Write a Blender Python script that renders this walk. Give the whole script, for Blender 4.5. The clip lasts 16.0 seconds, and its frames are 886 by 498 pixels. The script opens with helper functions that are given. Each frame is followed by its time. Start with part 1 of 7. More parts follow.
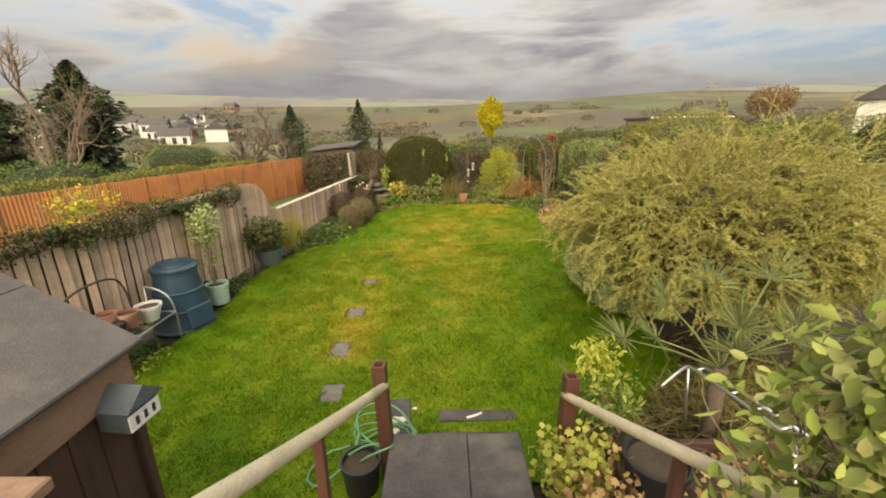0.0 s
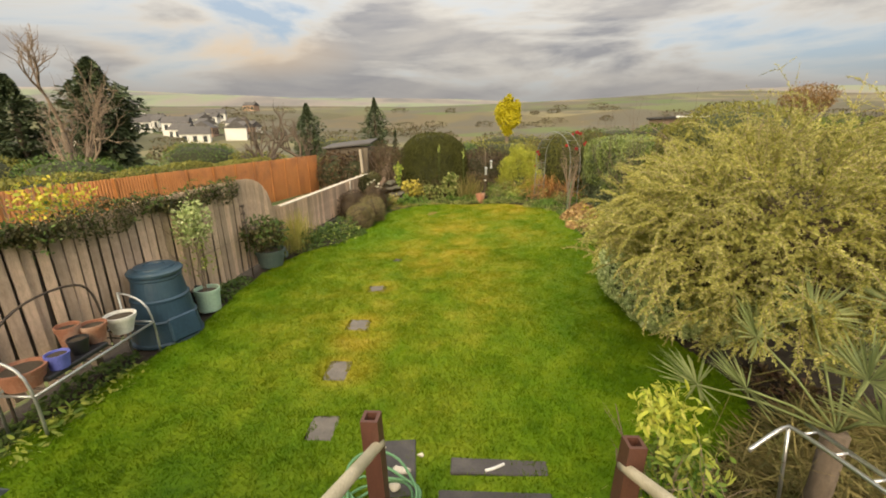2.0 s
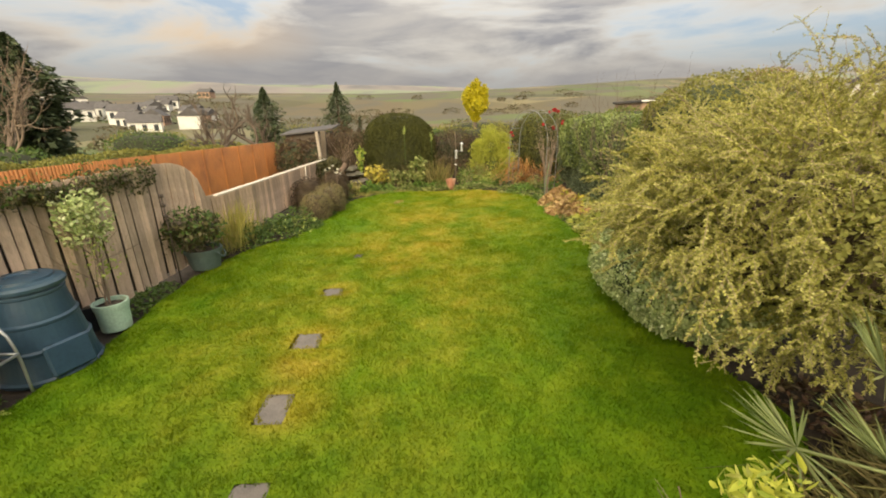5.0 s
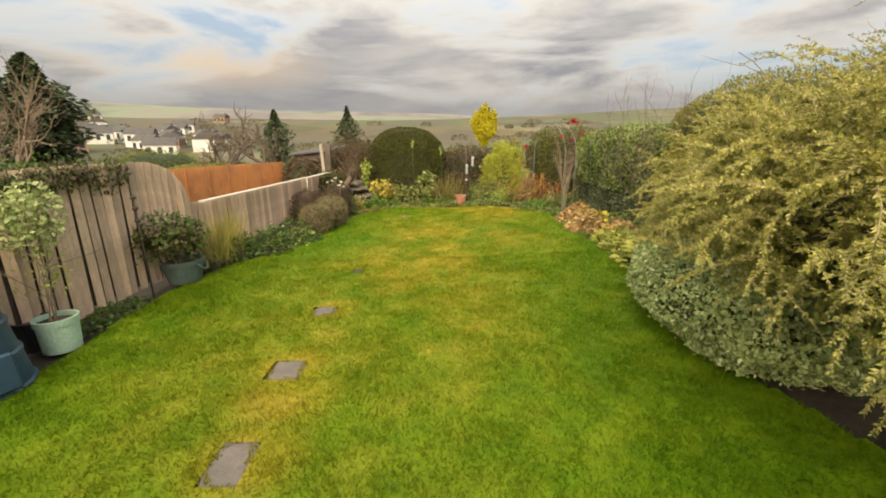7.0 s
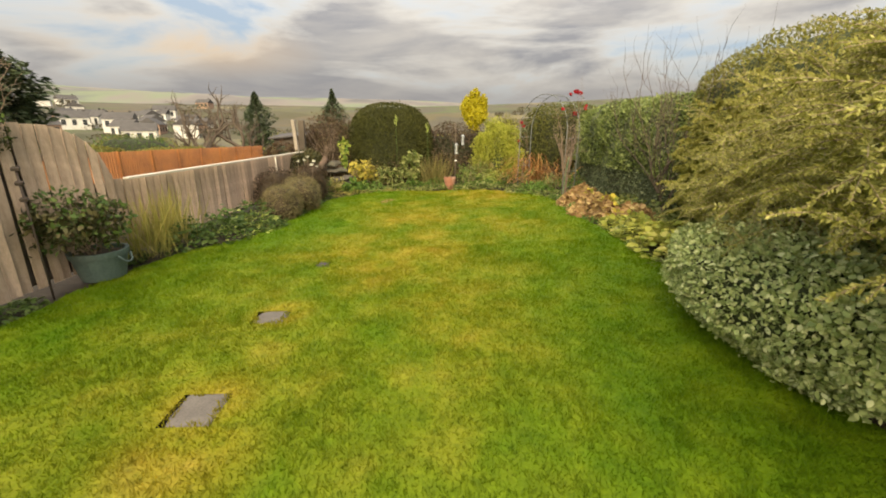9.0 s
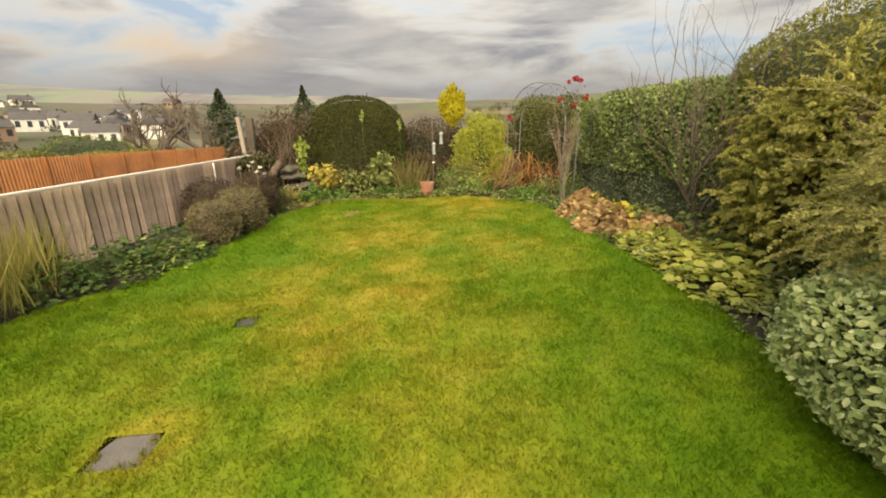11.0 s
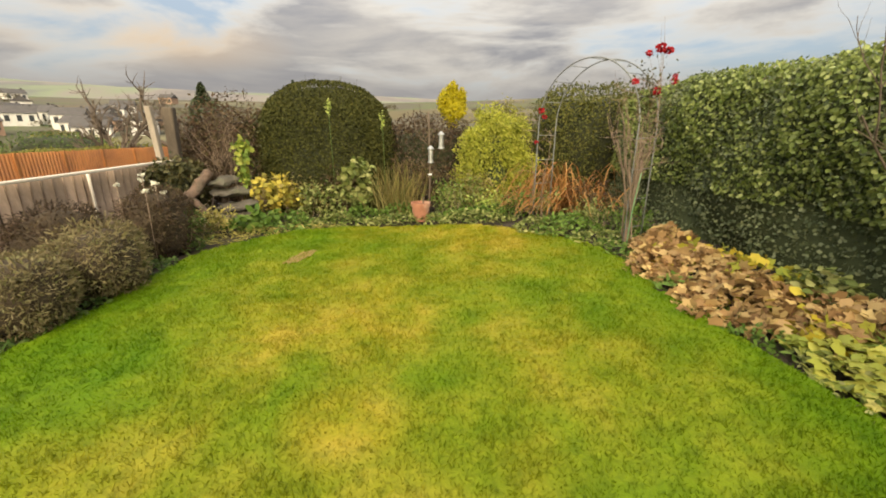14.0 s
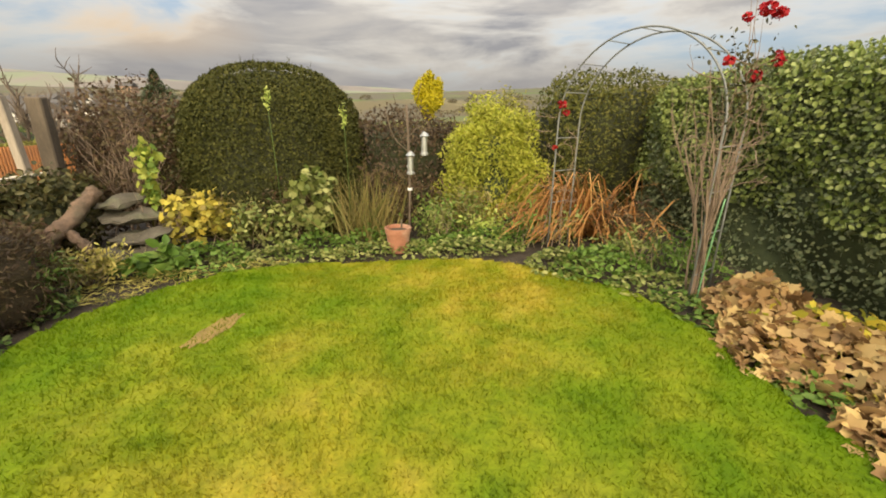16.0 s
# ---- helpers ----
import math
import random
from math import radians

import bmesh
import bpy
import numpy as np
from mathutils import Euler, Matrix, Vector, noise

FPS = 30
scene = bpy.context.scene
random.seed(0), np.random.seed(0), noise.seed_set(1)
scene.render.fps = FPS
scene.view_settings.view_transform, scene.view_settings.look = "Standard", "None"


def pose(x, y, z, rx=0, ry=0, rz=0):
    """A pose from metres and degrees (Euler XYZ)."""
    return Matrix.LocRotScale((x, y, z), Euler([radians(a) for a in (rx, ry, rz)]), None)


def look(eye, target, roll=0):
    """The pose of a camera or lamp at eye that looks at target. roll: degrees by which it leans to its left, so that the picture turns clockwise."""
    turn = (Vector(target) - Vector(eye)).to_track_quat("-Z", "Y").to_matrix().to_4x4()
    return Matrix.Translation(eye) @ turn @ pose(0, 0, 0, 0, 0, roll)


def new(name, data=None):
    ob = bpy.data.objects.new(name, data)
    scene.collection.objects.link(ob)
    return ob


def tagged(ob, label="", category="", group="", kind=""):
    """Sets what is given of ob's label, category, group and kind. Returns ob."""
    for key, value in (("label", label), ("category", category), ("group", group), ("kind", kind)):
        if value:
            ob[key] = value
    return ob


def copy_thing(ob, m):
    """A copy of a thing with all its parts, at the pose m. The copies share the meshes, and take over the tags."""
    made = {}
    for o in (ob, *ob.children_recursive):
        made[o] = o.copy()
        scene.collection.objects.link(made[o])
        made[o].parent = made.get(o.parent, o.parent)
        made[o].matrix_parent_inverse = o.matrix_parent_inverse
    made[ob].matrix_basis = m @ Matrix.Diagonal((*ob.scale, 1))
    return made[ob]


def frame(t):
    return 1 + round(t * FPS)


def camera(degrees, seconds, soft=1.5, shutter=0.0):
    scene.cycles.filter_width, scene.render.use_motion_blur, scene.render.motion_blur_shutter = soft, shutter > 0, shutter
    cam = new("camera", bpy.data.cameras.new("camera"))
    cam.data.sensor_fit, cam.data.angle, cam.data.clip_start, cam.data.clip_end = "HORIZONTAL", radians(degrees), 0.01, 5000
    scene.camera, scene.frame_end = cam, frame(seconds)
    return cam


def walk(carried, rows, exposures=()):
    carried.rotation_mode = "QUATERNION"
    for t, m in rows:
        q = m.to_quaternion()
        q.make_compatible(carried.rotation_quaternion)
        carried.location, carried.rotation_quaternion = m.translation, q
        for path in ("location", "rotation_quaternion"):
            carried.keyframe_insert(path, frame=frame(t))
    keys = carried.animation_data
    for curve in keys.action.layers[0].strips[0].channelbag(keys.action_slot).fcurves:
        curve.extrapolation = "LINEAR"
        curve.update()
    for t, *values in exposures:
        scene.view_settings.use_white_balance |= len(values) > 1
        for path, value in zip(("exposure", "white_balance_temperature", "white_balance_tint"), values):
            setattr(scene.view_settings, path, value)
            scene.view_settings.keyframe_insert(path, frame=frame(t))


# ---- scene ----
cam = camera(95.3, 16.0, 1.9)
PATH = [
    (0, (0.04, 0.168, 2.665), (0.026, 2.083, 2.088), -0.7),
    (0.5, (0.007, 0.405, 2.669), (0.005, 2.317, 2.083), -0.8),
    (1, (-0.021, 0.546, 2.641), (-0.048, 2.458, 2.055), -0.9),
    (1.5, (-0.009, 0.72, 2.549), (-0.099, 2.64, 1.996), -1.1),
    (2, (0.024, 0.912, 2.52), (-0.062, 2.825, 1.944), -0.4),
    (2.5, (-0.004, 1.06, 2.526), (-0.002, 2.981, 1.972), -0.4),
    (3, (0.001, 1.211, 2.474), (0.029, 3.131, 1.915), -1.2),
    (3.5, (0.027, 1.376, 2.376), (0.045, 3.292, 1.805), -0.7),
    (4, (0.045, 1.553, 2.363), (0.062, 3.454, 1.74), 0.2),
    (4.2, (0.045, 1.636, 2.351), (0.072, 3.53, 1.707), -0.4),
    (6.3, (-0.052, 2.3, 2.106), (0.045, 4.204, 1.503), -0.3),
    (6.5, (-0.058, 2.4, 2.059), (0.039, 4.3, 1.441), -0.5),
    (7, (-0.009, 2.585, 1.92), (0.019, 4.518, 1.406), -0.1),
    (7.5, (0.003, 2.829, 1.836), (0.027, 4.764, 1.328), -0.6),
    (8, (0.033, 3.044, 1.768), (0.048, 4.966, 1.215), -0.8),
    (8.5, (0.09, 3.313, 1.676), (0.1, 5.234, 1.12), 0.2),
    (9, (0.073, 3.606, 1.633), (0.151, 5.522, 1.066), 0.2),
    (9.2, (0.076, 3.721, 1.651), (0.203, 5.649, 1.135), -0.1),
    (11.3, (0.203, 5.337, 1.623), (0.374, 7.242, 1.037), -0.6),
    (11.5, (0.192, 5.499, 1.609), (0.339, 7.408, 1.032), -0.8),
    (12, (0.27, 5.988, 1.622), (0.37, 7.912, 1.083), 0.4),
    (12.5, (0.301, 6.435, 1.594), (0.442, 8.356, 1.054), 0.7),
    (13, (0.333, 6.915, 1.599), (0.461, 8.825, 1.018), 0.1),
    (13.5, (0.415, 7.365, 1.612), (0.568, 9.265, 1.008), 0.3),
    (14, (0.42, 7.797, 1.588), (0.602, 9.702, 1.007), 0.2),
    (14.5, (0.392, 8.218, 1.652), (0.692, 10.101, 1.047), -0.7),
    (15, (0.466, 8.69, 1.644), (0.693, 10.58, 1.029), -0.2),
    (15.5, (0.461, 9.023, 1.66), (0.607, 10.921, 1.047), 0.5),
    (16, (0.489, 9.456, 1.672), (0.779, 11.335, 1.051), 0.3),
]
walk(cam, [(t, look(eye, target, roll)) for t, eye, target, roll in PATH], [(0.0, 0.10), (4.0, 0.16), (9.0, 0.20), (12.0, 0.17), (16.0, 0.20)])

# ---- sky, sun ----
SUN_ELEV, SUN_AZ = 33.0, 191.0
world = bpy.data.worlds.new("world")
scene.world = world
world.use_nodes = True
wt = world.node_tree
wt.nodes.clear()


def wn(kind, **inputs):
    n = wt.nodes.new(kind)
    for k, v in inputs.items():
        n.inputs[k.replace("_", " ")].default_value = v
    return n


def wmath(op, a, b):
    n = wt.nodes.new("ShaderNodeMath")
    n.operation = op
    for i, v in enumerate((a, b)):
        if isinstance(v, (int, float)):
            n.inputs[i].default_value = v
        else:
            wt.links.new(v, n.inputs[i])
    return n.outputs[0]


def wmix(fac, a, b):
    n = wt.nodes.new("ShaderNodeMix")
    n.data_type = "RGBA"
    wt.links.new(fac, n.inputs[0])
    for i, v in ((6, a), (7, b)):
        if isinstance(v, tuple):
            n.inputs[i].default_value = (*v, 1)
        else:
            wt.links.new(v, n.inputs[i])
    return n.outputs[2]


def wramp(src, *stops):
    n = wt.nodes.new("ShaderNodeValToRGB")
    el = n.color_ramp.elements
    while len(el) < len(stops):
        el.new(0.5)
    for e, (p, c) in zip(el, stops):
        e.position, e.color = p, (c, c, c, 1)
    wt.links.new(src, n.inputs[0])
    return n.outputs[0]


sky = wt.nodes.new("ShaderNodeTexSky")
sky.sky_type = "NISHITA"
sky.sun_disc = False
sky.sun_elevation, sky.sun_rotation = radians(SUN_ELEV), radians(SUN_AZ)
sky_dim = wt.nodes.new("ShaderNodeVectorMath")
sky_dim.operation = "SCALE"
sky_dim.inputs[3].default_value = 0.15
wt.links.new(sky.outputs[0], sky_dim.inputs[0])
coord = wt.nodes.new("ShaderNodeTexCoord")
sep = wt.nodes.new("ShaderNodeSeparateXYZ")
wt.links.new(coord.outputs["Generated"], sep.inputs[0])
band = wt.nodes.new("ShaderNodeMapping")
band.inputs["Scale"].default_value = (1.5, 1.5, 6.5)
wt.links.new(coord.outputs["Generated"], band.inputs[0])
cloud_a = wn("ShaderNodeTexNoise", Scale=1.35, Detail=8.0, Roughness=0.54, Distortion=0.35)
cloud_b = wn("ShaderNodeTexNoise", Scale=2.1, Detail=7.0, Roughness=0.56, Distortion=0.4)
shift = wt.nodes.new("ShaderNodeVectorMath")
shift.inputs[1].default_value = (3.1, 1.7, 0.4)
wt.links.new(band.outputs[0], shift.inputs[0])
wt.links.new(band.outputs[0], cloud_a.inputs["Vector"])
wt.links.new(shift.outputs[0], cloud_b.inputs["Vector"])
cover = wramp(cloud_a.outputs[0], (0.37, 0.0), (0.49, 1.0))
shade = wramp(cloud_b.outputs[0], (0.36, 0.0), (0.66, 1.0))
thick = wramp(cloud_a.outputs[0], (0.43, 0.0), (0.56, 1.0))
grey = wmix(shade, (0.52, 0.51, 0.52), (0.92, 0.85, 0.75))
cloud = wmix(thick, (1.20, 1.13, 1.0), grey)
# one cloud low over the valley catches the sun
glow = wt.nodes.new("ShaderNodeVectorMath")
glow.operation = "DISTANCE"
glow.inputs[1].default_value = (-0.676, 1.319, 0.985)
wt.links.new(band.outputs[0], glow.inputs[0])
lit = wramp(wmath("ADD", glow.outputs["Value"], wmath("MULTIPLY", cloud_b.outputs[0], 0.5)), (0.20, 0.75), (0.62, 0.0))
cloud = wmix(lit, cloud, (1.25, 0.92, 0.58))
pale = wramp(sep.outputs[2], (0.0, 0.60), (1.0, 0.40))
full = wmix(cover, wmix(pale, sky_dim.outputs[0], (0.78, 0.86, 0.92)), cloud)
low = wramp(sep.outputs[2], (0.0, 1.0), (0.13, 0.0))
full = wmix(low, full, (0.64, 0.61, 0.60))
bg = wn("ShaderNodeBackground")
wt.links.new(full, bg.inputs[0])
# an overcast sky grows brighter from the horizon to the zenith
wt.links.new(wmath("MULTIPLY", wmath("ADD", wmath("MULTIPLY", wmath("MAXIMUM", sep.outputs[2], 0.0), 2.9), 0.76), 0.51), bg.inputs[1])
wout = wt.nodes.new("ShaderNodeOutputWorld")
wt.links.new(bg.outputs[0], wout.inputs[0])

sun = new("sun", bpy.data.lights.new("sun", "SUN"))
sun.data.energy, sun.data.angle, sun.data.color = 6.2, radians(60), (1.0, 0.83, 0.55)
az, elev = radians(SUN_AZ), radians(SUN_ELEV)
sun.matrix_world = look((8 * math.sin(az) * math.cos(elev), 8 * math.cos(az) * math.cos(elev), 8 * math.sin(elev)), (0, 0, 0))

# ---- materials ----


def material(name):
    m = bpy.data.materials.new(name)
    m.use_nodes = True
    nt = m.node_tree
    return m, nt, nt.nodes["Principled BSDF"], nt.nodes["Material Output"]


def node(nt, kind, **inputs):
    n = nt.nodes.new(kind)
    for k, v in inputs.items():
        n.inputs[k.replace("_", " ")].default_value = v
    return n


def ramp(nt, src, stops):
    n = nt.nodes.new("ShaderNodeValToRGB")
    el = n.color_ramp.elements
    while len(el) < len(stops):
        el.new(0.5)
    for e, (p, c) in zip(el, stops):
        e.position, e.color = p, (*c, 1)
    nt.links.new(src, n.inputs[0])
    return n.outputs[0]


def mixc(nt, fac, a, b, blend="MIX"):
    n = nt.nodes.new("ShaderNodeMix")
    n.data_type = "RGBA"
    n.blend_type = blend
    for i, v in ((0, fac), (6, a), (7, b)):
        if isinstance(v, tuple):
            n.inputs[i].default_value = (*v, 1)
        elif isinstance(v, (int, float)):
            n.inputs[i].default_value = v
        else:
            nt.links.new(v, n.inputs[i])
    return n.outputs[2]


def texture(nt, scale, stretch=(1, 1, 1), detail=5.0, rough=0.6):
    co = nt.nodes.new("ShaderNodeTexCoord")
    mp = nt.nodes.new("ShaderNodeMapping")
    mp.inputs["Scale"].default_value = stretch
    nt.links.new(co.outputs["Object"], mp.inputs[0])
    n = node(nt, "ShaderNodeTexNoise", Scale=scale, Detail=detail, Roughness=rough)
    nt.links.new(mp.outputs[0], n.inputs["Vector"])
    return n.outputs[0]


def bump(nt, bsdf, src, strength, distance=0.01):
    b = node(nt, "ShaderNodeBump", Strength=strength, Distance=distance)
    nt.links.new(src, b.inputs["Height"])
    nt.links.new(b.outputs[0], bsdf.inputs["Normal"])


def surface(name, c1, c2, scale=6, stretch=(1, 1, 1), rough=0.75, metal=0.0, relief=0.3, stain=None, per_piece=0.0):
    """Two-scale mottled surface with fine relief."""
    m, nt, bs, _ = material(name)
    big = texture(nt, scale, stretch)
    fine = texture(nt, scale * 9, stretch)
    col = ramp(nt, big, [(0.3, c1), (0.7, c2)])
    col = mixc(nt, 0.35, col, ramp(nt, fine, [(0.3, tuple(v * 0.6 for v in c1)), (0.7, tuple(min(1, v * 1.25) for v in c2))]))
    if stain:
        blot = ramp(nt, texture(nt, scale * 0.45, (1, 1, 1), 8), [(0.5, (0, 0, 0)), (0.68, (0.8, 0.8, 0.8))])
        col = mixc(nt, blot, col, stain)
    if per_piece:
        info = nt.nodes.new("ShaderNodeObjectInfo")
        v = ramp(nt, info.outputs["Random"], [(0, (1 - per_piece,) * 3), (1, (1 + per_piece * 0.4, 1 + per_piece * 0.3, 1 + per_piece * 0.2))])
        col = mixc(nt, 1.0, col, v, "MULTIPLY")
    nt.links.new(col, bs.inputs["Base Color"])
    bs.inputs["Roughness"].default_value, bs.inputs["Metallic"].default_value = rough, metal
    if relief:
        bump(nt, bs, fine, relief, 0.004)
    return m


def leaf(name, *cols, rough=0.5, through_light=0.3, patch=None):
    """Leaf: each leaf of its own shade out of cols, some light passing through."""
    m, nt, bs, out = material(name)
    geo = nt.nodes.new("ShaderNodeNewGeometry")
    n = len(cols)
    col = ramp(nt, geo.outputs["Random Per Island"], [(i / max(1, n - 1), c) for i, c in enumerate(cols)])
    clump = texture(nt, 2.3)
    col = mixc(nt, 1.0, col, ramp(nt, clump, [(0.3, (0.72, 0.74, 0.70)), (0.7, (1.2, 1.18, 1.1))]), "MULTIPLY")
    nt.links.new(col, bs.inputs["Base Color"])
    bs.inputs["Roughness"].default_value = rough
    bs.inputs["Specular IOR Level"].default_value = 0.22
    tr = nt.nodes.new("ShaderNodeBsdfTranslucent")
    nt.links.new(col, tr.inputs[0])
    mx = nt.nodes.new("ShaderNodeMixShader")
    mx.inputs[0].default_value = through_light
    nt.links.new(bs.outputs[0], mx.inputs[1])
    nt.links.new(tr.outputs[0], mx.inputs[2])
    nt.links.new(mx.outputs[0], out.inputs[0])
    return m


WORN = [(-1.22, 4.72, 0.34), (-1.22, 5.35, 0.42), (-1.30, 5.78, 0.36), (-1.25, 7.02, 0.26), (0.1, 9.6, 0.34)]


def grass_material(name, tip):
    """Lawn: green with mossy yellow patches a metre across, worn straw-coloured spots and darker tufts."""
    m, nt, bs, out = material(name)
    big = texture(nt, 0.55, (1, 0.8, 1), 3)
    mid = texture(nt, 2.6, (1, 1, 1), 4)
    fine = texture(nt, 38, (1, 1, 1), 4)
    tuft = texture(nt, 13, (1, 1, 1), 3)
    # moss thins the turf along the trodden middle of the lawn
    co = nt.nodes.new("ShaderNodeTexCoord")
    sp = nt.nodes.new("ShaderNodeSeparateXYZ")
    nt.links.new(co.outputs["Object"], sp.inputs[0])
    mp = nt.nodes.new("ShaderNodeMapRange")
    mp.inputs["From Min"].default_value, mp.inputs["From Max"].default_value = -4.0, 4.0
    drift = nt.nodes.new("ShaderNodeMath")
    drift.operation = "MULTIPLY_ADD"
    drift.inputs[1].default_value, drift.inputs[2].default_value = -0.22, 1.2
    nt.links.new(sp.outputs[1], drift.inputs[0])
    across = nt.nodes.new("ShaderNodeMath")
    nt.links.new(sp.outputs[0], across.inputs[0])
    nt.links.new(drift.outputs[0], across.inputs[1])
    nt.links.new(across.outputs[0], mp.inputs[0])
    trod = ramp(nt, mp.outputs[0], [(0.10, (0.12, 0.12, 0.12)), (0.30, (0.85, 0.85, 0.85)), (0.52, (0.9, 0.9, 0.9)), (0.70, (0.05, 0.05, 0.05))])
    mq = nt.nodes.new("ShaderNodeMapRange")
    mq.inputs["From Min"].default_value, mq.inputs["From Max"].default_value = 3.0, 13.0
    nt.links.new(sp.outputs[1], mq.inputs[0])
    trod = mixc(nt, 1.0, trod, ramp(nt, mq.outputs[0], [(0.0, (0.15, 0.15, 0.15)), (0.25, (0.55, 0.55, 0.55)), (0.60, (1.0, 1.0, 1.0))]), "MULTIPLY")
    moss = mixc(nt, 1.0, trod, ramp(nt, big, [(0.34, (0.0, 0.0, 0.0)), (0.60, (1.0, 1.0, 1.0))]), "MULTIPLY")
    # the turf is thin and yellow round the stepping stones
    worn = None
    for cx, cy, reach in WORN:
        gap = nt.nodes.new("ShaderNodeVectorMath")
        gap.operation = "DISTANCE"
        gap.inputs[1].default_value = (cx, cy, 0.03)
        nt.links.new(co.outputs["Object"], gap.inputs[0])
        rough_edge = nt.nodes.new("ShaderNodeMath")
        rough_edge.operation = "MULTIPLY_ADD"
        rough_edge.inputs[1].default_value = 0.55
        nt.links.new(mid, rough_edge.inputs[0])
        nt.links.new(gap.outputs["Value"], rough_edge.inputs[2])
        spot = ramp(nt, rough_edge.outputs[0], [(0.34 + reach * 0.35, (0.9, 0.9, 0.9)), (0.42 + reach * 1.1, (0, 0, 0))])
        worn = spot if worn is None else mixc(nt, 1.0, worn, spot, "LIGHTEN")
    moss = mixc(nt, 1.0, moss, worn, "LIGHTEN")
    green = ramp(nt, mid, [(0.30, (0.066, 0.140, 0.002)), (0.50, (0.094, 0.170, 0.003)), (0.70, (0.138, 0.206, 0.005))])
    yellow = ramp(nt, mid, [(0.32, (0.180, 0.196, 0.008)), (0.50, (0.265, 0.228, 0.018)), (0.68, (0.37, 0.270, 0.042))])
    col = mixc(nt, moss, green, yellow)
    col = mixc(nt, 1.0, col, ramp(nt, tuft, [(0.30, (0.74, 0.78, 0.72)), (0.46, (0.98, 0.98, 0.95)), (0.72, (1.15, 1.13, 1.08))]), "MULTIPLY")
    col = mixc(nt, 1.0, col, ramp(nt, fine, [(0.25, (0.80, 0.82, 0.78)), (0.75, (1.15, 1.14, 1.1))]), "MULTIPLY")
    if tip:
        geo = nt.nodes.new("ShaderNodeNewGeometry")
        col = mixc(nt, 1.0, col, ramp(nt, geo.outputs["Random Per Island"], [(0, (0.95, 0.97, 0.9)), (0.8, (1.15, 1.14, 1.05)), (1, (1.4, 1.3, 1.2))]), "MULTIPLY")
        tr = nt.nodes.new("ShaderNodeBsdfTranslucent")
        nt.links.new(col, tr.inputs[0])
        mx = nt.nodes.new("ShaderNodeMixShader")
        mx.inputs[0].default_value = 0.5
        nt.links.new(bs.outputs[0], mx.inputs[1])
        nt.links.new(tr.outputs[0], mx.inputs[2])
        nt.links.new(mx.outputs[0], out.inputs[0])
    else:
        bump(nt, bs, fine, 0.6, 0.02)
    nt.links.new(col, bs.inputs["Base Color"])
    bs.inputs["Roughness"].default_value = 0.6
    bs.inputs["Specular IOR Level"].default_value = 0.12
    return m


M_LAWN = grass_material("lawn_turf", False)
M_BLADE = grass_material("grass_blades", True)
M_SOIL = surface("garden_soil", (0.035, 0.026, 0.018), (0.075, 0.055, 0.035), 5, relief=0.8, rough=0.95)
M_BOARD = surface("weathered_board", (0.47, 0.33, 0.235), (0.76, 0.585, 0.445), 3.5, (7, 7, 0.7), 0.85, relief=0.5, stain=(0.27, 0.21, 0.15), per_piece=0.36)
M_POSTW = surface("old_post", (0.07, 0.055, 0.04), (0.14, 0.11, 0.08), 4, (5, 5, 0.8), 0.9, relief=0.6)
M_GREYPOST = surface("silvered_post", (0.20, 0.165, 0.13), (0.36, 0.31, 0.25), 5, (5, 5, 0.7), 0.9, relief=0.7)
M_CAP = surface("pale_capping", (0.55, 0.47, 0.38), (0.72, 0.66, 0.56), 3, (4, 0.6, 4), 0.7, relief=0.2)
M_ORANGE = surface("orange_stained_board", (0.34, 0.128, 0.035), (0.50, 0.205, 0.060), 1.6, (6, 6, 0.8), 0.75, relief=0.3, stain=(0.25, 0.10, 0.04))
M_SLAB = surface("grey_slab", (0.045, 0.041, 0.042), (0.085, 0.078, 0.078), 7, rough=0.85, relief=0.5, stain=(0.13, 0.12, 0.105), per_piece=0.2)
M_STONE = surface("stepping_stone", (0.105, 0.094, 0.082), (0.18, 0.162, 0.145), 9, rough=0.95, relief=0.6, stain=(0.19, 0.165, 0.14), per_piece=0.2)
M_BROWN = surface("brown_painted_post", (0.060, 0.024, 0.016), (0.105, 0.045, 0.030), 12, (3, 3, 0.6), 0.5, relief=0.25)
M_POLE = surface("pale_round_rail", (0.42, 0.36, 0.24), (0.58, 0.51, 0.36), 5, (3, 0.5, 3), 0.6, relief=0.25, stain=(0.33, 0.30, 0.20))
M_FELT = surface("roof_felt", (0.085, 0.076, 0.072), (0.125, 0.112, 0.107), 14, rough=0.95, relief=0.7, stain=(0.15, 0.135, 0.125))
M_SHED = surface("brown_shed_wall", (0.048, 0.025, 0.018), (0.085, 0.045, 0.031), 4, (5, 5, 0.5), 0.7, relief=0.3)
M_FASCIA = surface("tan_fascia", (0.20, 0.12, 0.075), (0.30, 0.195, 0.125), 4, (1, 1, 4), 0.75, relief=0.3)
M_BIN = surface("blue_green_plastic", (0.018, 0.045, 0.080), (0.030, 0.066, 0.105), 3, rough=0.42, relief=0.08, stain=(0.06, 0.10, 0.12))
M_TERRA = surface("terracotta", (0.24, 0.095, 0.055), (0.36, 0.165, 0.10), 8, rough=0.85, relief=0.3, stain=(0.50, 0.36, 0.27))
M_WHITEPOT = surface("white_glazed_pot", (0.66, 0.64, 0.60), (0.78, 0.77, 0.73), 6, rough=0.35, relief=0.05, stain=(0.42, 0.40, 0.33))
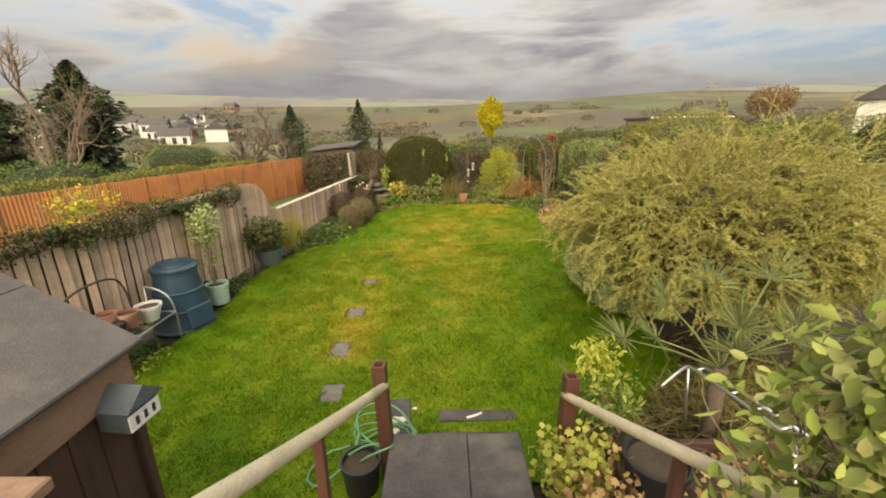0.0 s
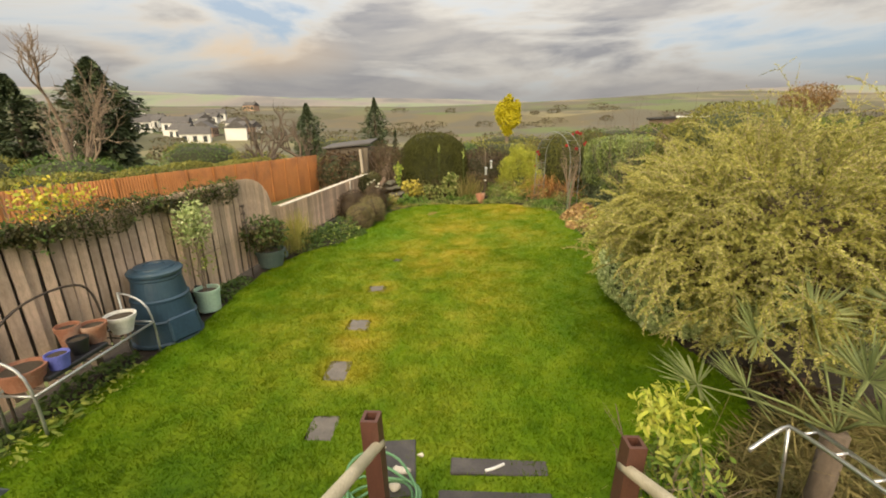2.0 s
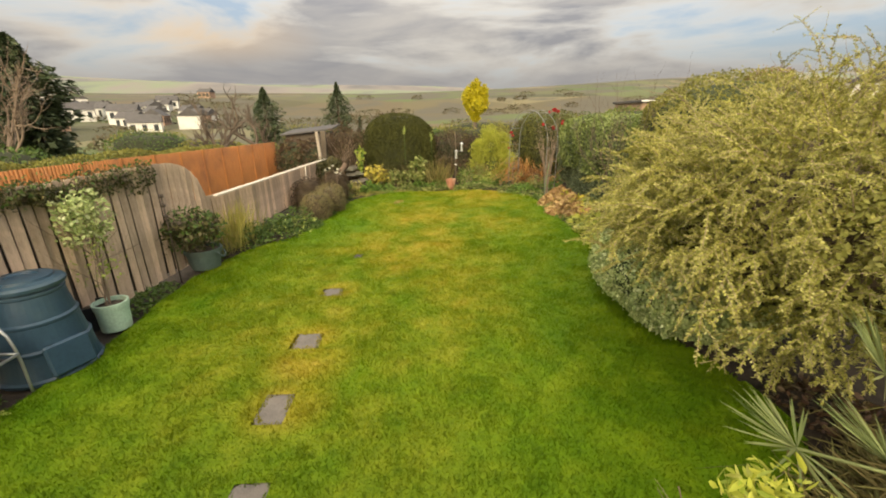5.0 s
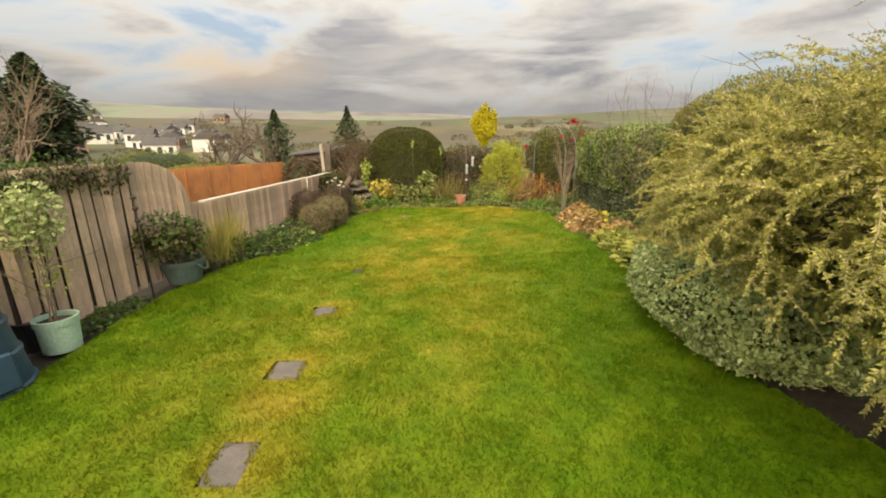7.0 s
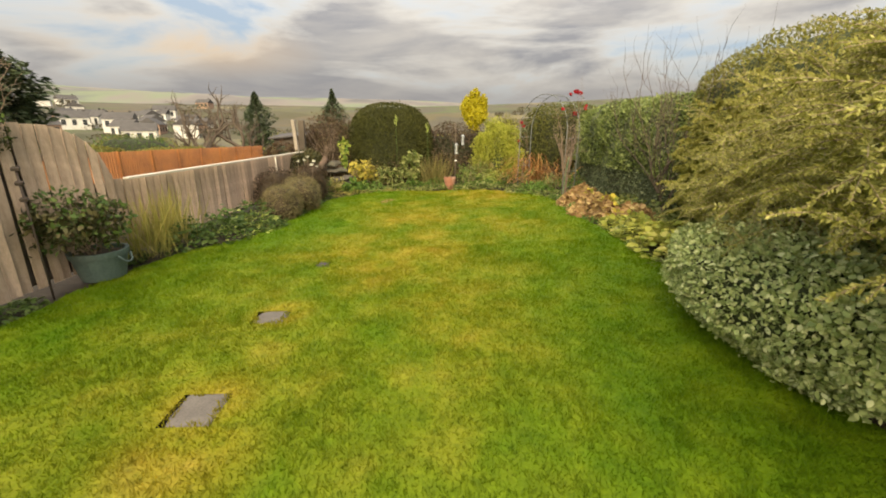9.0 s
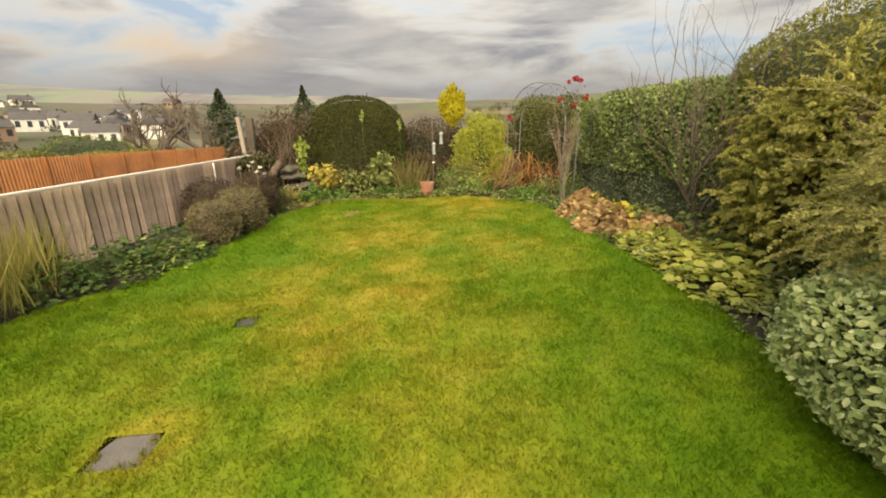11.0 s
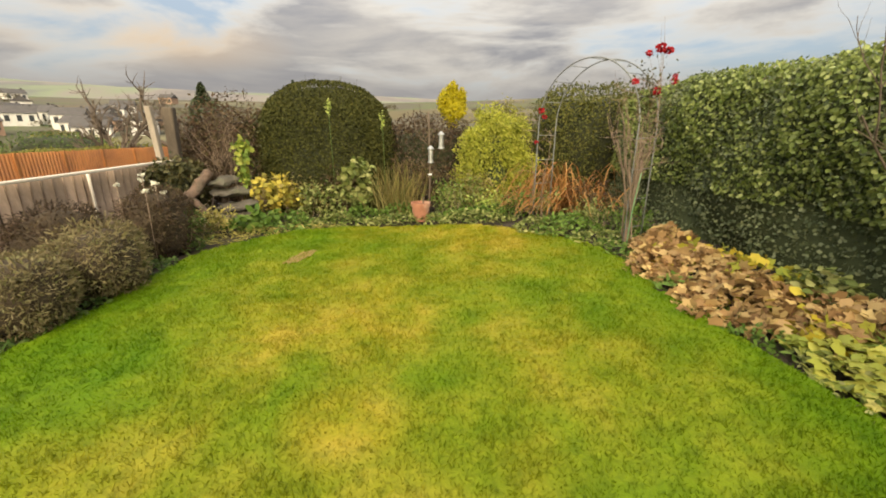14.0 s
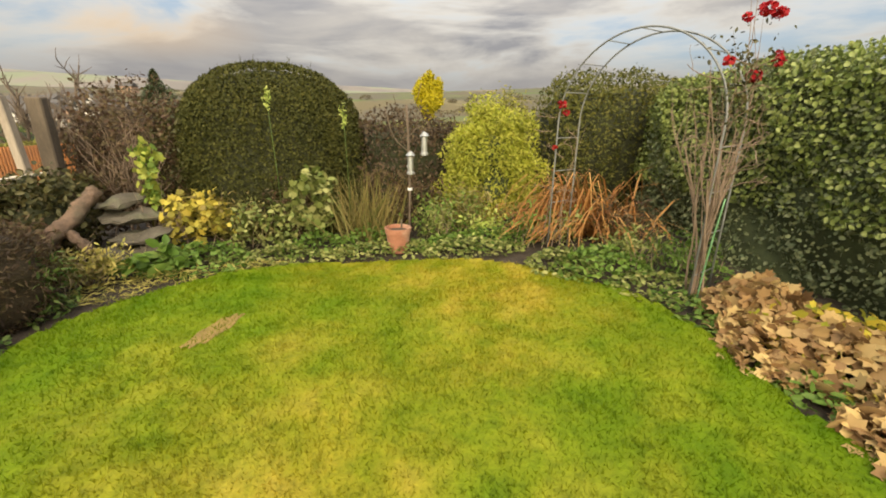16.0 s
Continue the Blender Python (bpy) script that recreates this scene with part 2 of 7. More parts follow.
M_GREENPOT = surface("pale_green_planter", (0.34, 0.50, 0.39), (0.48, 0.64, 0.50), 5, rough=0.55, relief=0.1, stain=(0.26, 0.28, 0.20))
M_TUB = surface("grey_green_tub", (0.055, 0.085, 0.08), (0.10, 0.14, 0.13), 5, rough=0.55, relief=0.15, stain=(0.08, 0.09, 0.07))
M_METAL = surface("galvanised_tube", (0.38, 0.39, 0.39), (0.52, 0.53, 0.52), 9, rough=0.45, metal=0.8, relief=0.1)
M_ALU = surface("aluminium", (0.62, 0.62, 0.64), (0.75, 0.75, 0.76), 9, rough=0.32, metal=0.9, relief=0.05)
M_RUST = surface("dark_iron", (0.05, 0.042, 0.038), (0.11, 0.08, 0.06), 12, rough=0.7, metal=0.4, relief=0.3)
M_ARCH = surface("grey_coated_steel", (0.16, 0.17, 0.17), (0.25, 0.26, 0.26), 12, rough=0.5, metal=0.3, relief=0.1)
M_BLACK = surface("black_plastic", (0.012, 0.012, 0.014), (0.025, 0.025, 0.028), 6, rough=0.5, relief=0.1)
M_BLUE = surface("violet_blue_plastic", (0.10, 0.12, 0.46), (0.15, 0.17, 0.56), 6, rough=0.45, relief=0.05)
M_HOSE = surface("green_hose", (0.08, 0.22, 0.09), (0.16, 0.32, 0.16), 10, rough=0.45, relief=0.05)
M_WHITE = surface("white_paint", (0.66, 0.65, 0.63), (0.80, 0.79, 0.77), 6, rough=0.55, relief=0.08)
M_SLATE = surface("slate_blue_paint", (0.060, 0.075, 0.085), (0.10, 0.12, 0.13), 6, rough=0.6, relief=0.15)
M_BARK = surface("bark", (0.075, 0.055, 0.040), (0.15, 0.115, 0.085), 10, (3, 3, 0.8), 0.95, relief=0.8)
M_TWIG = surface("twig", (0.16, 0.115, 0.080), (0.27, 0.20, 0.145), 14, rough=0.9, relief=0.3)
M_CANE = surface("pale_cane", (0.22, 0.165, 0.10), (0.36, 0.28, 0.18), 14, rough=0.8, relief=0.2)
M_LOG = surface("cut_log", (0.060, 0.042, 0.030), (0.19, 0.125, 0.088), 11, rough=0.95, relief=1.0, stain=(0.07, 0.06, 0.04))
M_ROCK = surface("rockery_stone", (0.045, 0.040, 0.030), (0.105, 0.090, 0.068), 8, rough=0.9, relief=0.8, stain=(0.13, 0.14, 0.08))
# dark core colours: the shade deep inside hedges and shrubs is put into them
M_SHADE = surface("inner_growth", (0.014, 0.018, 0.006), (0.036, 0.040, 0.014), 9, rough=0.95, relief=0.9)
M_SHADEL = surface("shaded_leafy_growth", (0.028, 0.038, 0.014), (0.060, 0.075, 0.028), 14, rough=0.95, relief=0.9)
M_SHADEB = surface("shaded_inner_twigs", (0.034, 0.024, 0.013), (0.07, 0.05, 0.028), 9, rough=0.95, relief=0.9)
M_RENDER = surface("house_render", (0.55, 0.53, 0.49), (0.70, 0.68, 0.64), 0.3, rough=0.85, relief=0)
M_BRICK = surface("far_brick", (0.30, 0.19, 0.13), (0.40, 0.27, 0.19), 0.6, rough=0.9, relief=0)
M_ROOF = surface("far_roof", (0.055, 0.05, 0.05), (0.10, 0.092, 0.088), 0.5, rough=0.85, relief=0)
M_PANE = surface("far_window", (0.03, 0.035, 0.04), (0.06, 0.065, 0.07), 2, rough=0.15, relief=0)

L_FEATHER = leaf("feathery_yellow_green", (0.188, 0.198, 0.038), (0.282, 0.280, 0.060), (0.378, 0.364, 0.092), (0.535, 0.505, 0.195), through_light=0.28)
# inner leaves: shade among the shoots put into a darker green
L_FEATHD = leaf("shaded_feathery_green", (0.172, 0.177, 0.040), (0.252, 0.252, 0.062), (0.320, 0.298, 0.086))
L_VARIEG = leaf("variegated_grey_green", (0.235, 0.305, 0.115), (0.370, 0.440, 0.175), (0.500, 0.560, 0.255), (0.700, 0.730, 0.430))
L_IVY = leaf("glossy_ivy", (0.095, 0.135, 0.036), (0.160, 0.206, 0.056), (0.245, 0.298, 0.094), (0.350, 0.395, 0.150), rough=0.32, through_light=0.26)
L_IVYD = leaf("dull_low_ivy", (0.090, 0.118, 0.062), (0.150, 0.180, 0.095), (0.23, 0.255, 0.145), rough=0.4, through_light=0.15)
L_HEDGE = leaf("clipped_hedge_green", (0.067, 0.101, 0.016), (0.113, 0.151, 0.025), (0.179, 0.208, 0.039), through_light=0.2)
L_DOME = leaf("dark_clipped_leaf", (0.034, 0.040, 0.009), (0.056, 0.060, 0.013), (0.088, 0.086, 0.020), rough=0.75, through_light=0.15)
L_GOLD = leaf("golden_conifer", (0.253, 0.287, 0.034), (0.345, 0.368, 0.048), (0.448, 0.437, 0.081), through_light=0.35)
L_GOLDB = leaf("bright_gold_tree", (0.442, 0.383, 0.013), (0.552, 0.468, 0.021), (0.365, 0.340, 0.017), through_light=0.35)
L_DARKCON = leaf("dark_conifer", (0.042, 0.062, 0.031), (0.070, 0.092, 0.048), (0.105, 0.123, 0.064), through_light=0.1)
L_YELLOW = leaf("autumn_yellow_leaf", (0.526, 0.405, 0.032), (0.608, 0.506, 0.072), (0.398, 0.405, 0.054), (0.257, 0.315, 0.045), through_light=0.35)
L_PALEPER = leaf("pale_yellowing_leaf", (0.40, 0.43, 0.080), (0.54, 0.53, 0.12), (0.28, 0.34, 0.065), (0.64, 0.58, 0.18), through_light=0.35)
L_LIME = leaf("lime_yellow_leaf", (0.30, 0.36, 0.060), (0.44, 0.46, 0.10), (0.20, 0.29, 0.055), (0.12, 0.20, 0.035), through_light=0.35)
L_FRESH = leaf("fresh_pale_green", (0.260, 0.350, 0.070), (0.377, 0.450, 0.110), (0.468, 0.512, 0.160), (0.195, 0.275, 0.050), through_light=0.35)
L_GREEN = leaf("mid_green_leaf", (0.065, 0.125, 0.020), (0.117, 0.200, 0.035), (0.182, 0.263, 0.060), through_light=0.3)
L_DEEP = leaf("deep_green_leaf", (0.051, 0.098, 0.023), (0.094, 0.150, 0.036), (0.144, 0.195, 0.058))
L_BROWN = leaf("dead_brown_leaf", (0.16, 0.090, 0.042), (0.31, 0.190, 0.088), (0.43, 0.285, 0.135), (0.55, 0.41, 0.185), (0.24, 0.14, 0.07), rough=0.75, through_light=0.2)
L_RUSSET = leaf("russet_strap", (0.281, 0.117, 0.036), (0.393, 0.189, 0.061), (0.487, 0.279, 0.101), (0.225, 0.090, 0.032), rough=0.65, through_light=0.2)
L_STRAW = leaf("straw_green_strap", (0.338, 0.300, 0.080), (0.468, 0.400, 0.130), (0.221, 0.250, 0.050), rough=0.6)
L_HEATHER = leaf("grey_purple_sprig", (0.135, 0.105, 0.060), (0.200, 0.160, 0.082), (0.275, 0.230, 0.120), (0.165, 0.170, 0.062))
L_PURPLE = leaf("dark_purple_sprig", (0.046, 0.033, 0.024), (0.085, 0.056, 0.038), (0.117, 0.088, 0.050))
L_MAROON = leaf("maroon_twig_leaf", (0.060, 0.036, 0.026), (0.105, 0.062, 0.040), (0.085, 0.070, 0.030), (0.16, 0.115, 0.07))
L_FAN = leaf("grey_green_fan", (0.169, 0.213, 0.085), (0.247, 0.288, 0.120), (0.325, 0.350, 0.160), rough=0.4)
L_RED = leaf("red_petal", (0.30, 0.010, 0.018), (0.44, 0.020, 0.026), (0.22, 0.008, 0.016))
L_WHITE = leaf("cream_petal", (0.62, 0.60, 0.52), (0.75, 0.73, 0.64))
L_OLIVE = leaf("olive_hedge", (0.140, 0.145, 0.032), (0.210, 0.205, 0.048), (0.285, 0.265, 0.066))
L_DRYTAN = leaf("dry_tan_strap", (0.15, 0.125, 0.05), (0.24, 0.20, 0.085), (0.13, 0.14, 0.045), rough=0.7, through_light=0.2)
L_EDGING = leaf("dull_edging_leaf", (0.085, 0.120, 0.030), (0.150, 0.185, 0.050), (0.235, 0.260, 0.085), (0.36, 0.36, 0.15), through_light=0.25)
L_BROWNSTRAP = leaf("olive_brown_strap", (0.16, 0.125, 0.045), (0.25, 0.20, 0.075), (0.12, 0.13, 0.035), (0.33, 0.28, 0.12), rough=0.65, through_light=0.2)
L_LIMEB = leaf("bright_lime_leaf", (0.42, 0.46, 0.060), (0.58, 0.58, 0.10), (0.30, 0.38, 0.055), (0.66, 0.62, 0.17), through_light=0.35)
L_FEATHM = leaf("olive_feathery_green", (0.225, 0.232, 0.046), (0.320, 0.315, 0.070), (0.415, 0.398, 0.100), (0.56, 0.52, 0.18), through_light=0.28)
L_YELLOWB = leaf("fading_yellow_leaf", (0.40, 0.31, 0.050), (0.50, 0.42, 0.075), (0.26, 0.25, 0.05), (0.20, 0.15, 0.05), through_light=0.3)
L_TOPPER = leaf("dark_wiry_climber", (0.036, 0.040, 0.016), (0.070, 0.070, 0.026), (0.115, 0.098, 0.040), through_light=0.15)
L_CONHEDGE = leaf("dull_conifer_hedge", (0.050, 0.060, 0.014), (0.088, 0.092, 0.020), (0.140, 0.134, 0.032), rough=0.7, through_light=0.15)
L_RUSTTREE = leaf("rusty_brown_crown", (0.215, 0.130, 0.060), (0.290, 0.180, 0.085), (0.170, 0.105, 0.050))

# ---- mesh helpers ----


def empty(name, at, label, category, group=""):
    ob = new(name)
    ob.location = at
    return tagged(ob, label, category, group)


def mesh_np(name, verts, faces, mat, smooth=False):
    """A mesh from arrays; faces all of one size."""
    verts, faces = np.asarray(verts, np.float32), np.asarray(faces, np.int32)
    me = bpy.data.meshes.new(name)
    me.vertices.add(len(verts))
    me.vertices.foreach_set("co", verts.ravel())
    n, k = faces.shape
    me.loops.add(n * k)
    me.loops.foreach_set("vertex_index", faces.ravel())
    me.polygons.add(n)
    me.polygons.foreach_set("loop_start", np.arange(0, n * k, k, dtype=np.int32))
    me.polygons.foreach_set("loop_total", np.full(n, k, np.int32))
    if smooth:
        me.polygons.foreach_set("use_smooth", np.ones(n, bool))
    me.update(calc_edges=True)
    me.materials.append(mat)
    return me


def hang(ob, parent):
    if parent is not None:
        ob.parent = parent
        ob.matrix_parent_inverse = parent_inverse(parent)
    return ob


def parent_inverse(parent):
    m = parent.matrix_basis.copy()
    p = parent
    while p.parent is not None:
        m = p.parent.matrix_basis @ p.matrix_parent_inverse @ m
        p = p.parent
    return m.inverted()


def npart(name, verts, faces, mat, parent=None, label="", smooth=False):
    ob = hang(new(name, mesh_np(name, verts, faces, mat, smooth)), parent)
    if parent is not None and name in ("leaf_clump", "stem_growth", "branchwork", "cane_growth", "strap_foliage", "dry_foliage", "leaves", "tip_growth", "young_growth", "litter", "foliage", "crown", "dead_foliage", "top_growth", "seed_head"):
        tagged(ob, kind="stuff")
    return tagged(ob, label) if label else ob


def part(name, bm, mat, parent=None, label="", smooth=False):
    """Links a bmesh, in world places, as one mesh object under a thing or a part."""
    me = bpy.data.meshes.new(name)
    bm.to_mesh(me)
    bm.free()
    if smooth:
        me.polygons.foreach_set("use_smooth", np.ones(len(me.polygons), bool))
    me.materials.append(mat)
    ob = hang(new(name, me), parent)
    return tagged(ob, label) if label else ob


def box_bm(size, m, bevel=0.0):
    bm = bmesh.new()
    bmesh.ops.create_cube(bm, size=1, matrix=m @ Matrix.Diagonal((*size, 1)))
    if bevel:
        bmesh.ops.bevel(bm, geom=bm.edges[:], offset=bevel, segments=1, affect="EDGES")
    return bm


def lathe_bm(profile, at, segments=32, m=None):
    """A turned shape from (radius, height) pairs."""
    bm = bmesh.new()
    rings = []
    base = Matrix.Translation(at) @ (m or Matrix.Identity(4))
    for r, h in profile:
        if r < 1e-4:
            rings.append([bm.verts.new(base @ Vector((0, 0, h)))])
        else:
            rings.append([bm.verts.new(base @ Vector((r * math.cos(a), r * math.sin(a), h))) for a in [2 * math.pi * i / segments for i in range(segments)]])
    for a, b in zip(rings, rings[1:]):
        for i in range(segments):
            j = (i + 1) % segments
            q = [a[i % len(a)], a[j % len(a)], b[j % len(b)], b[i % len(b)]]
            q = [v for k, v in enumerate(q) if v not in q[:k]]
            if len(q) > 2:
                bm.faces.new(q)
    bmesh.ops.recalc_face_normals(bm, faces=bm.faces[:])
    return bm


def tubes_np(paths, sides=5):
    """Vertices and quads of many tapering tubes; each path is (points (n,3), radii (n,))."""
    V, F, off = [], [], 0
    ang = np.linspace(0, 2 * np.pi, sides, endpoint=False)
    for pts, rad in paths:
        pts, rad = np.asarray(pts, float), np.asarray(rad, float)
        t = np.gradient(pts, axis=0)
        t /= np.linalg.norm(t, axis=1, keepdims=True) + 1e-9
        ref = np.where(np.abs(t[:, 2:3]) > 0.9, np.array([[1.0, 0, 0]]), np.array([[0, 0, 1.0]]))
        u = np.cross(t, ref)
        u /= np.linalg.norm(u, axis=1, keepdims=True) + 1e-9
        w = np.cross(t, u)
        ring = pts[:, None] + rad[:, None, None] * (np.cos(ang)[None, :, None] * u[:, None] + np.sin(ang)[None, :, None] * w[:, None])
        n = len(pts)
        V.append(ring.reshape(-1, 3))
        i = np.arange(n - 1)[:, None] * sides
        j = np.arange(sides)[None]
        k = (j + 1) % sides
        F.append((off + np.stack([i + j, i + k, i + sides + k, i + sides + j], -1)).reshape(-1, 4))
        off += n * sides
    return np.concatenate(V), np.concatenate(F)


def tube(name, pts, radius, mat, parent=None, sides=8, label="", smooth_n=0):
    """One tube with closed ends through the points."""
    pts = np.asarray(pts, float)
    if smooth_n:
        for _ in range(smooth_n):
            q = np.empty((2 * len(pts) - 2, 3))
            q[0::2] = 0.75 * pts[:-1] + 0.25 * pts[1:]
            q[1::2] = 0.25 * pts[:-1] + 0.75 * pts[1:]
            pts = np.concatenate([pts[:1], q, pts[-1:]])
    pts = np.concatenate([pts[:1], pts, pts[-1:]])
    rad = np.full(len(pts), radius)
    rad[0] = rad[-1] = radius * 0.02
    pts[0] += (pts[1] - pts[2]) * 1e-3
    pts[-1] += (pts[-2] - pts[-3]) * 1e-3
    v, f = tubes_np([(pts, rad)], sides)
    return npart(name, v, f, mat, parent, label, True)


SHAPES = {
    "diamond": (((0, 0, 0), (0.5, 0.5, 0.12), (0, 1, 0), (-0.5, 0.5, 0.12)), ((0, 1, 2), (0, 2, 3))),
    "oval": (((0, 0, 0), (0.46, 0.32, 0.10), (0.36, 0.72, 0.06), (0, 1, -0.08), (-0.36, 0.72, 0.06), (-0.46, 0.32, 0.10)), ((0, 1, 2), (0, 2, 3), (0, 3, 4), (0, 4, 5))),
    "lobed": (((0, 0.35, 0.06), (0.12, 0, 0), (0.5, 0.12, 0.0), (0.40, 0.45, 0.08), (0.52, 0.72, -0.04), (0.2, 0.74, 0.06), (0, 1, -0.06), (-0.2, 0.74, 0.06), (-0.52, 0.72, -0.04), (-0.40, 0.45, 0.08), (-0.5, 0.12, 0.0), (-0.12, 0, 0)),
              tuple((0, i, i + 1) for i in range(1, 11)) + ((0, 11, 1),)),
    "blade": (((-0.5, 0, 0), (0.5, 0, 0), (0, 1, 0)), ((0, 1, 2),)),
}


def unit(v):
    return v / (np.linalg.norm(v, axis=-1, keepdims=True) + 1e-9)


def leaves_np(C, A, N, length, width, shape="diamond"):
    """Many leaves: base points C, leaf axes A, face normals N."""
    tv, tf = SHAPES[shape]
    tv, tf = np.array(tv), np.array(tf)
    A = unit(A)
    S = unit(np.cross(A, N))
    N = np.cross(S, A)
    L = np.broadcast_to(np.asarray(length, float), len(C))[:, None, None]
    W = np.broadcast_to(np.asarray(width, float), len(C))[:, None, None]
    V = C[:, None] + S[:, None] * tv[None, :, :1] * W + A[:, None] * tv[None, :, 1:2] * L + N[:, None] * tv[None, :, 2:] * W
    F = np.arange(len(C))[:, None, None] * len(tv) + tf[None]
    return V.reshape(-1, 3), F.reshape(-1, 3)


def wob(p, scale, seed=0):
    """Smooth pseudo-noise in about -1..1 at points p."""
    r = np.random.default_rng(seed)
    out = np.zeros(len(p))
    for i in range(6):
        k = r.normal(size=3) * scale * (1 + 0.6 * i)
        out += np.sin(p @ k + r.uniform(0, 6.28)) / (1 + 0.5 * i)
    return out / 2.6


def patchy(x, y, scale, seed=0):
    """Uneven cell noise in -1..1 over the plan, with no regular waves."""
    g = np.random.default_rng(seed).uniform(-1, 1, (64, 64))
    u, v = np.asarray(x) * scale, np.asarray(y) * scale
    i, j = np.floor(u).astype(int), np.floor(v).astype(int)
    fu, fv = u - i, v - j
    fu, fv = fu * fu * (3 - 2 * fu), fv * fv * (3 - 2 * fv)
    a, b, c, d = g[i % 64, j % 64], g[(i + 1) % 64, j % 64], g[i % 64, (j + 1) % 64], g[(i + 1) % 64, (j + 1) % 64]
    return (a * (1 - fu) + b * fu) * (1 - fv) + (c * (1 - fu) + d * fu) * fv


def block_points(n, centre, half, power, bumps, bump_scale, zmin, seed):
    """Points and outward normals on a rounded block; a high power is boxy, 2 a ball."""
    r = np.random.default_rng(seed)
    h = np.array(half, float)
    areas = np.array([h[1] * h[2], h[0] * h[2], h[0] * h[1]])
    ax = r.choice(3, n, p=areas / areas.sum())
    u = r.uniform(-1, 1, (n, 3))
    u[np.arange(n), ax] = r.choice([-1.0, 1.0], n)
    s = (np.abs(u) ** power).sum(1) ** (1 / power)
    u /= s[:, None]
    nor = unit(np.sign(u) * np.abs(u) ** (power - 1) / h)
    p = np.array(centre) + u * h
    p = p + nor * (bumps * wob(p, bump_scale, seed))[:, None]
    keep = p[:, 2] > zmin
    return p[keep], nor[keep]


def clump(parent, name, mat, n, centre, half, size, power=2.0, bumps=0.08, bump_scale=3.0, zmin=0.0, depth=0.10, shape="diamond", ratio=0.55, droop=0.0, spread=0.9, seed=1, label="", front=None):
    """A leafy shell round a rounded block."""
    r = np.random.default_rng(seed + 500)
    p, nor = block_points(n, centre, half, power, bumps, bump_scale, zmin, seed)
    if front is not None:
        seen = p @ np.array(front[:3]) < front[3]
        p, nor = p[seen], nor[seen]
    k = len(p)
    p = p + nor * (-depth * r.random(k) ** 1.5 + depth * 0.35 * (r.random(k) > 0.85) * r.random(k))[:, None]
    A = unit(nor * 0.5 + r.normal(size=(k, 3)) * spread + np.array([0, 0, -droop]))
    N = unit(nor + r.normal(size=(k, 3)) * 0.55)
    L = size * r.uniform(0.6, 1.35, k)
    v, f = leaves_np(p - A * (L * 0.5)[:, None], A, N, L, L * ratio, shape)
    return npart(name, v, f, mat, parent, label)


# Solid core under a leafy shell, coloured dark for the shade between leaves.
def core(parent, centre, half, mat, power=2.0, bumps=0.06, bump_scale=3.0, zmin=0.0, seed=1, name="inner_growth", shrink=0.86):
    bm = bmesh.new()
    bmesh.ops.create_icosphere(bm, subdivisions=4, radius=1)
    u = np.array([v.co[:] for v in bm.verts])
    u /= np.abs(u).max(1, keepdims=True)
    s = (np.abs(u) ** power).sum(1) ** (1 / power)
    u /= s[:, None]
    h = np.array(half) * shrink
    p = np.array(centre) + u * h
    p += unit(u) * (bumps * wob(p, bump_scale, seed))[:, None]
    p[:, 2] = np.maximum(p[:, 2], zmin)
    for v, q in zip(bm.verts, p):
        v.co = q
    return part(name, bm, mat, parent)


def grow(start, direction, length, radius, depth, r, paths, spread=0.6, up=0.15, kids=(2, 4), steps=6, shrink=0.68, wander=0.12):
    """A branch and its branches, added to paths."""
    d = np.array(direction, float) / np.linalg.norm(direction)
    p = np.array(start, float)
    pts = [p.copy()]
    for i in range(steps):
        d = d + r.normal(size=3) * wander + np.array([0, 0, up * 0.2])
        d /= np.linalg.norm(d)
        p = p + d * length / steps
        pts.append(p.copy())
    paths.append((np.array(pts), np.linspace(radius, radius * 0.55 if depth else radius * 0.3, len(pts))))
    if depth:
        for _ in range(r.integers(kids[0], kids[1] + 1)):
            i = r.integers(max(1, steps // 2 - 1), steps + 1)
            nd = d + r.normal(size=3) * spread + np.array([0, 0, up])
            grow(pts[i], nd, length * shrink * r.uniform(0.75, 1.15), radius * 0.55, depth - 1, r, paths, spread, up, kids, steps, shrink, wander)


def ground_z(x, y):
    """Height of the lawn."""
    def soft(v, k=0.6):
        return k * np.log1p(np.exp(np.minimum(v / k, 50)))
    x, y = np.asarray(x, float), np.asarray(y, float)
    return 0.022 * soft(y - 6.4) - 0.022 * soft(y - 15) + 0.05 * soft(x - 0.1, 0.3) - 0.05 * soft(x - 4.5, 0.3)


def fence_x(y):
    return -3.85 + 0.083 * (y - 7.1)

# ---- ground ----


def land(x, y):
    """Height of the wide ground: the garden, the slope below it, the valley and the hills across it."""
    x, y = np.asarray(x, float), np.asarray(y, float)
    dx = np.maximum(0, np.maximum(-4.3 - x, x - 6.5))
    dy = np.maximum(0, np.maximum(-30 - y, y - 16.5))
    d = np.hypot(dx, dy)
    r = np.hypot(x, y)
    z = ground_z(np.clip(x, -4, 5), np.clip(y, 0, 16)) - 0.05 - 0.055 * np.minimum(d, 130) - 1.4 * np.clip((-4.3 - x) / 2.5, 0, 1) * np.clip((90 - r) / 40, 0, 1)
    hill = np.clip((r - 260) / 2300, 0, 1)
    z = z + 0.07 * np.clip(r - 105, 0, 190)
    p = np.stack([x / 700, y / 700, np.zeros_like(x)], -1).reshape(-1, 3)
    bumpy = (wob(p, 2.2, 3) * 0.34 + 0.80).reshape(x.shape)
    return z + hill ** 0.8 * 150 * bumpy


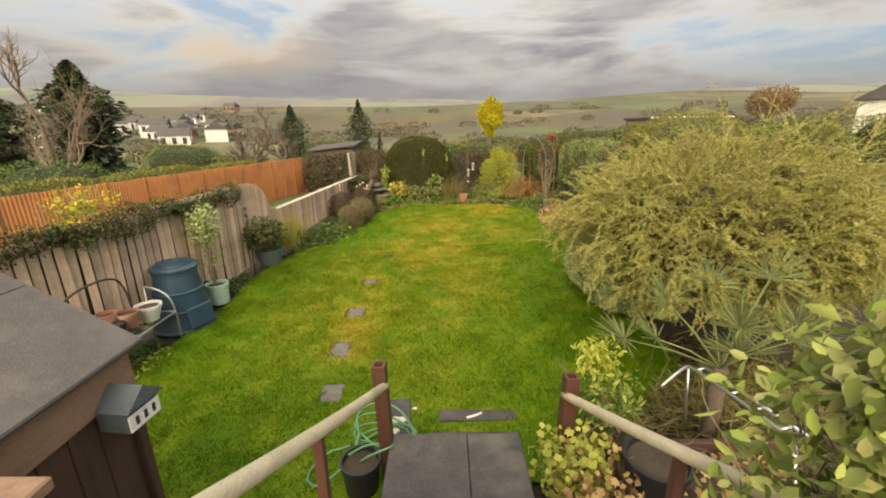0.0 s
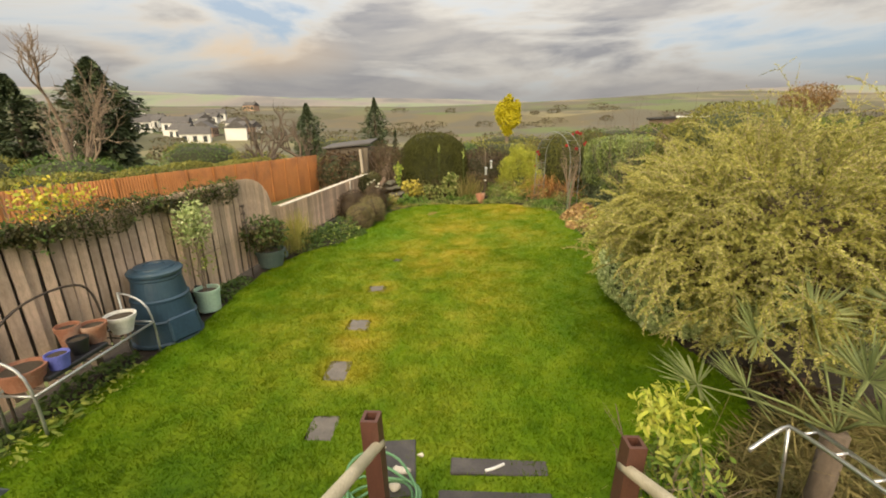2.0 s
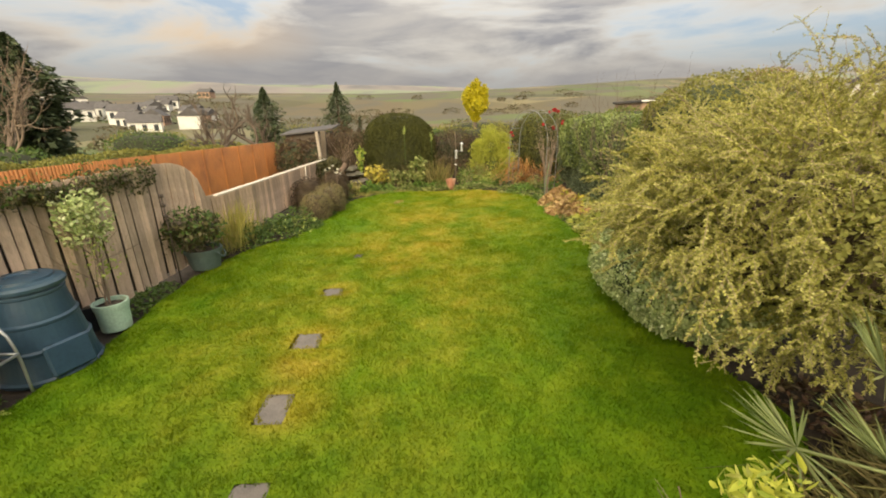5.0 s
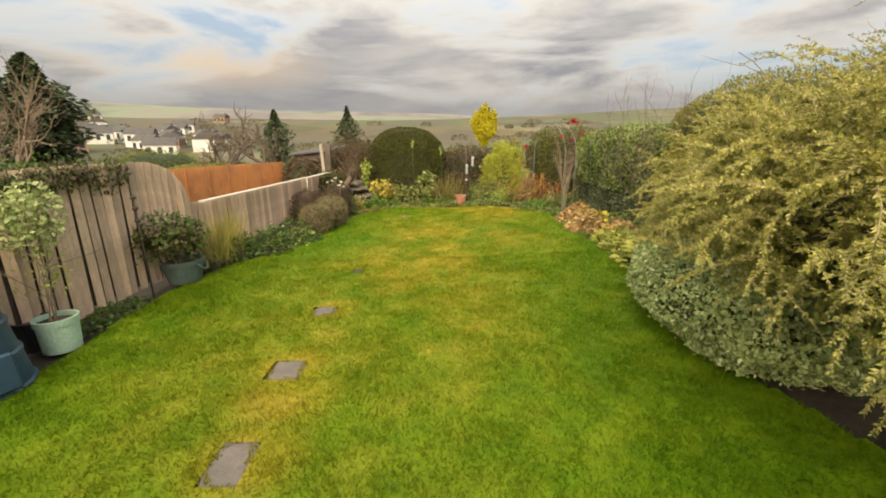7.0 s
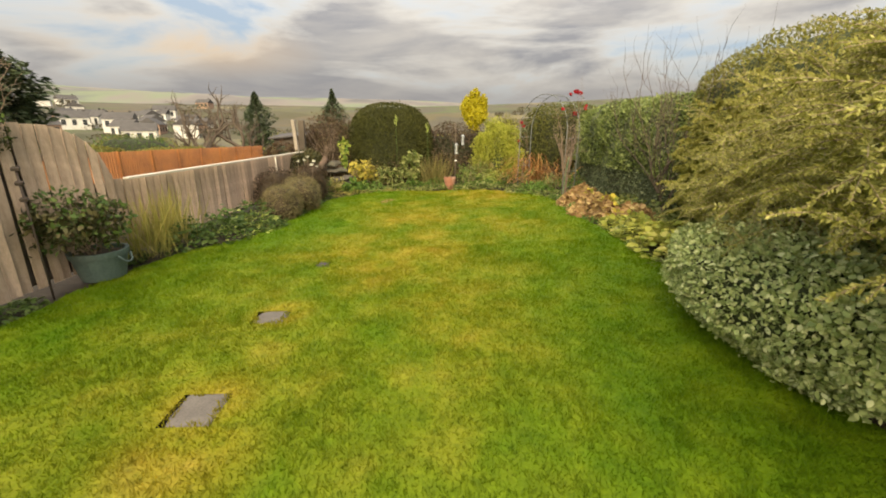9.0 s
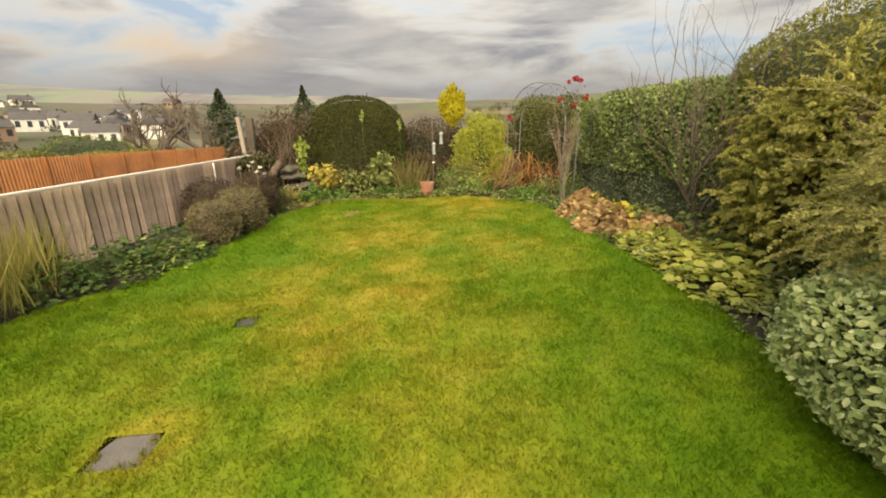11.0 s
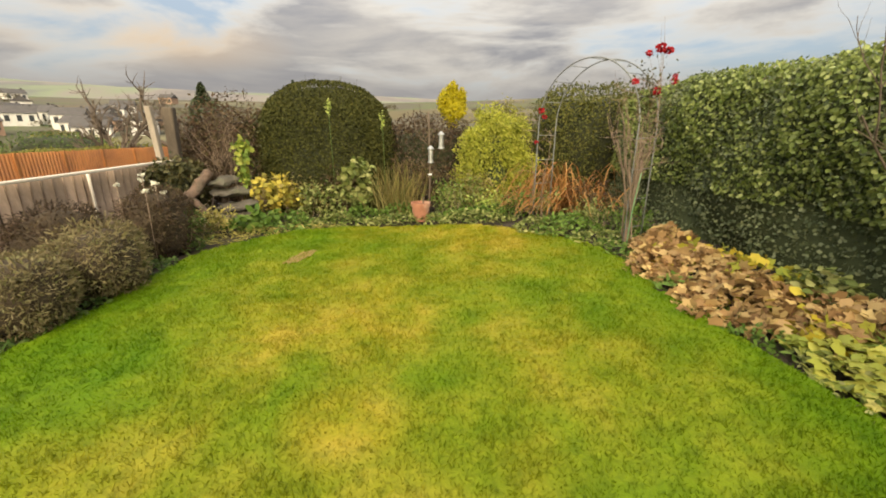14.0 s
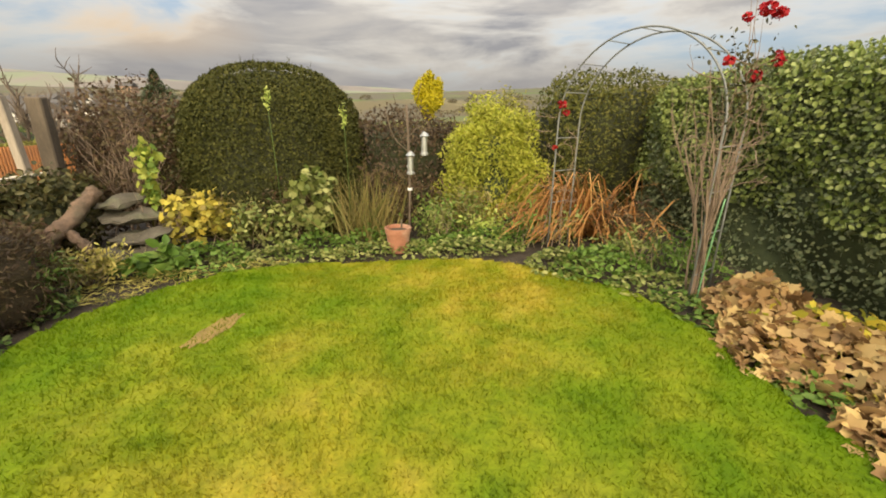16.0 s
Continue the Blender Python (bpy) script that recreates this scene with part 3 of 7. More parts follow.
M_LAND, nt, bs, _ = material("land")
pos = nt.nodes.new("ShaderNodeTexCoord")
dist = nt.nodes.new("ShaderNodeVectorMath")
dist.operation = "LENGTH"
nt.links.new(pos.outputs["Object"], dist.inputs[0])
vor = node(nt, "ShaderNodeTexVoronoi", Scale=0.016)
nt.links.new(pos.outputs["Object"], vor.inputs["Vector"])
vsep = nt.nodes.new("ShaderNodeSeparateColor")
nt.links.new(vor.outputs["Color"], vsep.inputs[0])
fields = ramp(nt, vsep.outputs[0], [(0.0, (0.05, 0.055, 0.02)), (0.35, (0.12, 0.09, 0.05)), (0.65, (0.065, 0.10, 0.02)), (1.0, (0.17, 0.14, 0.075))])
woods = ramp(nt, texture(nt, 0.03, (1, 1, 1), 8), [(0.46, (0, 0, 0)), (0.56, (1, 1, 1))])
fields = mixc(nt, woods, fields, (0.085, 0.075, 0.05))
meadow = ramp(nt, texture(nt, 0.5), [(0.35, (0.06, 0.09, 0.015)), (0.7, (0.12, 0.115, 0.04))])
soil = ramp(nt, texture(nt, 7), [(0.3, (0.020, 0.015, 0.010)), (0.7, (0.052, 0.038, 0.025))])
scaled = nt.nodes.new("ShaderNodeMath")
scaled.operation = "MULTIPLY"
scaled.inputs[1].default_value = 0.004
nt.links.new(dist.outputs["Value"], scaled.inputs[0])
gsep = nt.nodes.new("ShaderNodeSeparateXYZ")
nt.links.new(pos.outputs["Object"], gsep.inputs[0])
aside = nt.nodes.new("ShaderNodeMath")
aside.operation = "COMPARE"
aside.inputs[1].default_value, aside.inputs[2].default_value = 0.9, 5.3
nt.links.new(gsep.outputs[0], aside.inputs[0])
beyond = nt.nodes.new("ShaderNodeMath")
beyond.operation = "LESS_THAN"
beyond.inputs[1].default_value = 17.0
nt.links.new(gsep.outputs[1], beyond.inputs[0])
garden = nt.nodes.new("ShaderNodeMath")
garden.operation = "MULTIPLY"
nt.links.new(aside.outputs[0], garden.inputs[0])
nt.links.new(beyond.outputs[0], garden.inputs[1])
near = ramp(nt, garden.outputs[0], [(0.0, (1, 1, 1)), (1.0, (0, 0, 0))])
farr = ramp(nt, scaled.outputs[0], [(0.25, (0, 0, 0)), (0.6, (1, 1, 1))])
nt.links.new(mixc(nt, farr, mixc(nt, near, soil, meadow), fields), bs.inputs["Base Color"])
bs.inputs["Roughness"].default_value = 0.95
bump(nt, bs, texture(nt, 30), 0.6, 0.02)

radii = np.concatenate([np.linspace(0.0, 24, 60), np.geomspace(24.8, 4200, 90)])
turns = np.linspace(0, 2 * np.pi, 181)[:-1]
RR, TT = np.meshgrid(radii, turns, indexing="ij")
gx, gy = RR * np.sin(TT), RR * np.cos(TT) + 6
gv = np.stack([gx, gy, land(gx, gy)], -1).reshape(-1, 3)
ii, jj = np.meshgrid(np.arange(len(radii) - 1), np.arange(180), indexing="ij")
gf = np.stack([ii * 180 + jj, ii * 180 + (jj + 1) % 180, (ii + 1) * 180 + (jj + 1) % 180, (ii + 1) * 180 + jj], -1).reshape(-1, 4)
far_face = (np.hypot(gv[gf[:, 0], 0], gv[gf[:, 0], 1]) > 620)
M_HILLS, nt, bs, _ = material("haze_glow_hills")
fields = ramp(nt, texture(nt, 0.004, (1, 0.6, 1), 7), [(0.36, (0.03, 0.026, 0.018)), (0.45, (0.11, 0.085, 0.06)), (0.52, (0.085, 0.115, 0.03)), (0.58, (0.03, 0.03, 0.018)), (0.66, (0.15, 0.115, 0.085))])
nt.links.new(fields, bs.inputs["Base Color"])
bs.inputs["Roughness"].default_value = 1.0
# pale emission stands in for the haze over the distant hills
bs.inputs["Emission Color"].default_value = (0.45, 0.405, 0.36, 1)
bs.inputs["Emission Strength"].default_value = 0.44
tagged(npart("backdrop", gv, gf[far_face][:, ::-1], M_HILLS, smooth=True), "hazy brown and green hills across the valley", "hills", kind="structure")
gf = gf[~far_face]
ground = tagged(npart("ground", gv, gf[:, ::-1], M_LAND, smooth=True), "dark garden soil running down to valley fields and hills", "ground", kind="structure")

EDGE = [(-3.6, 1.9), (-3.72, 3.7), (-3.42, 5.5), (-3.55, 7.4), (-3.3, 8.8), (-2.5, 9.7), (-2.2, 11.0), (-2.1, 12.5), (-1.8, 13.1), (-1.1, 13.6), (-0.4, 13.75),
        (0.6, 13.65), (1.7, 13.4), (2.45, 12.6), (2.75, 11.8), (2.6, 11.0), (2.7, 10.2), (2.78, 9.0), (2.8, 8.1), (2.6, 7.2), (2.32, 6.4), (2.42, 5.5), (2.58, 5.0), (2.66, 4.5), (2.64, 4.12), (2.45, 3.8), (2.1, 3.5), (1.6, 3.2), (1.2, 2.9), (0.9, 2.6), (-0.5, 2.6), (-1.4, 1.9)]
poly = np.array(EDGE)
for _ in range(2):
    nxt = np.roll(poly, -1, 0)
    poly = np.stack([0.75 * poly + 0.25 * nxt, 0.25 * poly + 0.75 * nxt], 1).reshape(-1, 2)


def inside(x, y):
    hit = np.zeros(len(x), bool)
    a = poly
    b = np.roll(poly, -1, 0)
    for (x0, y0), (x1, y1) in zip(a, b):
        if y0 != y1:
            hit ^= ((y0 > y) != (y1 > y)) & (x < (x1 - x0) * (y - y0) / (y1 - y0) + x0)
    return hit


def lawn_z(x, y):
    calm = np.ones_like(np.asarray(x, float))
    for cx, cy, *_ in STONES + SLABS:
        calm = calm * (1 - np.exp(-((x - cx) ** 2 + (y - cy) ** 2) / 0.10))
    return ground_z(x, y) + calm * (0.016 * patchy(x, y, 1.7, 5) + 0.008 * patchy(x, y, 6.3, 6))


# stepping stones (the last a soil hole) and slabs let into the turf: centre x, y, size x, y, turn
STONES = [(-1.17, 3.80, 0.27, 0.35, 8), (-1.30, 4.69, 0.27, 0.42, 6), (-1.32, 5.74, 0.28, 0.36, 4), (-1.32, 6.97, 0.28, 0.30, 5), (-1.20, 8.38, 0.17, 0.17, 20)]
SLABS = [(0.33, 3.41, 0.74, 0.15, -1), (0.28, 3.08, 0.80, 0.22, 0), (-0.46, 3.40, 0.30, 0.55, 6)]


def on_stone(x, y, margin):
    hit = np.zeros(len(x), bool)
    for cx, cy, sx, sy, turn in STONES + SLABS:
        c, s = math.cos(radians(turn)), math.sin(radians(turn))
        u, v = (x - cx) * c + (y - cy) * s, -(x - cx) * s + (y - cy) * c
        hit |= (np.abs(u) < sx / 2 + margin) & (np.abs(v) < sy / 2 + margin)
    return hit


step = 0.06
xs, ys = np.arange(-4, 3.2, step), np.arange(1.8, 14, step)
X, Y = np.meshgrid(xs, ys, indexing="ij")
Z = lawn_z(X.ravel(), Y.ravel())
cellx, celly = (X[:-1, :-1] + step / 2).ravel(), (Y[:-1, :-1] + step / 2).ravel()
keep = inside(cellx, celly)
for cx, cy, sx, sy, turn in STONES:
    keep &= (np.abs(cellx - cx) > sx / 2 - 0.01) | (np.abs(celly - cy) > sy / 2 - 0.01)
i, j = np.meshgrid(np.arange(len(xs) - 1), np.arange(len(ys) - 1), indexing="ij")
n = len(ys)
q = np.stack([i * n + j, (i + 1) * n + j, (i + 1) * n + j + 1, i * n + j + 1], -1).reshape(-1, 4)[keep]
used, inv = np.unique(q, return_inverse=True)
lv = np.stack([X.ravel(), Y.ravel(), Z], -1)[used]
lawn = tagged(npart("lawn", lv, inv.reshape(-1, 4), M_LAWN, smooth=True), "mown green lawn with yellow mossy patches", "lawn", kind="structure")

r = np.random.default_rng(21)
count = 420000
bx, by = r.uniform(-3.9, 3.0, count), np.where(r.random(count) < 0.75, r.uniform(2.5, 13.9, count), r.uniform(2.5, 9.0, count))
tuft = patchy(bx, by, 4.1, 8) + 0.8 * patchy(bx + 0.3 * by, by, 11.3, 9)
ok = inside(bx, by) & ~on_stone(bx, by, -0.045 + 0.04 * patchy(bx, by, 11.0, 7)) & (r.random(count) < 0.9 + 0.12 * tuft)
bx, by, tuft = bx[ok], by[ok], tuft[ok]
k = len(bx)
C = np.stack([bx, by, lawn_z(bx, by) - 0.004], -1)
A = unit(np.stack([r.normal(0, 0.55, k), r.normal(0, 0.55, k), np.ones(k)], -1))
N = unit(r.normal(size=(k, 3)) * np.array([1, 1, 0.1]))
bv, bf = leaves_np(C, A, N, (0.031 + 0.009 * tuft) * r.uniform(0.6, 1.5, k), r.uniform(0.0045, 0.0095, k), "blade")
tagged(npart("grass", bv, bf, M_BLADE), "short uneven blades of lawn grass", "grass", kind="stuff")

bare_x, bare_y = -0.80, 12.4
bm = bmesh.new()
ring = []
for k in range(26):
    a = 2 * math.pi * k / 26
    q = 1 + 0.35 * math.sin(3 * a + 1) * math.sin(5 * a)
    px, py = bare_x + 0.06 * q * math.cos(a) + 0.11 * q * math.sin(a), bare_y - 0.05 * q * math.cos(a) + 0.26 * q * math.sin(a)
    ring.append(bm.verts.new((px, py, float(lawn_z(np.array([px]), np.array([py]))[0]) + 0.004)))
bm.faces.new(ring)
bare_mat = surface("bare_dry_turf", (0.15, 0.10, 0.03), (0.30, 0.21, 0.06), 14, relief=0.8)
tagged(part("bare_patch", bm, bare_mat), "dry orange-brown bare patch in the lawn", "bare patch")

for k, (cx, cy, sx, sy, turn) in enumerate(STONES):
    z = float(ground_z(cx, cy))
    bm = bmesh.new()
    rings = []
    for f, dz in ((1.0, -0.05), (1.0, -0.012), (0.94, 0.0), (0.6, 0.003), (0.25, 0.002)):
        ring = []
        for q in range(28):
            a = 2 * math.pi * q / 28
            c, s_ = math.cos(a), math.sin(a)
            rr = (abs(c) ** 3.4 + abs(s_) ** 3.4) ** (-1 / 3.4) * (1 + 0.06 * math.sin(3 * a + k) + 0.04 * math.sin(7 * a + 2 * k))
            p = Matrix.Rotation(radians(turn), 4, "Z") @ Vector((sx * 0.53 * rr * c * f, sy * 0.53 * rr * s_ * f, 0))
            ring.append(bm.verts.new((cx + p.x, cy + p.y, z - 0.006 + dz + 0.004 * noise.noise(p * 14 + Vector((k, 0, 0))))))
        rings.append(ring)
    for a, b in zip(rings, rings[1:]):
        for q in range(28):
            bm.faces.new((a[q], a[(q + 1) % 28], b[(q + 1) % 28], b[q]))
    bm.faces.new(rings[-1])
    bmesh.ops.recalc_face_normals(bm, faces=bm.faces[:])
    # the fifth, darker shape stands for a hole of dark soil
    tagged(part("stepping_stone", bm, M_STONE if k < 4 else M_SLAB), "worn grey stepping stone sunk in the lawn" if k < 4 else "small dark slab standing for a soil hole in the lawn", "stepping stone", "stepping stones in the lawn")
for cx, cy, sx, sy, turn in SLABS:
    z = float(ground_z(cx, cy))
    bm = box_bm((sx, sy, 0.05), Matrix.Translation((cx, cy, z - 0.010)) @ pose(0, 0, 0, 0, 0, turn), 0.008)
    tagged(part("paving_slab", bm, M_SLAB), "dark grey paving slab sunk in the grass", "paving slab", "slabs at the foot of the steps")

# ---- garden steps ----
steps_ob = empty("garden_steps", (0.1, 2.0, 0), "dark grey slab garden steps going down to the lawn", "steps")
tagged(steps_ob, kind="structure")
TREADS = [(0.36, 2.03, 2.79, -0.40, 0.60), (0.54, 1.70, 2.05, -0.47, 0.72), (0.72, 1.37, 1.72, -0.47, 0.78), (0.90, 1.06, 1.39, -0.50, 0.85), (1.08, -3.0, 1.08, -0.9, 1.05)]
for z, y0, y1, x0, x1 in TREADS:
    part("riser", box_bm((x1 - x0 - 0.04, y1 - y0 - 0.03, z - 0.04 + 0.3), Matrix.Translation(((x0 + x1) / 2, (y0 + y1) / 2 - 0.015, (z - 0.04 - 0.3) / 2))), M_SHED, steps_ob, "dark brown riser")
    mid = 0.19 if z < 1 else (x0 + x1) / 2
    for a, b in ((x0, mid - 0.003), (mid + 0.003, x1)):
        part("slab", box_bm((b - a, y1 - y0, 0.045), Matrix.Translation(((a + b) / 2, (y0 + y1) / 2, z - 0.0225)), 0.006), M_SLAB, steps_ob)


def handrail(side, px, py, ptop, base, top_end, low_z):
    rail = empty("handrail", (px, py, base), "brown hollow post with a pale round timber handrail", "handrail", "handrails of the steps")
    w = 0.047
    lean = Matrix.Translation((px, py, 0)) @ pose(0, 0, 0, 0, 2.0 * side, 3 * side)
    bm = bmesh.new()
    for s0, z0, z1 in ((w, base, ptop), (w * 0.62, ptop, ptop - 0.09)):
        a = [bm.verts.new(lean @ Vector((sx * s0, sy * s0, z0))) for sx, sy in ((-1, -1), (1, -1), (1, 1), (-1, 1))]
        b = [bm.verts.new(lean @ Vector((sx * s0, sy * s0, z1))) for sx, sy in ((-1, -1), (1, -1), (1, 1), (-1, 1))]
        for i in range(4):
            bm.faces.new((a[i], a[(i + 1) % 4], b[(i + 1) % 4], b[i]))
        if s0 == w:
            rim = b
        else:
            for i in range(4):
                bm.faces.new((rim[i], rim[(i + 1) % 4], a[(i + 1) % 4], a[i]))
            bm.faces.new(b)
    bmesh.ops.recalc_face_normals(bm, faces=bm.faces[:])
    part("post", bm, M_BROWN, rail, "brown painted hollow square post")
    tube("rail", [(px - 0.0 * side, py + 0.02, low_z), tuple(np.array((px, py, low_z)) * 0.5 + np.array(top_end) * 0.5 + np.array((0, 0, -0.012))), top_end], 0.030, M_POLE, rail, 12, "pale round timber rail", 2)
    for f, h in ((0.55, 0.0),):
        q = np.array((px, py, low_z)) * (1 - f) + np.array(top_end) * f
        part("support", box_bm((0.04, 0.04, q[2] - 0.4), Matrix.Translation((q[0], q[1], (q[2] + 0.38) / 2))), M_BROWN, rail)
    return rail


handrail(-1, -0.416, 2.712, 1.036, 0.0, (-0.55, 0.55, 2.02), 0.845)
handrail(1, 0.888, 2.647, 0.971, 0.02, (1.06, 0.55, 1.90), 0.80)

# ---- left boundary fence ----


def top_of_fence(y):
    if y < 7.9:
        return 1.66 + 0.03 * math.sin(y * 1.1)
    if y < 8.62:
        return 1.05 + 0.62 * math.sqrt(max(0, 1 - ((y - 7.9) / 0.74) ** 2))
    return 1.06 + 0.004 * (y - 8.6)


fence = tagged(empty("boundary_fence", (-3.9, 7, 0), "weathered pale timber board fence, tall then low with a capping rail", "fence"), kind="structure")
slope = -math.degrees(math.atan(0.083))
y = 1.0
r = np.random.default_rng(4)
while y < 14.38:
    w = r.uniform(0.118, 0.136)
    yc = y + w / 2
    h = top_of_fence(yc) - (0.03 if yc > 8.62 else 0) + r.uniform(-0.012, 0.012)
    zb = float(ground_z(-3.5, yc)) + 0.06
    bm = bmesh.new()
    th = 0.011
    lo, hi = -w / 2 + r.uniform(0.014, 0.021), w / 2 - r.uniform(0.014, 0.022)
    cut = 0.0 if not 7.9 < yc < 8.62 else top_of_fence(yc - w / 2) - top_of_fence(yc + w / 2)
    vs = []
    for z, dz in ((zb - h, 0), (0, cut / 2)):
        for u, t0 in ((lo, -th), (hi, -th), (hi, th * 1.6), (lo, -th * 0.1)):
            vs.append(bm.verts.new((t0 * 1.0, u, z + (dz if u < 0 else -dz))))
    for f in ((0, 1, 2, 3), (7, 6, 5, 4), (0, 4, 5, 1), (1, 5, 6, 2), (2, 6, 7, 3), (3, 7, 4, 0)):
        bm.faces.new([vs[i] for i in f])
    bmesh.ops.recalc_face_normals(bm, faces=bm.faces[:])
    me = bpy.data.meshes.new("board")
    bm.to_mesh(me)
    bm.free()
    me.materials.append(M_BOARD)
    b = new("board", me)
    b.matrix_basis = Matrix.Translation((fence_x(yc), yc, h)) @ pose(0, 0, 0, r.normal(0, 0.5), r.normal(0, 0.5), slope + r.normal(0, 1.2))
    hang(b, fence)
    y += w
for yp in (1.1, 3.0, 4.8, 6.6, 8.64, 10.5, 12.4, 14.42):
    h = 1.55 if yp < 8 else (1.86 if yp > 14 else 0.98)
    part("post", box_bm((0.085, 0.085, h + 0.2), Matrix.Translation((fence_x(yp) - 0.085 if yp < 14 else fence_x(yp) + 0.01, yp, h / 2 - 0.1)) @ pose(0, 0, 0, 0, 0 if yp < 14 else -3, slope), 0.008), M_POSTW if yp < 14 else M_GREYPOST, fence)
part("post", box_bm((0.15, 0.15, 2.0), Matrix.Translation((fence_x(14.75), 14.78, 0.86)) @ pose(0, 0, 0, 1.5, 2, 5), 0.012), M_POSTW, fence, "thick dark gate post")
# dark sheets added behind the boards so that the gaps look shaded
for ya, yb, top in ((1.0, 4.4, 1.58), (4.4, 7.85, 1.58), (7.85, 8.62, 1.02), (8.62, 11.5, 1.0), (11.5, 14.38, 1.0)):
    part("backing", box_bm((0.010, math.hypot(yb - ya, 0.083 * (yb - ya)), top - 0.12), Matrix.Translation((fence_x((ya + yb) / 2) - 0.045, (ya + yb) / 2, top / 2 + 0.06)) @ pose(0, 0, 0, 0, 0, slope)), M_POSTW, fence, "dark sheet added for the shade in the board gaps")
for ya, yb, z in ((1.0, 8.6, 1.35), (1.0, 8.6, 0.45), (8.64, 14.4, 0.35), (8.64, 14.4, 0.85)):
    L = math.hypot(yb - ya, fence_x(yb) - fence_x(ya))
    part("rail", box_bm((0.04, L, 0.08), Matrix.Translation((fence_x((ya + yb) / 2) - 0.072, (ya + yb) / 2, z)) @ pose(0, 0, 0, 0, 0, slope), 0.004), M_POSTW, fence)
ya, yb = 8.62, 14.40
part("capping", box_bm((0.075, math.hypot(yb - ya, 0.083 * (yb - ya)), 0.028), Matrix.Translation((fence_x((ya + yb) / 2), (ya + yb) / 2, 1.072)) @ pose(0.2, 0, 0, 0.2, 0, slope), 0.005), M_CAP, fence, "pale timber capping rail")
tube("trellis_pole", [(fence_x(13.0) + 0.05, 13.0, 0.2), (fence_x(13.0) + 0.05, 13.0, 1.06)], 0.016, M_CAP, fence, 6)

# ---- neighbour's orange fence and hedge ----


def orange_x(y):
    return -11.4 + 0.05 * (y - 32.4)


orange = tagged(empty("neighbour_fence", (-12, 20, -0.6), "orange stained timber panel fence across the next garden", "fence"), kind="structure")
y = 2.0
r = np.random.default_rng(6)
while y < 32.4:
    V, F = [], []
    yy = y
    while yy < y + 1.82:
        w = 0.13
        x = orange_x(yy)
        zt, zb = 0.99 - 0.019 * (yy - 8) + r.uniform(-0.01, 0.01), float(land(x, yy)) - 0.05
        o = len(V)
        for z in (zb, zt):
            for u, t0 in ((0, -0.004), (w, -0.022), (w, 0.0), (0, 0.018)):
                V.append((x + t0, yy + u, z))
        F += [(o + a, o + b, o + c, o + d) for a, b, c, d in ((0, 4, 5, 1), (1, 5, 6, 2), (2, 6, 7, 3), (3, 7, 4, 0), (4, 7, 6, 5))]
        yy += w
    p = npart("panel", V, [f[::-1] for f in F], M_ORANGE, orange)
    part("post", box_bm((0.09, 0.09, 3.0), Matrix.Translation((orange_x(y) + 0.02, y - 0.01, -0.5 - 0.019 * (y - 8))), 0.006), M_ORANGE, orange)
    y += 1.83
for i, (cy, ht) in enumerate(((6, 1.25), (13, 1.05), (20, 0.85), (27, 0.80))):
    h = empty("clipped_hedge", (-14.2, cy, land(-14.2, cy)), "long clipped olive green hedge behind the orange fence", "hedge", "hedge behind the orange fence")
    zc = float(land(-14.2, cy))
    core(h, (-14.2, cy, zc + 1.1), (0.7, 3.6, ht + 0.65), M_SHADE, 6, zmin=zc - 0.1, seed=i)
    clump(h, "foliage", L_OLIVE, 12000, (-14.2, cy, zc + 1.1), (0.75, 3.7, ht + 0.75), 0.11, 6, 0.10, 2, zc, 0.1, seed=40 + i)

# ---- things by the left fence ----
binob = empty("compost_bin", (-3.74, 5.45, 0.0), "dark blue-green plastic compost bin with lid", "compost bin")
bc = (-3.74, 5.45, -0.02)
prof = [(0.0, 0.0), (0.40, 0.0), (0.405, 0.03), (0.385, 0.05)]
for i in range(3):
    z = 0.05 + i * 0.26
    rr = 0.395 - 0.135 * (z / 0.83)
    prof += [(rr - 0.004, z + 0.012), (rr - 0.022, z + 0.13), (rr - 0.034, z + 0.225), (rr - 0.026, z + 0.235), (rr - 0.026, z + 0.255)]
prof += [(0.262, 0.84), (0.285, 0.85), (0.285, 0.875), (0.25, 0.875), (0.0, 0.872)]
part("body", lathe_bm(prof, bc, 40), M_BIN, binob, smooth=False)
part("lid", lathe_bm([(0.295, 0.86), (0.30, 0.89), (0.28, 0.91), (0.22, 0.925), (0.215, 0.945), (0.12, 0.955), (0.11, 0.935), (0.0, 0.935)], bc, 40), M_BIN, binob, "round lid with a raised rim")
part("hatch", box_bm((0.05, 0.36, 0.30), Matrix.Translation((bc[0] + 0.345, bc[1] - 0.14, 0.19)) @ pose(0, 0, 0, 0, -9, -22), 0.018), M_BIN, binob, "sliding hatch at the foot")

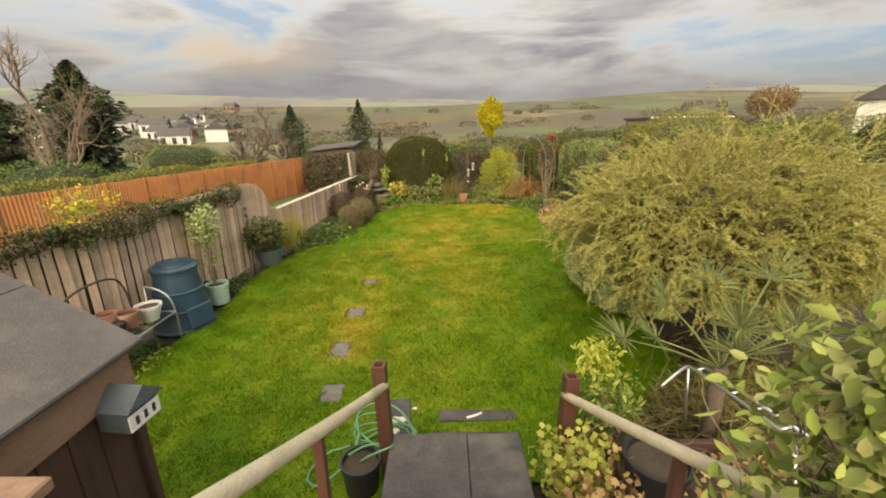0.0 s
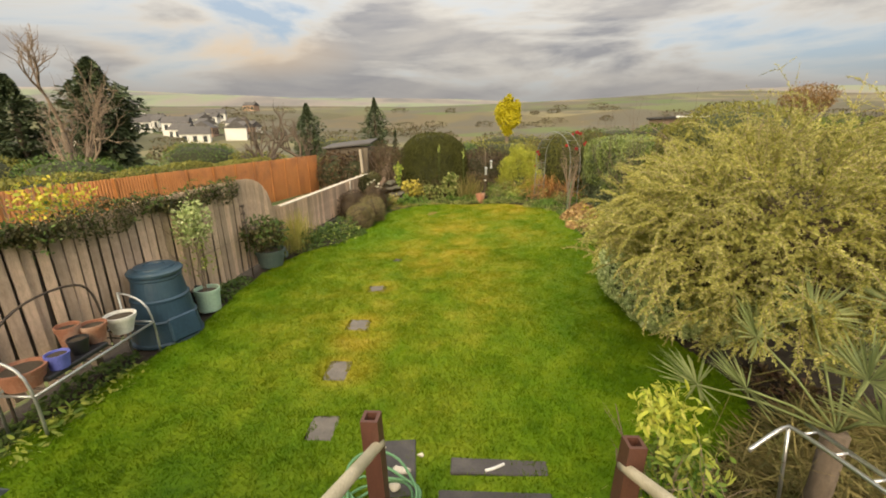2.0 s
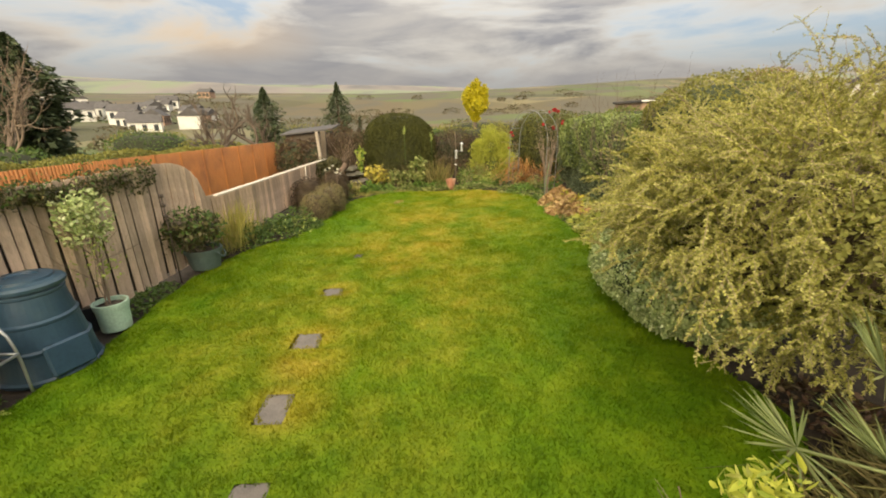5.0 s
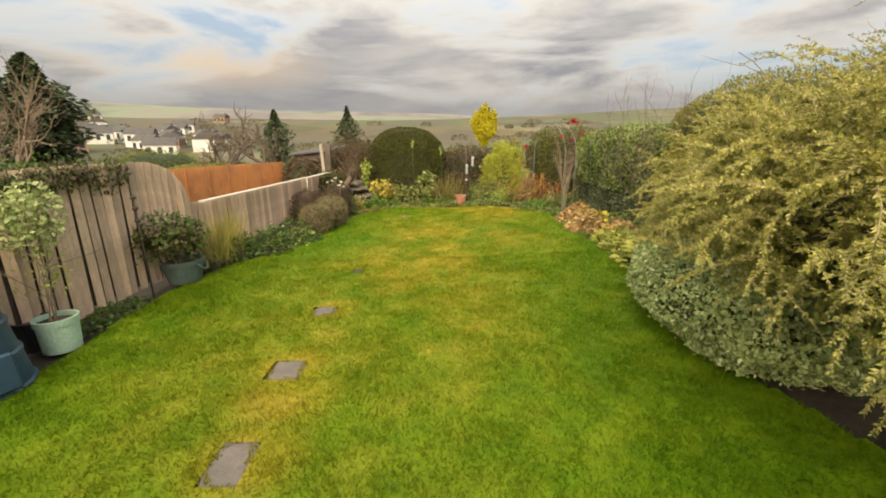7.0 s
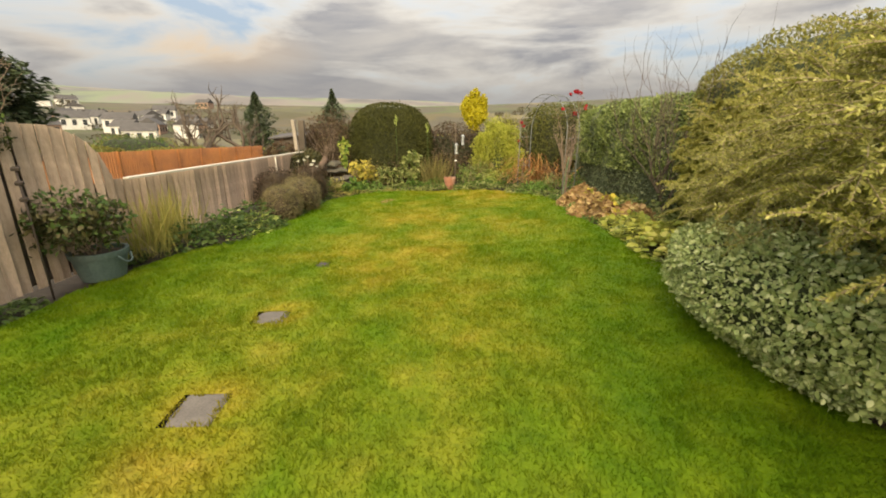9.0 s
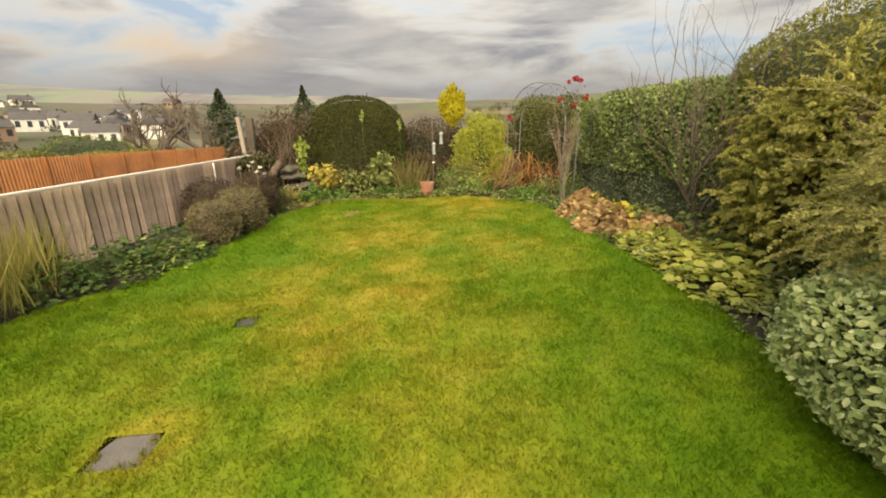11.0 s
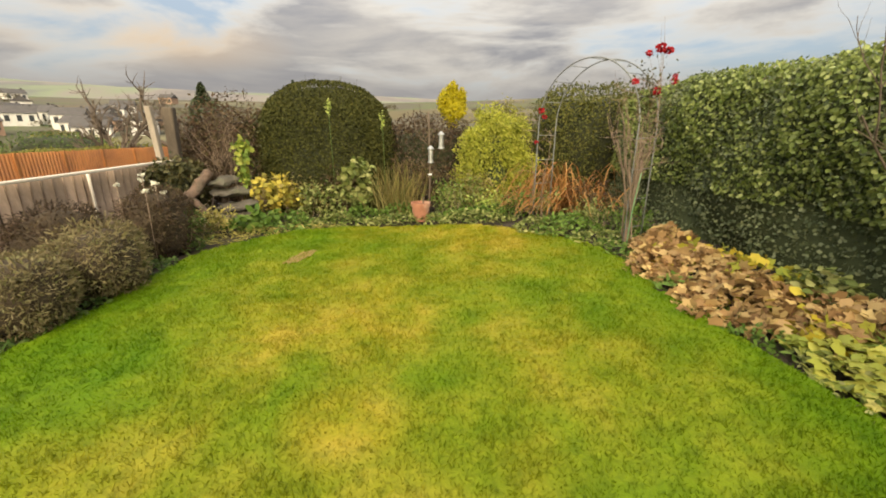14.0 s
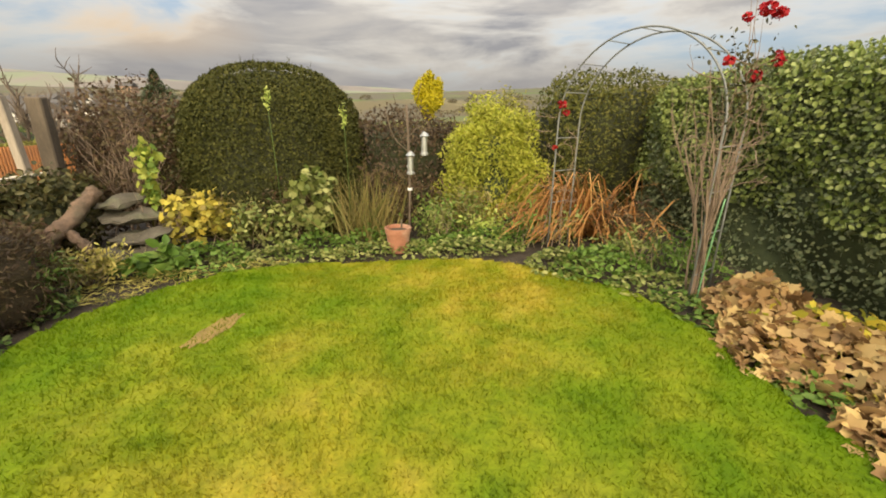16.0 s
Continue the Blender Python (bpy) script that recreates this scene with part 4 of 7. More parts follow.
stand = empty("plant_stand", (-3.8, 4.4, 0.2), "old bent tubular metal stand holding pots", "plant stand")
fx0 = -3.88
tube("hoop", [(fx0, 3.72, 0.05), (fx0, 3.72, 0.85), (fx0, 4.0, 1.04), (fx0, 4.45, 1.06), (fx0, 4.72, 0.95), (fx0, 4.78, 0.40)], 0.012, M_RUST, stand, 8, "rusted bent hoop", 2)
tube("front_rail", [(-3.50, 3.62, 0.40), (-3.50, 4.98, 0.40)], 0.013, M_METAL, stand)
tube("back_rail", [(-3.85, 3.62, 0.40), (-3.85, 4.98, 0.40)], 0.013, M_METAL, stand)
for yy in (3.62, 4.98):
    tube("side_bar", [(-3.50, yy, 0.40), (-3.85, yy, 0.40)], 0.012, M_METAL, stand)
    tube("leg", [(-3.50, yy, 0.02), (-3.50, yy, 0.40), (-3.55, yy, 0.62), (-3.70, yy, 0.72), (-3.85, yy, 0.75)], 0.012, M_METAL, stand, 8, "", 1)
    tube("leg", [(-3.85, yy, 0.02), (-3.85, yy, 0.76)], 0.012, M_METAL, stand)
for k in range(9):
    tube("slat", [(-3.50, 3.72 + k * 0.145, 0.405), (-3.85, 3.72 + k * 0.145, 0.405)], 0.006, M_RUST, stand, 6)
part("tray", box_bm((0.30, 0.62, 0.05), Matrix.Translation((-3.68, 4.10, 0.445)), 0.01), M_BLACK, stand, "black plastic tray")


def pot(name, at, r_top, r_low, h, mat, label, category="plant pot", rim=0.02, soil=True, segments=28):
    ob = empty(name, at, label, category, "pots in the garden")
    part("body", lathe_bm([(0, 0), (r_low, 0), (r_low * 1.02, 0.01), (r_top * 0.94, h * 0.80), (r_top, h * 0.81), (r_top * 1.02, h), (r_top * 0.90, h), (r_top * 0.86, h * 0.82), (0, h * 0.80)], at, segments), mat, ob, smooth=False)
    part("soil", lathe_bm([(r_top * 0.85, h * 0.86), (0, h * 0.90)], at, 16), M_SOIL, ob, "dark soil")
    return ob


pot("terracotta_pot", (-3.66, 4.42, 0.472), 0.115, 0.08, 0.19, M_TERRA, "old terracotta pot on the metal stand")
pot("terracotta_pot", (-3.78, 4.28, 0.472), 0.10, 0.07, 0.24, M_TERRA, "old terracotta pot on the metal stand")
pot("white_pot", (-3.64, 4.72, 0.415), 0.145, 0.09, 0.20, M_WHITEPOT, "white glazed bowl pot on the metal stand")
pot("black_pot", (-3.62, 4.20, 0.472), 0.085, 0.065, 0.15, M_BLACK, "small black plastic plant pot")
pot("terracotta_pot", (-3.72, 3.76, 0.415), 0.17, 0.13, 0.17, M_TERRA, "wide terracotta bowl full of dead stems")
pot("blue_pot", (-3.58, 3.95, 0.472), 0.09, 0.07, 0.14, M_BLUE, "violet blue plastic pot on the stand")

planter = pot("pale_green_planter", (-3.62, 6.16, 0.0), 0.17, 0.145, 0.33, M_GREENPOT, "pale green planter with a climbing shrub", "planter")
pot("dark_planter", (-3.86, 6.18, 0.0), 0.16, 0.13, 0.30, M_BLACK, "black plastic planter beside the fence", "planter")
climber = empty("climbing_shrub", (-3.66, 6.2, 0.28), "thin variegated climbing shrub leaning on the fence", "shrub")
r = np.random.default_rng(31)
paths = []
for k in range(6):
    grow((-3.64 + r.normal(0, 0.03), 6.18 + r.normal(0, 0.03), 0.28), (-0.1, r.normal(0, 0.08), 1), 0.75, 0.008, 2, r, paths, 0.35, 0.3, (2, 3))
v, f = tubes_np(paths, 4)
npart("stem_growth", v, f, M_TWIG, climber)
clump(climber, "foliage", L_VARIEG, 900, (-3.68, 6.2, 1.30), (0.20, 0.34, 0.34), 0.055, 2, 0.08, 5, 0.3, 0.24, "oval", seed=31)
clump(climber, "foliage", L_FRESH, 150, (-3.66, 6.25, 0.80), (0.2, 0.25, 0.35), 0.045, 2, 0.08, 5, 0.3, 0.2, "oval", seed=32, label="sparse lower leaves")

tub = pot("garden_tub", (-3.55, 8.02, float(ground_z(-3.5, 8))), 0.27, 0.20, 0.32, M_TUB, "weathered grey-green tub with a bushy shrub", "tub")
tube("handle", [(-3.28, 7.93, 0.30), (-3.24, 7.97, 0.22), (-3.24, 8.07, 0.22), (-3.28, 8.11, 0.30)], 0.012, M_TUB, tub, 6, "", 1)
tshrub = empty("tub_shrub", (-3.6, 8.0, 0.3), "bushy dark green shrub with reddish tips in the tub", "shrub")
paths = []
for k in range(9):
    grow((-3.57 + r.normal(0, 0.04), 8.0 + r.normal(0, 0.04), 0.29), (r.normal(0, 0.5), r.normal(0, 0.5), 1), 0.4, 0.008, 2, r, paths, 0.5, 0.2, (2, 3))
v, f = tubes_np(paths, 4)
npart("stem_growth", v, f, M_TWIG, tshrub)
clump(tshrub, "foliage", L_TOPPER, 1500, (-3.62, 7.90, 0.68), (0.42, 0.52, 0.32), 0.062, 2, 0.12, 4, 0.28, 0.25, "oval", seed=33)
clump(tshrub, "tip_growth", L_DEEP, 700, (-3.62, 7.90, 0.72), (0.44, 0.48, 0.33), 0.06, 2, 0.12, 4, 0.4, 0.1, "oval", seed=34, label="lighter leaf tips")

stake = empty("garden_stake", (-3.62, 7.45, 0), "thin dark rusted stake standing by the fence", "stake")
tube("rod", [(-3.62, 7.45, 0.0), (-3.64, 7.46, 1.30)], 0.010, M_RUST, stake, 6)
for z in (1.0, 1.15, 1.28):
    part("fixing", box_bm((0.06, 0.05, 0.035), Matrix.Translation((-3.64, 7.46, z)) @ pose(0, 0, 0, 10, 0, 30), 0.006), M_RUST, stake)

# growth along the top of the tall fence
topper = empty("fence_top_climber", (-3.95, 6, 1.5), "dark evergreen climber spilling over the fence top", "climber")
for k, (y0, y1, seed) in enumerate(((2.6, 4.4, 1), (4.2, 6.0, 2), (5.8, 7.75, 3))):
    yc = (y0 + y1) / 2
    clump(topper, "foliage", L_TOPPER, 4200, (fence_x(yc), yc, 1.60 - 0.02 * k), (0.14, (y1 - y0) / 2 + 0.1, 0.13), 0.036, 4, 0.12, 3, 1.2, 0.16, "oval", droop=0.3, seed=60 + seed)
    clump(topper, "young_growth", L_DEEP, 420, (fence_x(yc), yc, 1.62), (0.16, (y1 - y0) / 2 + 0.1, 0.15), 0.04, 4, 0.14, 3, 1.2, 0.1, "oval", seed=70 + seed)
yel = empty("yellow_shrub", (-4.6, 5.2, 0), "yellow-leaved twiggy shrub over the fence", "shrub")
paths = []
for k in range(9):
    grow((-4.65 + r.normal(0, 0.2), 5.25 + r.normal(0, 0.28), 0.75), (r.normal(0, 0.2), r.normal(0, 0.2), 1), 0.75, 0.010, 2, r, paths, 0.4, 0.3, (2, 4))
v, f = tubes_np(paths, 4)
npart("stem_growth", v, f, M_TWIG, yel)
clump(yel, "foliage", L_YELLOW, 460, (-4.6, 5.25, 1.72), (0.35, 0.50, 0.34), 0.055, 2, 0.1, 4, 1.0, 0.35, "oval", seed=77)

# ---- shed ----
shed = empty("garden_shed", (-2.2, 0.6, 0), "brown timber garden shed with a grey felt roof", "shed")
sy0, sy1 = -1.2, 1.87
for (xa, za), (xb, zb) in (((-1.40, 1.715), (-2.30, 2.255)), ((-2.30, 2.255), (-3.2, 1.715))):
    ang = math.degrees(math.atan2(za - zb, xb - xa))
    L = math.hypot(xb - xa, zb - za)
    part("roof", box_bm((L, sy1 - sy0, 0.035), Matrix.Translation(((xa + xb) / 2, (sy0 + sy1) / 2, (za + zb) / 2)) @ pose(0, 0, 0, 0, ang, 0), 0.008), M_FELT, shed, "grey mineral felt roof")
for k in range(22):
    yc = sy0 + 0.08 + k * 0.134
    if yc < sy1 - 0.08:
        part("board", box_bm((0.02, 0.130, 1.50), Matrix.Translation((-1.50, yc, 0.76)), 0.004), M_SHED, shed)
part("fascia", box_bm((0.022, sy1 - sy0 - 0.04, 0.19), Matrix.Translation((-1.478, (sy0 + sy1) / 2, 1.585)), 0.004), M_FASCIA, shed, "tan timber fascia under the eave")
bm = bmesh.new()
fr = [bm.verts.new(p) for p in ((-1.51, sy1 - 0.06, 0.0), (-3.1, sy1 - 0.06, 0.0), (-3.1, sy1 - 0.06, 1.70), (-2.3, sy1 - 0.06, 2.20), (-1.51, sy1 - 0.06, 1.66))]
bk = [bm.verts.new(v.co + Vector((0, -0.04, 0))) for v in fr]
bm.faces.new(fr)
bm.faces.new(bk[::-1])
for i in range(5):
    bm.faces.new((fr[i], bk[i], bk[(i + 1) % 5], fr[(i + 1) % 5]))
bmesh.ops.recalc_face_normals(bm, faces=bm.faces[:])
part("gable_wall", bm, M_SHED, shed)
part("roof_seam", box_bm((0.02, 1.0, 0.006), Matrix.Translation((-1.86, 1.35, 2.012)) @ pose(0, 0, 0, 0, 31, 0)), M_FELT, shed)
part("corner_post", box_bm((0.05, 0.05, 1.62), Matrix.Translation((-1.50, sy1 - 0.04, 0.81)), 0.005), M_SHED, shed)

bird = empty("bird_house", (-1.36, 1.72, 1.3), "slate blue bird house with a white slotted front", "bird house")
bt = Matrix.Translation((-1.40, 1.70, 1.46)) @ pose(0, 0, 0, 0, 0, -6) @ Matrix.Scale(0.72, 4)
part("box", box_bm((0.20, 0.24, 0.16), bt, 0.006), M_SLATE, bird)
bm = bmesh.new()
a = [bm.verts.new(bt @ Vector(p)) for p in ((-0.11, -0.135, 0.075), (-0.11, 0.135, 0.075), (-0.11, 0.0, 0.19), (0.14, -0.135, 0.075), (0.14, 0.135, 0.075), (0.14, 0.0, 0.19))]
for fc in ((0, 2, 1), (3, 4, 5), (0, 3, 5, 2), (1, 2, 5, 4), (0, 1, 4, 3)):
    bm.faces.new([a[i] for i in fc])
bmesh.ops.recalc_face_normals(bm, faces=bm.faces[:])
part("roof", bm, M_SLATE, bird, "dark pitched roof")
front = part("front", box_bm((0.012, 0.23, 0.11), bt @ Matrix.Translation((0.108, 0, -0.02)), 0.003), M_WHITE, bird, "white front plate")
for k in (-1, 0, 1):
    part("slot", box_bm((0.008, 0.022, 0.055), bt @ Matrix.Translation((0.114, k * 0.062, -0.015))), M_BLACK, front)
cup = empty("timber_cupboard", (-1.25, 0.95, 0), "brown timber cupboard with a pale top", "cupboard")
part("body", box_bm((0.32, 0.52, 1.62), Matrix.Translation((-1.34, 0.86, 0.81)), 0.01), M_SHED, cup)
part("top", box_bm((0.36, 0.56, 0.05), Matrix.Translation((-1.34, 0.86, 1.645)), 0.008), M_FASCIA, cup, "pale worn timber top")

# ---- hose by the steps ----
hose = empty("garden_hose", (-0.5, 2.9, 0), "loose green garden hose coiled by the steps", "hose")
r = np.random.default_rng(9)
pts = []
for k in range(70):
    a = k * 0.42
    rr = 0.19 + 0.05 * math.sin(k * 0.9) + 0.02 * (k // 15)
    pts.append((-0.50 + rr * math.cos(a), 3.02 + rr * 0.9 * math.sin(a), 0.05 + 0.003 * k + 0.03 * math.sin(k * 0.5)))
pts += [(-0.75, 2.75, 0.12), (-0.95, 2.55, 0.06), (-1.1, 2.7, 0.03), (-1.0, 2.95, 0.03), (-0.8, 3.0, 0.05)]
tube("hose", pts, 0.010, M_HOSE, hose, 6, "", 1)
can = pot("dark_bucket", (-0.62, 2.62, 0.0), 0.15, 0.12, 0.28, M_BLACK, "dark plastic bucket by the handrail post", "bucket")
tube("hose_loop", [(-0.62, 2.62, 0.26), (-0.52, 2.58, 0.36), (-0.40, 2.60, 0.40), (-0.36, 2.70, 0.34), (-0.45, 2.78, 0.28), (-0.60, 2.74, 0.30), (-0.70, 2.60, 0.34)], 0.009, M_HOSE, hose, 6, "", 2)
peb = empty("white_pebbles", (-0.42, 3.3, 0), "pale pebbles scattered on the slab", "pebbles")
for k in range(5):
    bm = bmesh.new()
    bmesh.ops.create_icosphere(bm, subdivisions=2, radius=r.uniform(0.02, 0.04), matrix=Matrix.Translation((-0.46 + r.normal(0, 0.07), 3.40 + r.normal(0, 0.12), 0.03)) @ Matrix.Diagonal((1.2, 0.9, 0.6, 1)))
    for vv in bm.verts:
        vv.co += noise.noise_vector(vv.co * 22) * 0.012
    part("pebble", bm, M_CAP, peb)
bone = empty("white_stick", (0.3, 3.41, 0.03), "small bent white stick lying on the slab", "stick")
tube("stick", [(0.22, 3.36, 0.036), (0.30, 3.385, 0.04), (0.37, 3.43, 0.036)], 0.012, M_WHITE, bone, 6, "", 1)

# ---- big feathery shrub ----


def feathery(centre, half, n, seed, name, label, length=(0.38, 0.80), mat=L_FEATHER, mat_in=L_FEATHD, zmin=0.3, lift=0.7, leaf_size=0.019):
    """A shrub of arching shoots, each set with small paired leaves."""
    ob = empty(name, (centre[0], centre[1], float(land(centre[0], centre[1]))), label, "shrub")
    r = np.random.default_rng(seed)
    c, h = np.array(centre), np.array(half)
    core(ob, centre, tuple(h * 0.74), M_SHADEB, 2.4, 0.16, 2.5, float(land(centre[0], centre[1])), seed)
    stems, Cs, As, Ns, Ls = [], [], [], [], []

    def brush(pts, reps, size):
        """Small leaves all round a shoot."""
        seg = np.diff(pts, axis=0)
        dirs = unit(seg)
        m = len(dirs)
        flat = unit(np.cross(dirs, np.array([0, 0, 1.0]) + r.normal(size=3) * 0.4))
        up2 = np.cross(dirs, flat)
        t = r.random((reps, m, 1))
        ring = r.uniform(0, 6.28, (reps, m, 1))
        side = flat * np.cos(ring) + up2 * np.sin(ring) * 0.75
        Cs.append((pts[:-1] + seg * t).reshape(-1, 3))
        As.append(unit(dirs * 0.80 + side + r.normal(size=(reps, m, 3)) * 0.2).reshape(-1, 3))
        Ns.append(unit(np.cross(side, dirs) + r.normal(size=(reps, m, 3)) * 0.4).reshape(-1, 3))
        Ls.append((size * r.uniform(0.7, 1.3, (reps, m)) * np.linspace(1.1, 0.7, m)).reshape(-1))

    def shoot(start, dirn, L, m, sag):
        p, pts = start.copy(), [start.copy()]
        for s in range(m):
            dirn = dirn + np.array([0, 0, -sag * (s / m + 0.25)]) + r.normal(size=3) * 0.09
            dirn = dirn / np.linalg.norm(dirn)
            p = p + dirn * L / m
            pts.append(p.copy())
        return np.array(pts)

    for k in range(n):
        d = r.normal(size=3)
        d[2] = d[2] * 0.8 + 0.3
        d /= np.linalg.norm(d)
        start = c + d * h * r.uniform(0.62, 0.98) + r.normal(size=3) * 0.05
        if start[2] < zmin + (-0.12 if start[1] < 4.05 else 0.22):
            continue
        up = lift * r.uniform(0.0, 0.9) * (0.35 if d[2] > 0.6 else 1.0)
        dirn = unit(d * np.array([1, 1, 0.35]) + np.array([0, 0, up]) + r.normal(size=3) * 0.5)
        L = r.uniform(*length)
        if d[2] > 0.45 and r.random() < (0.14 if start[0] > 2.2 else 0.03):
            L, dirn = L * 1.6, unit(dirn + np.array([-0.2, 0.1, 1.0]))
        pts = shoot(start, dirn, L, 10, 0.15)
        stems.append((pts[::2], np.linspace(0.0038, 0.0015, len(pts[::2]))))
        brush(pts, 18, leaf_size)
        flat = unit(np.cross(pts[-1] - pts[0], np.array([0, 0, 1.0]) + r.normal(size=3) * 0.3))
        for q in range(r.integers(3, 6)):
            i = r.integers(2, 9)
            along = unit(pts[i + 1] - pts[i])
            twig = shoot(pts[i], unit(along + flat * (0.8 if q % 2 else -0.8) + r.normal(size=3) * 0.2), L * r.uniform(0.20, 0.42), 4, 0.12)
            stems.append((twig[::2], np.linspace(0.0022, 0.0012, len(twig[::2]))))
            brush(twig, 13, leaf_size * 0.85)
    v, f = tubes_np(stems, 3)
    npart("stem_growth", v, f, M_CANE, ob, "pale arching shoots")
    Cs, As, Ns, Ls = (np.concatenate(a) for a in (Cs, As, Ns, Ls))
    v, f = leaves_np(Cs, As, Ns, Ls, Ls * 0.34)
    npart("foliage", v, f, mat, ob)
    clump(ob, "inner_foliage", mat_in, int(n * 12), centre, tuple(h * 0.84), leaf_size * 1.5, 2.2, 0.16, 2.5, zmin, 0.22, seed=seed + 3, label="inner leaves coloured darker for shade")
    return ob


feathery((2.85, 4.45, 1.48), (1.46, 1.34, 0.80), 1500, 3, "arching_shrub", "large yellow-green shrub of arching feathery shoots", (0.26, 0.54), zmin=1.05, leaf_size=0.025)
feathery((4.0, 5.4, 1.55), (1.2, 1.6, 1.05), 560, 5, "arching_shrub", "tall yellow-green shrub behind the arching one", (0.35, 0.7), L_FEATHER, L_FEATHD, zmin=1.1, leaf_size=0.025)

feathery((2.98, 6.35, 1.12), (0.66, 0.62, 0.46), 380, 7, "arching_shrub", "yellow-green arching shrub spilling over the clipped bush", (0.35, 0.65), L_FEATHER, L_FEATHD, zmin=0.62, leaf_size=0.025)

feathery((3.45, 6.30, 1.42), (0.88, 1.05, 0.80), 620, 9, "arching_shrub", "olive-green arching shrub sloping down behind the clipped bush", (0.26, 0.52), L_FEATHM, L_FEATHD, zmin=0.9, leaf_size=0.026)

# long bare shoots standing out of the big shrub
whip = empty("bare_shoots", (2.9, 5.3, 1.8), "long dark bare shoots standing above the shrub", "shoots")
r = np.random.default_rng(14)
paths = []
for k in range(5):
    grow((2.6 + r.normal(0, 0.35), 5.2 + r.normal(0, 0.5), 1.9), (r.normal(-0.25, 0.45), r.normal(0, 0.3), 1.0), r.uniform(0.6, 1.0), 0.005, 1, r, paths, 0.45, 0.0, (1, 2), 7, 0.6, 0.18)
v, f = tubes_np(paths, 4)
npart("stem_growth", v, f, M_TWIG, whip)

euo = empty("variegated_bush", (2.85, 5.9, 0.1), "rounded clipped bush of small grey-green variegated leaves", "bush")
for k, (c, h) in enumerate((((2.86, 6.02, 0.58), (0.90, 1.18, 0.52)), ((3.12, 5.40, 0.60), (0.72, 0.55, 0.46)))):
    core(euo, c, h, M_SHADEL, 2.3, 0.05, 3, 0.05, 8 + k)
    clump(euo, "foliage", L_VARIEG, 42000 - 20000 * k, c, h, 0.040, 2.3, 0.055, 8, 0.07, 0.10, "oval", 0.62, spread=0.7, seed=90 + k, front=(1, 0, 0, 3.1))

# ---- planting by the steps ----
fan = empty("fan_palm", (2.1, 2.85, 0.05), "small palm with grey-green fan leaves and dry straps", "palm")
r = np.random.default_rng(17)
crown_at = np.array([2.12, 2.86, 0.88])
tube("trunk", [(2.16, 2.92, 0.0), (2.15, 2.88, 0.45), tuple(crown_at)], 0.06, M_BARK, fan)
for k, reach in enumerate(((-0.62, 0.28, 0.10), (-0.46, 0.10, 0.20), (0.10, 0.02, 0.32), (0.46, 0.28, 0.62), (0.36, -0.15, 0.44), (-0.28, 0.34, 0.40), (0.10, 0.44, 0.50), (0.55, 0.05, 0.20), (-0.12, -0.30, 0.30), (0.30, 0.36, 0.22))):
    hub = crown_at + np.array(reach)
    d = unit(np.array(reach) + np.array([0, 0, 0.12]))
    side = unit(np.cross(d, np.array([0, 0, 1.0])))
    nrm = np.cross(side, d)
    n = 52
    w = np.linspace(-1.9, 1.9, n)
    A = np.cos(w)[:, None] * d + np.sin(w)[:, None] * side + nrm * r.uniform(0.0, 0.35, (n, 1)) + r.normal(size=(n, 3)) * 0.06
    v, f = leaves_np(np.repeat(hub[None], n, 0), A, np.repeat(nrm[None], n, 0) + r.normal(size=(n, 3)) * 0.3, r.uniform(0.22, 0.34, n), 0.0115, "oval")
    fl = npart("fan_leaf", v, f, L_FAN, fan)
    tube("stalk", [crown_at, crown_at + np.array(reach) * 0.5 + np.array([0, 0, 0.03]), hub], 0.007, L_FAN, fl, 5)
k = 170
C = np.array([2.45, 3.1, 0.60]) + r.normal(size=(k, 3)) * np.array([0.42, 0.30, 0.18])
v, f = leaves_np(C, unit(r.normal(size=(k, 3)) * np.array([0.5, 0.5, 0.3]) + np.array([0, 0, -0.9])), r.normal(size=(k, 3)), r.uniform(0.25, 0.5, k), 0.008, "oval")
npart("dry_foliage", v, f, L_DRYTAN, fan, "hanging straw-coloured straps")

lime = empty("lime_shrub", (1.2, 2.85, 0.05), "lime-yellow leafy shrub beside the handrail post", "shrub")
paths = []
for k in range(10):
    grow((1.25 + r.normal(0, 0.05), 2.85 + r.normal(0, 0.05), 0.05), (r.normal(0, 0.3), r.normal(0, 0.25), 1), 0.55, 0.009, 2, r, paths, 0.4, 0.25, (2, 3))
v, f = tubes_np(paths, 4)
npart("stem_growth", v, f, M_TWIG, lime)
for k, (c, h, n, mt) in enumerate((((1.17, 2.88, 0.98), (0.17, 0.16, 0.16), 420, L_LIMEB), ((1.27, 2.80, 0.70), (0.20, 0.20, 0.22), 480, L_LIME), ((1.28, 2.82, 0.45), (0.24, 0.24, 0.30), 500, L_GREEN))):
    clump(lime, "foliage", mt, n, c, h, 0.058, 2, 0.06, 5, 0.1, 0.18, "oval", 0.36, seed=120 + k)
ylw = empty("yellowing_creeper", (0.95, 2.42, 0.1), "yellow and brown creeper round the post foot", "creeper")
clump(ylw, "foliage", L_PALEPER, 650, (0.95, 2.45, 0.38), (0.30, 0.26, 0.30), 0.055, 2, 0.08, 4, 0.03, 0.3, "lobed", 0.8, seed=131)
clump(ylw, "dead_foliage", L_BROWN, 400, (1.05, 2.30, 0.35), (0.36, 0.40, 0.30), 0.055, 2, 0.08, 4, 0.03, 0.3, "lobed", 0.8, seed=132, label="dead brown leaves")
big = empty("leafy_shrub", (1.3, 0.9, 0.3), "pale green broad-leaved shrub crowding the steps", "shrub")
paths = []
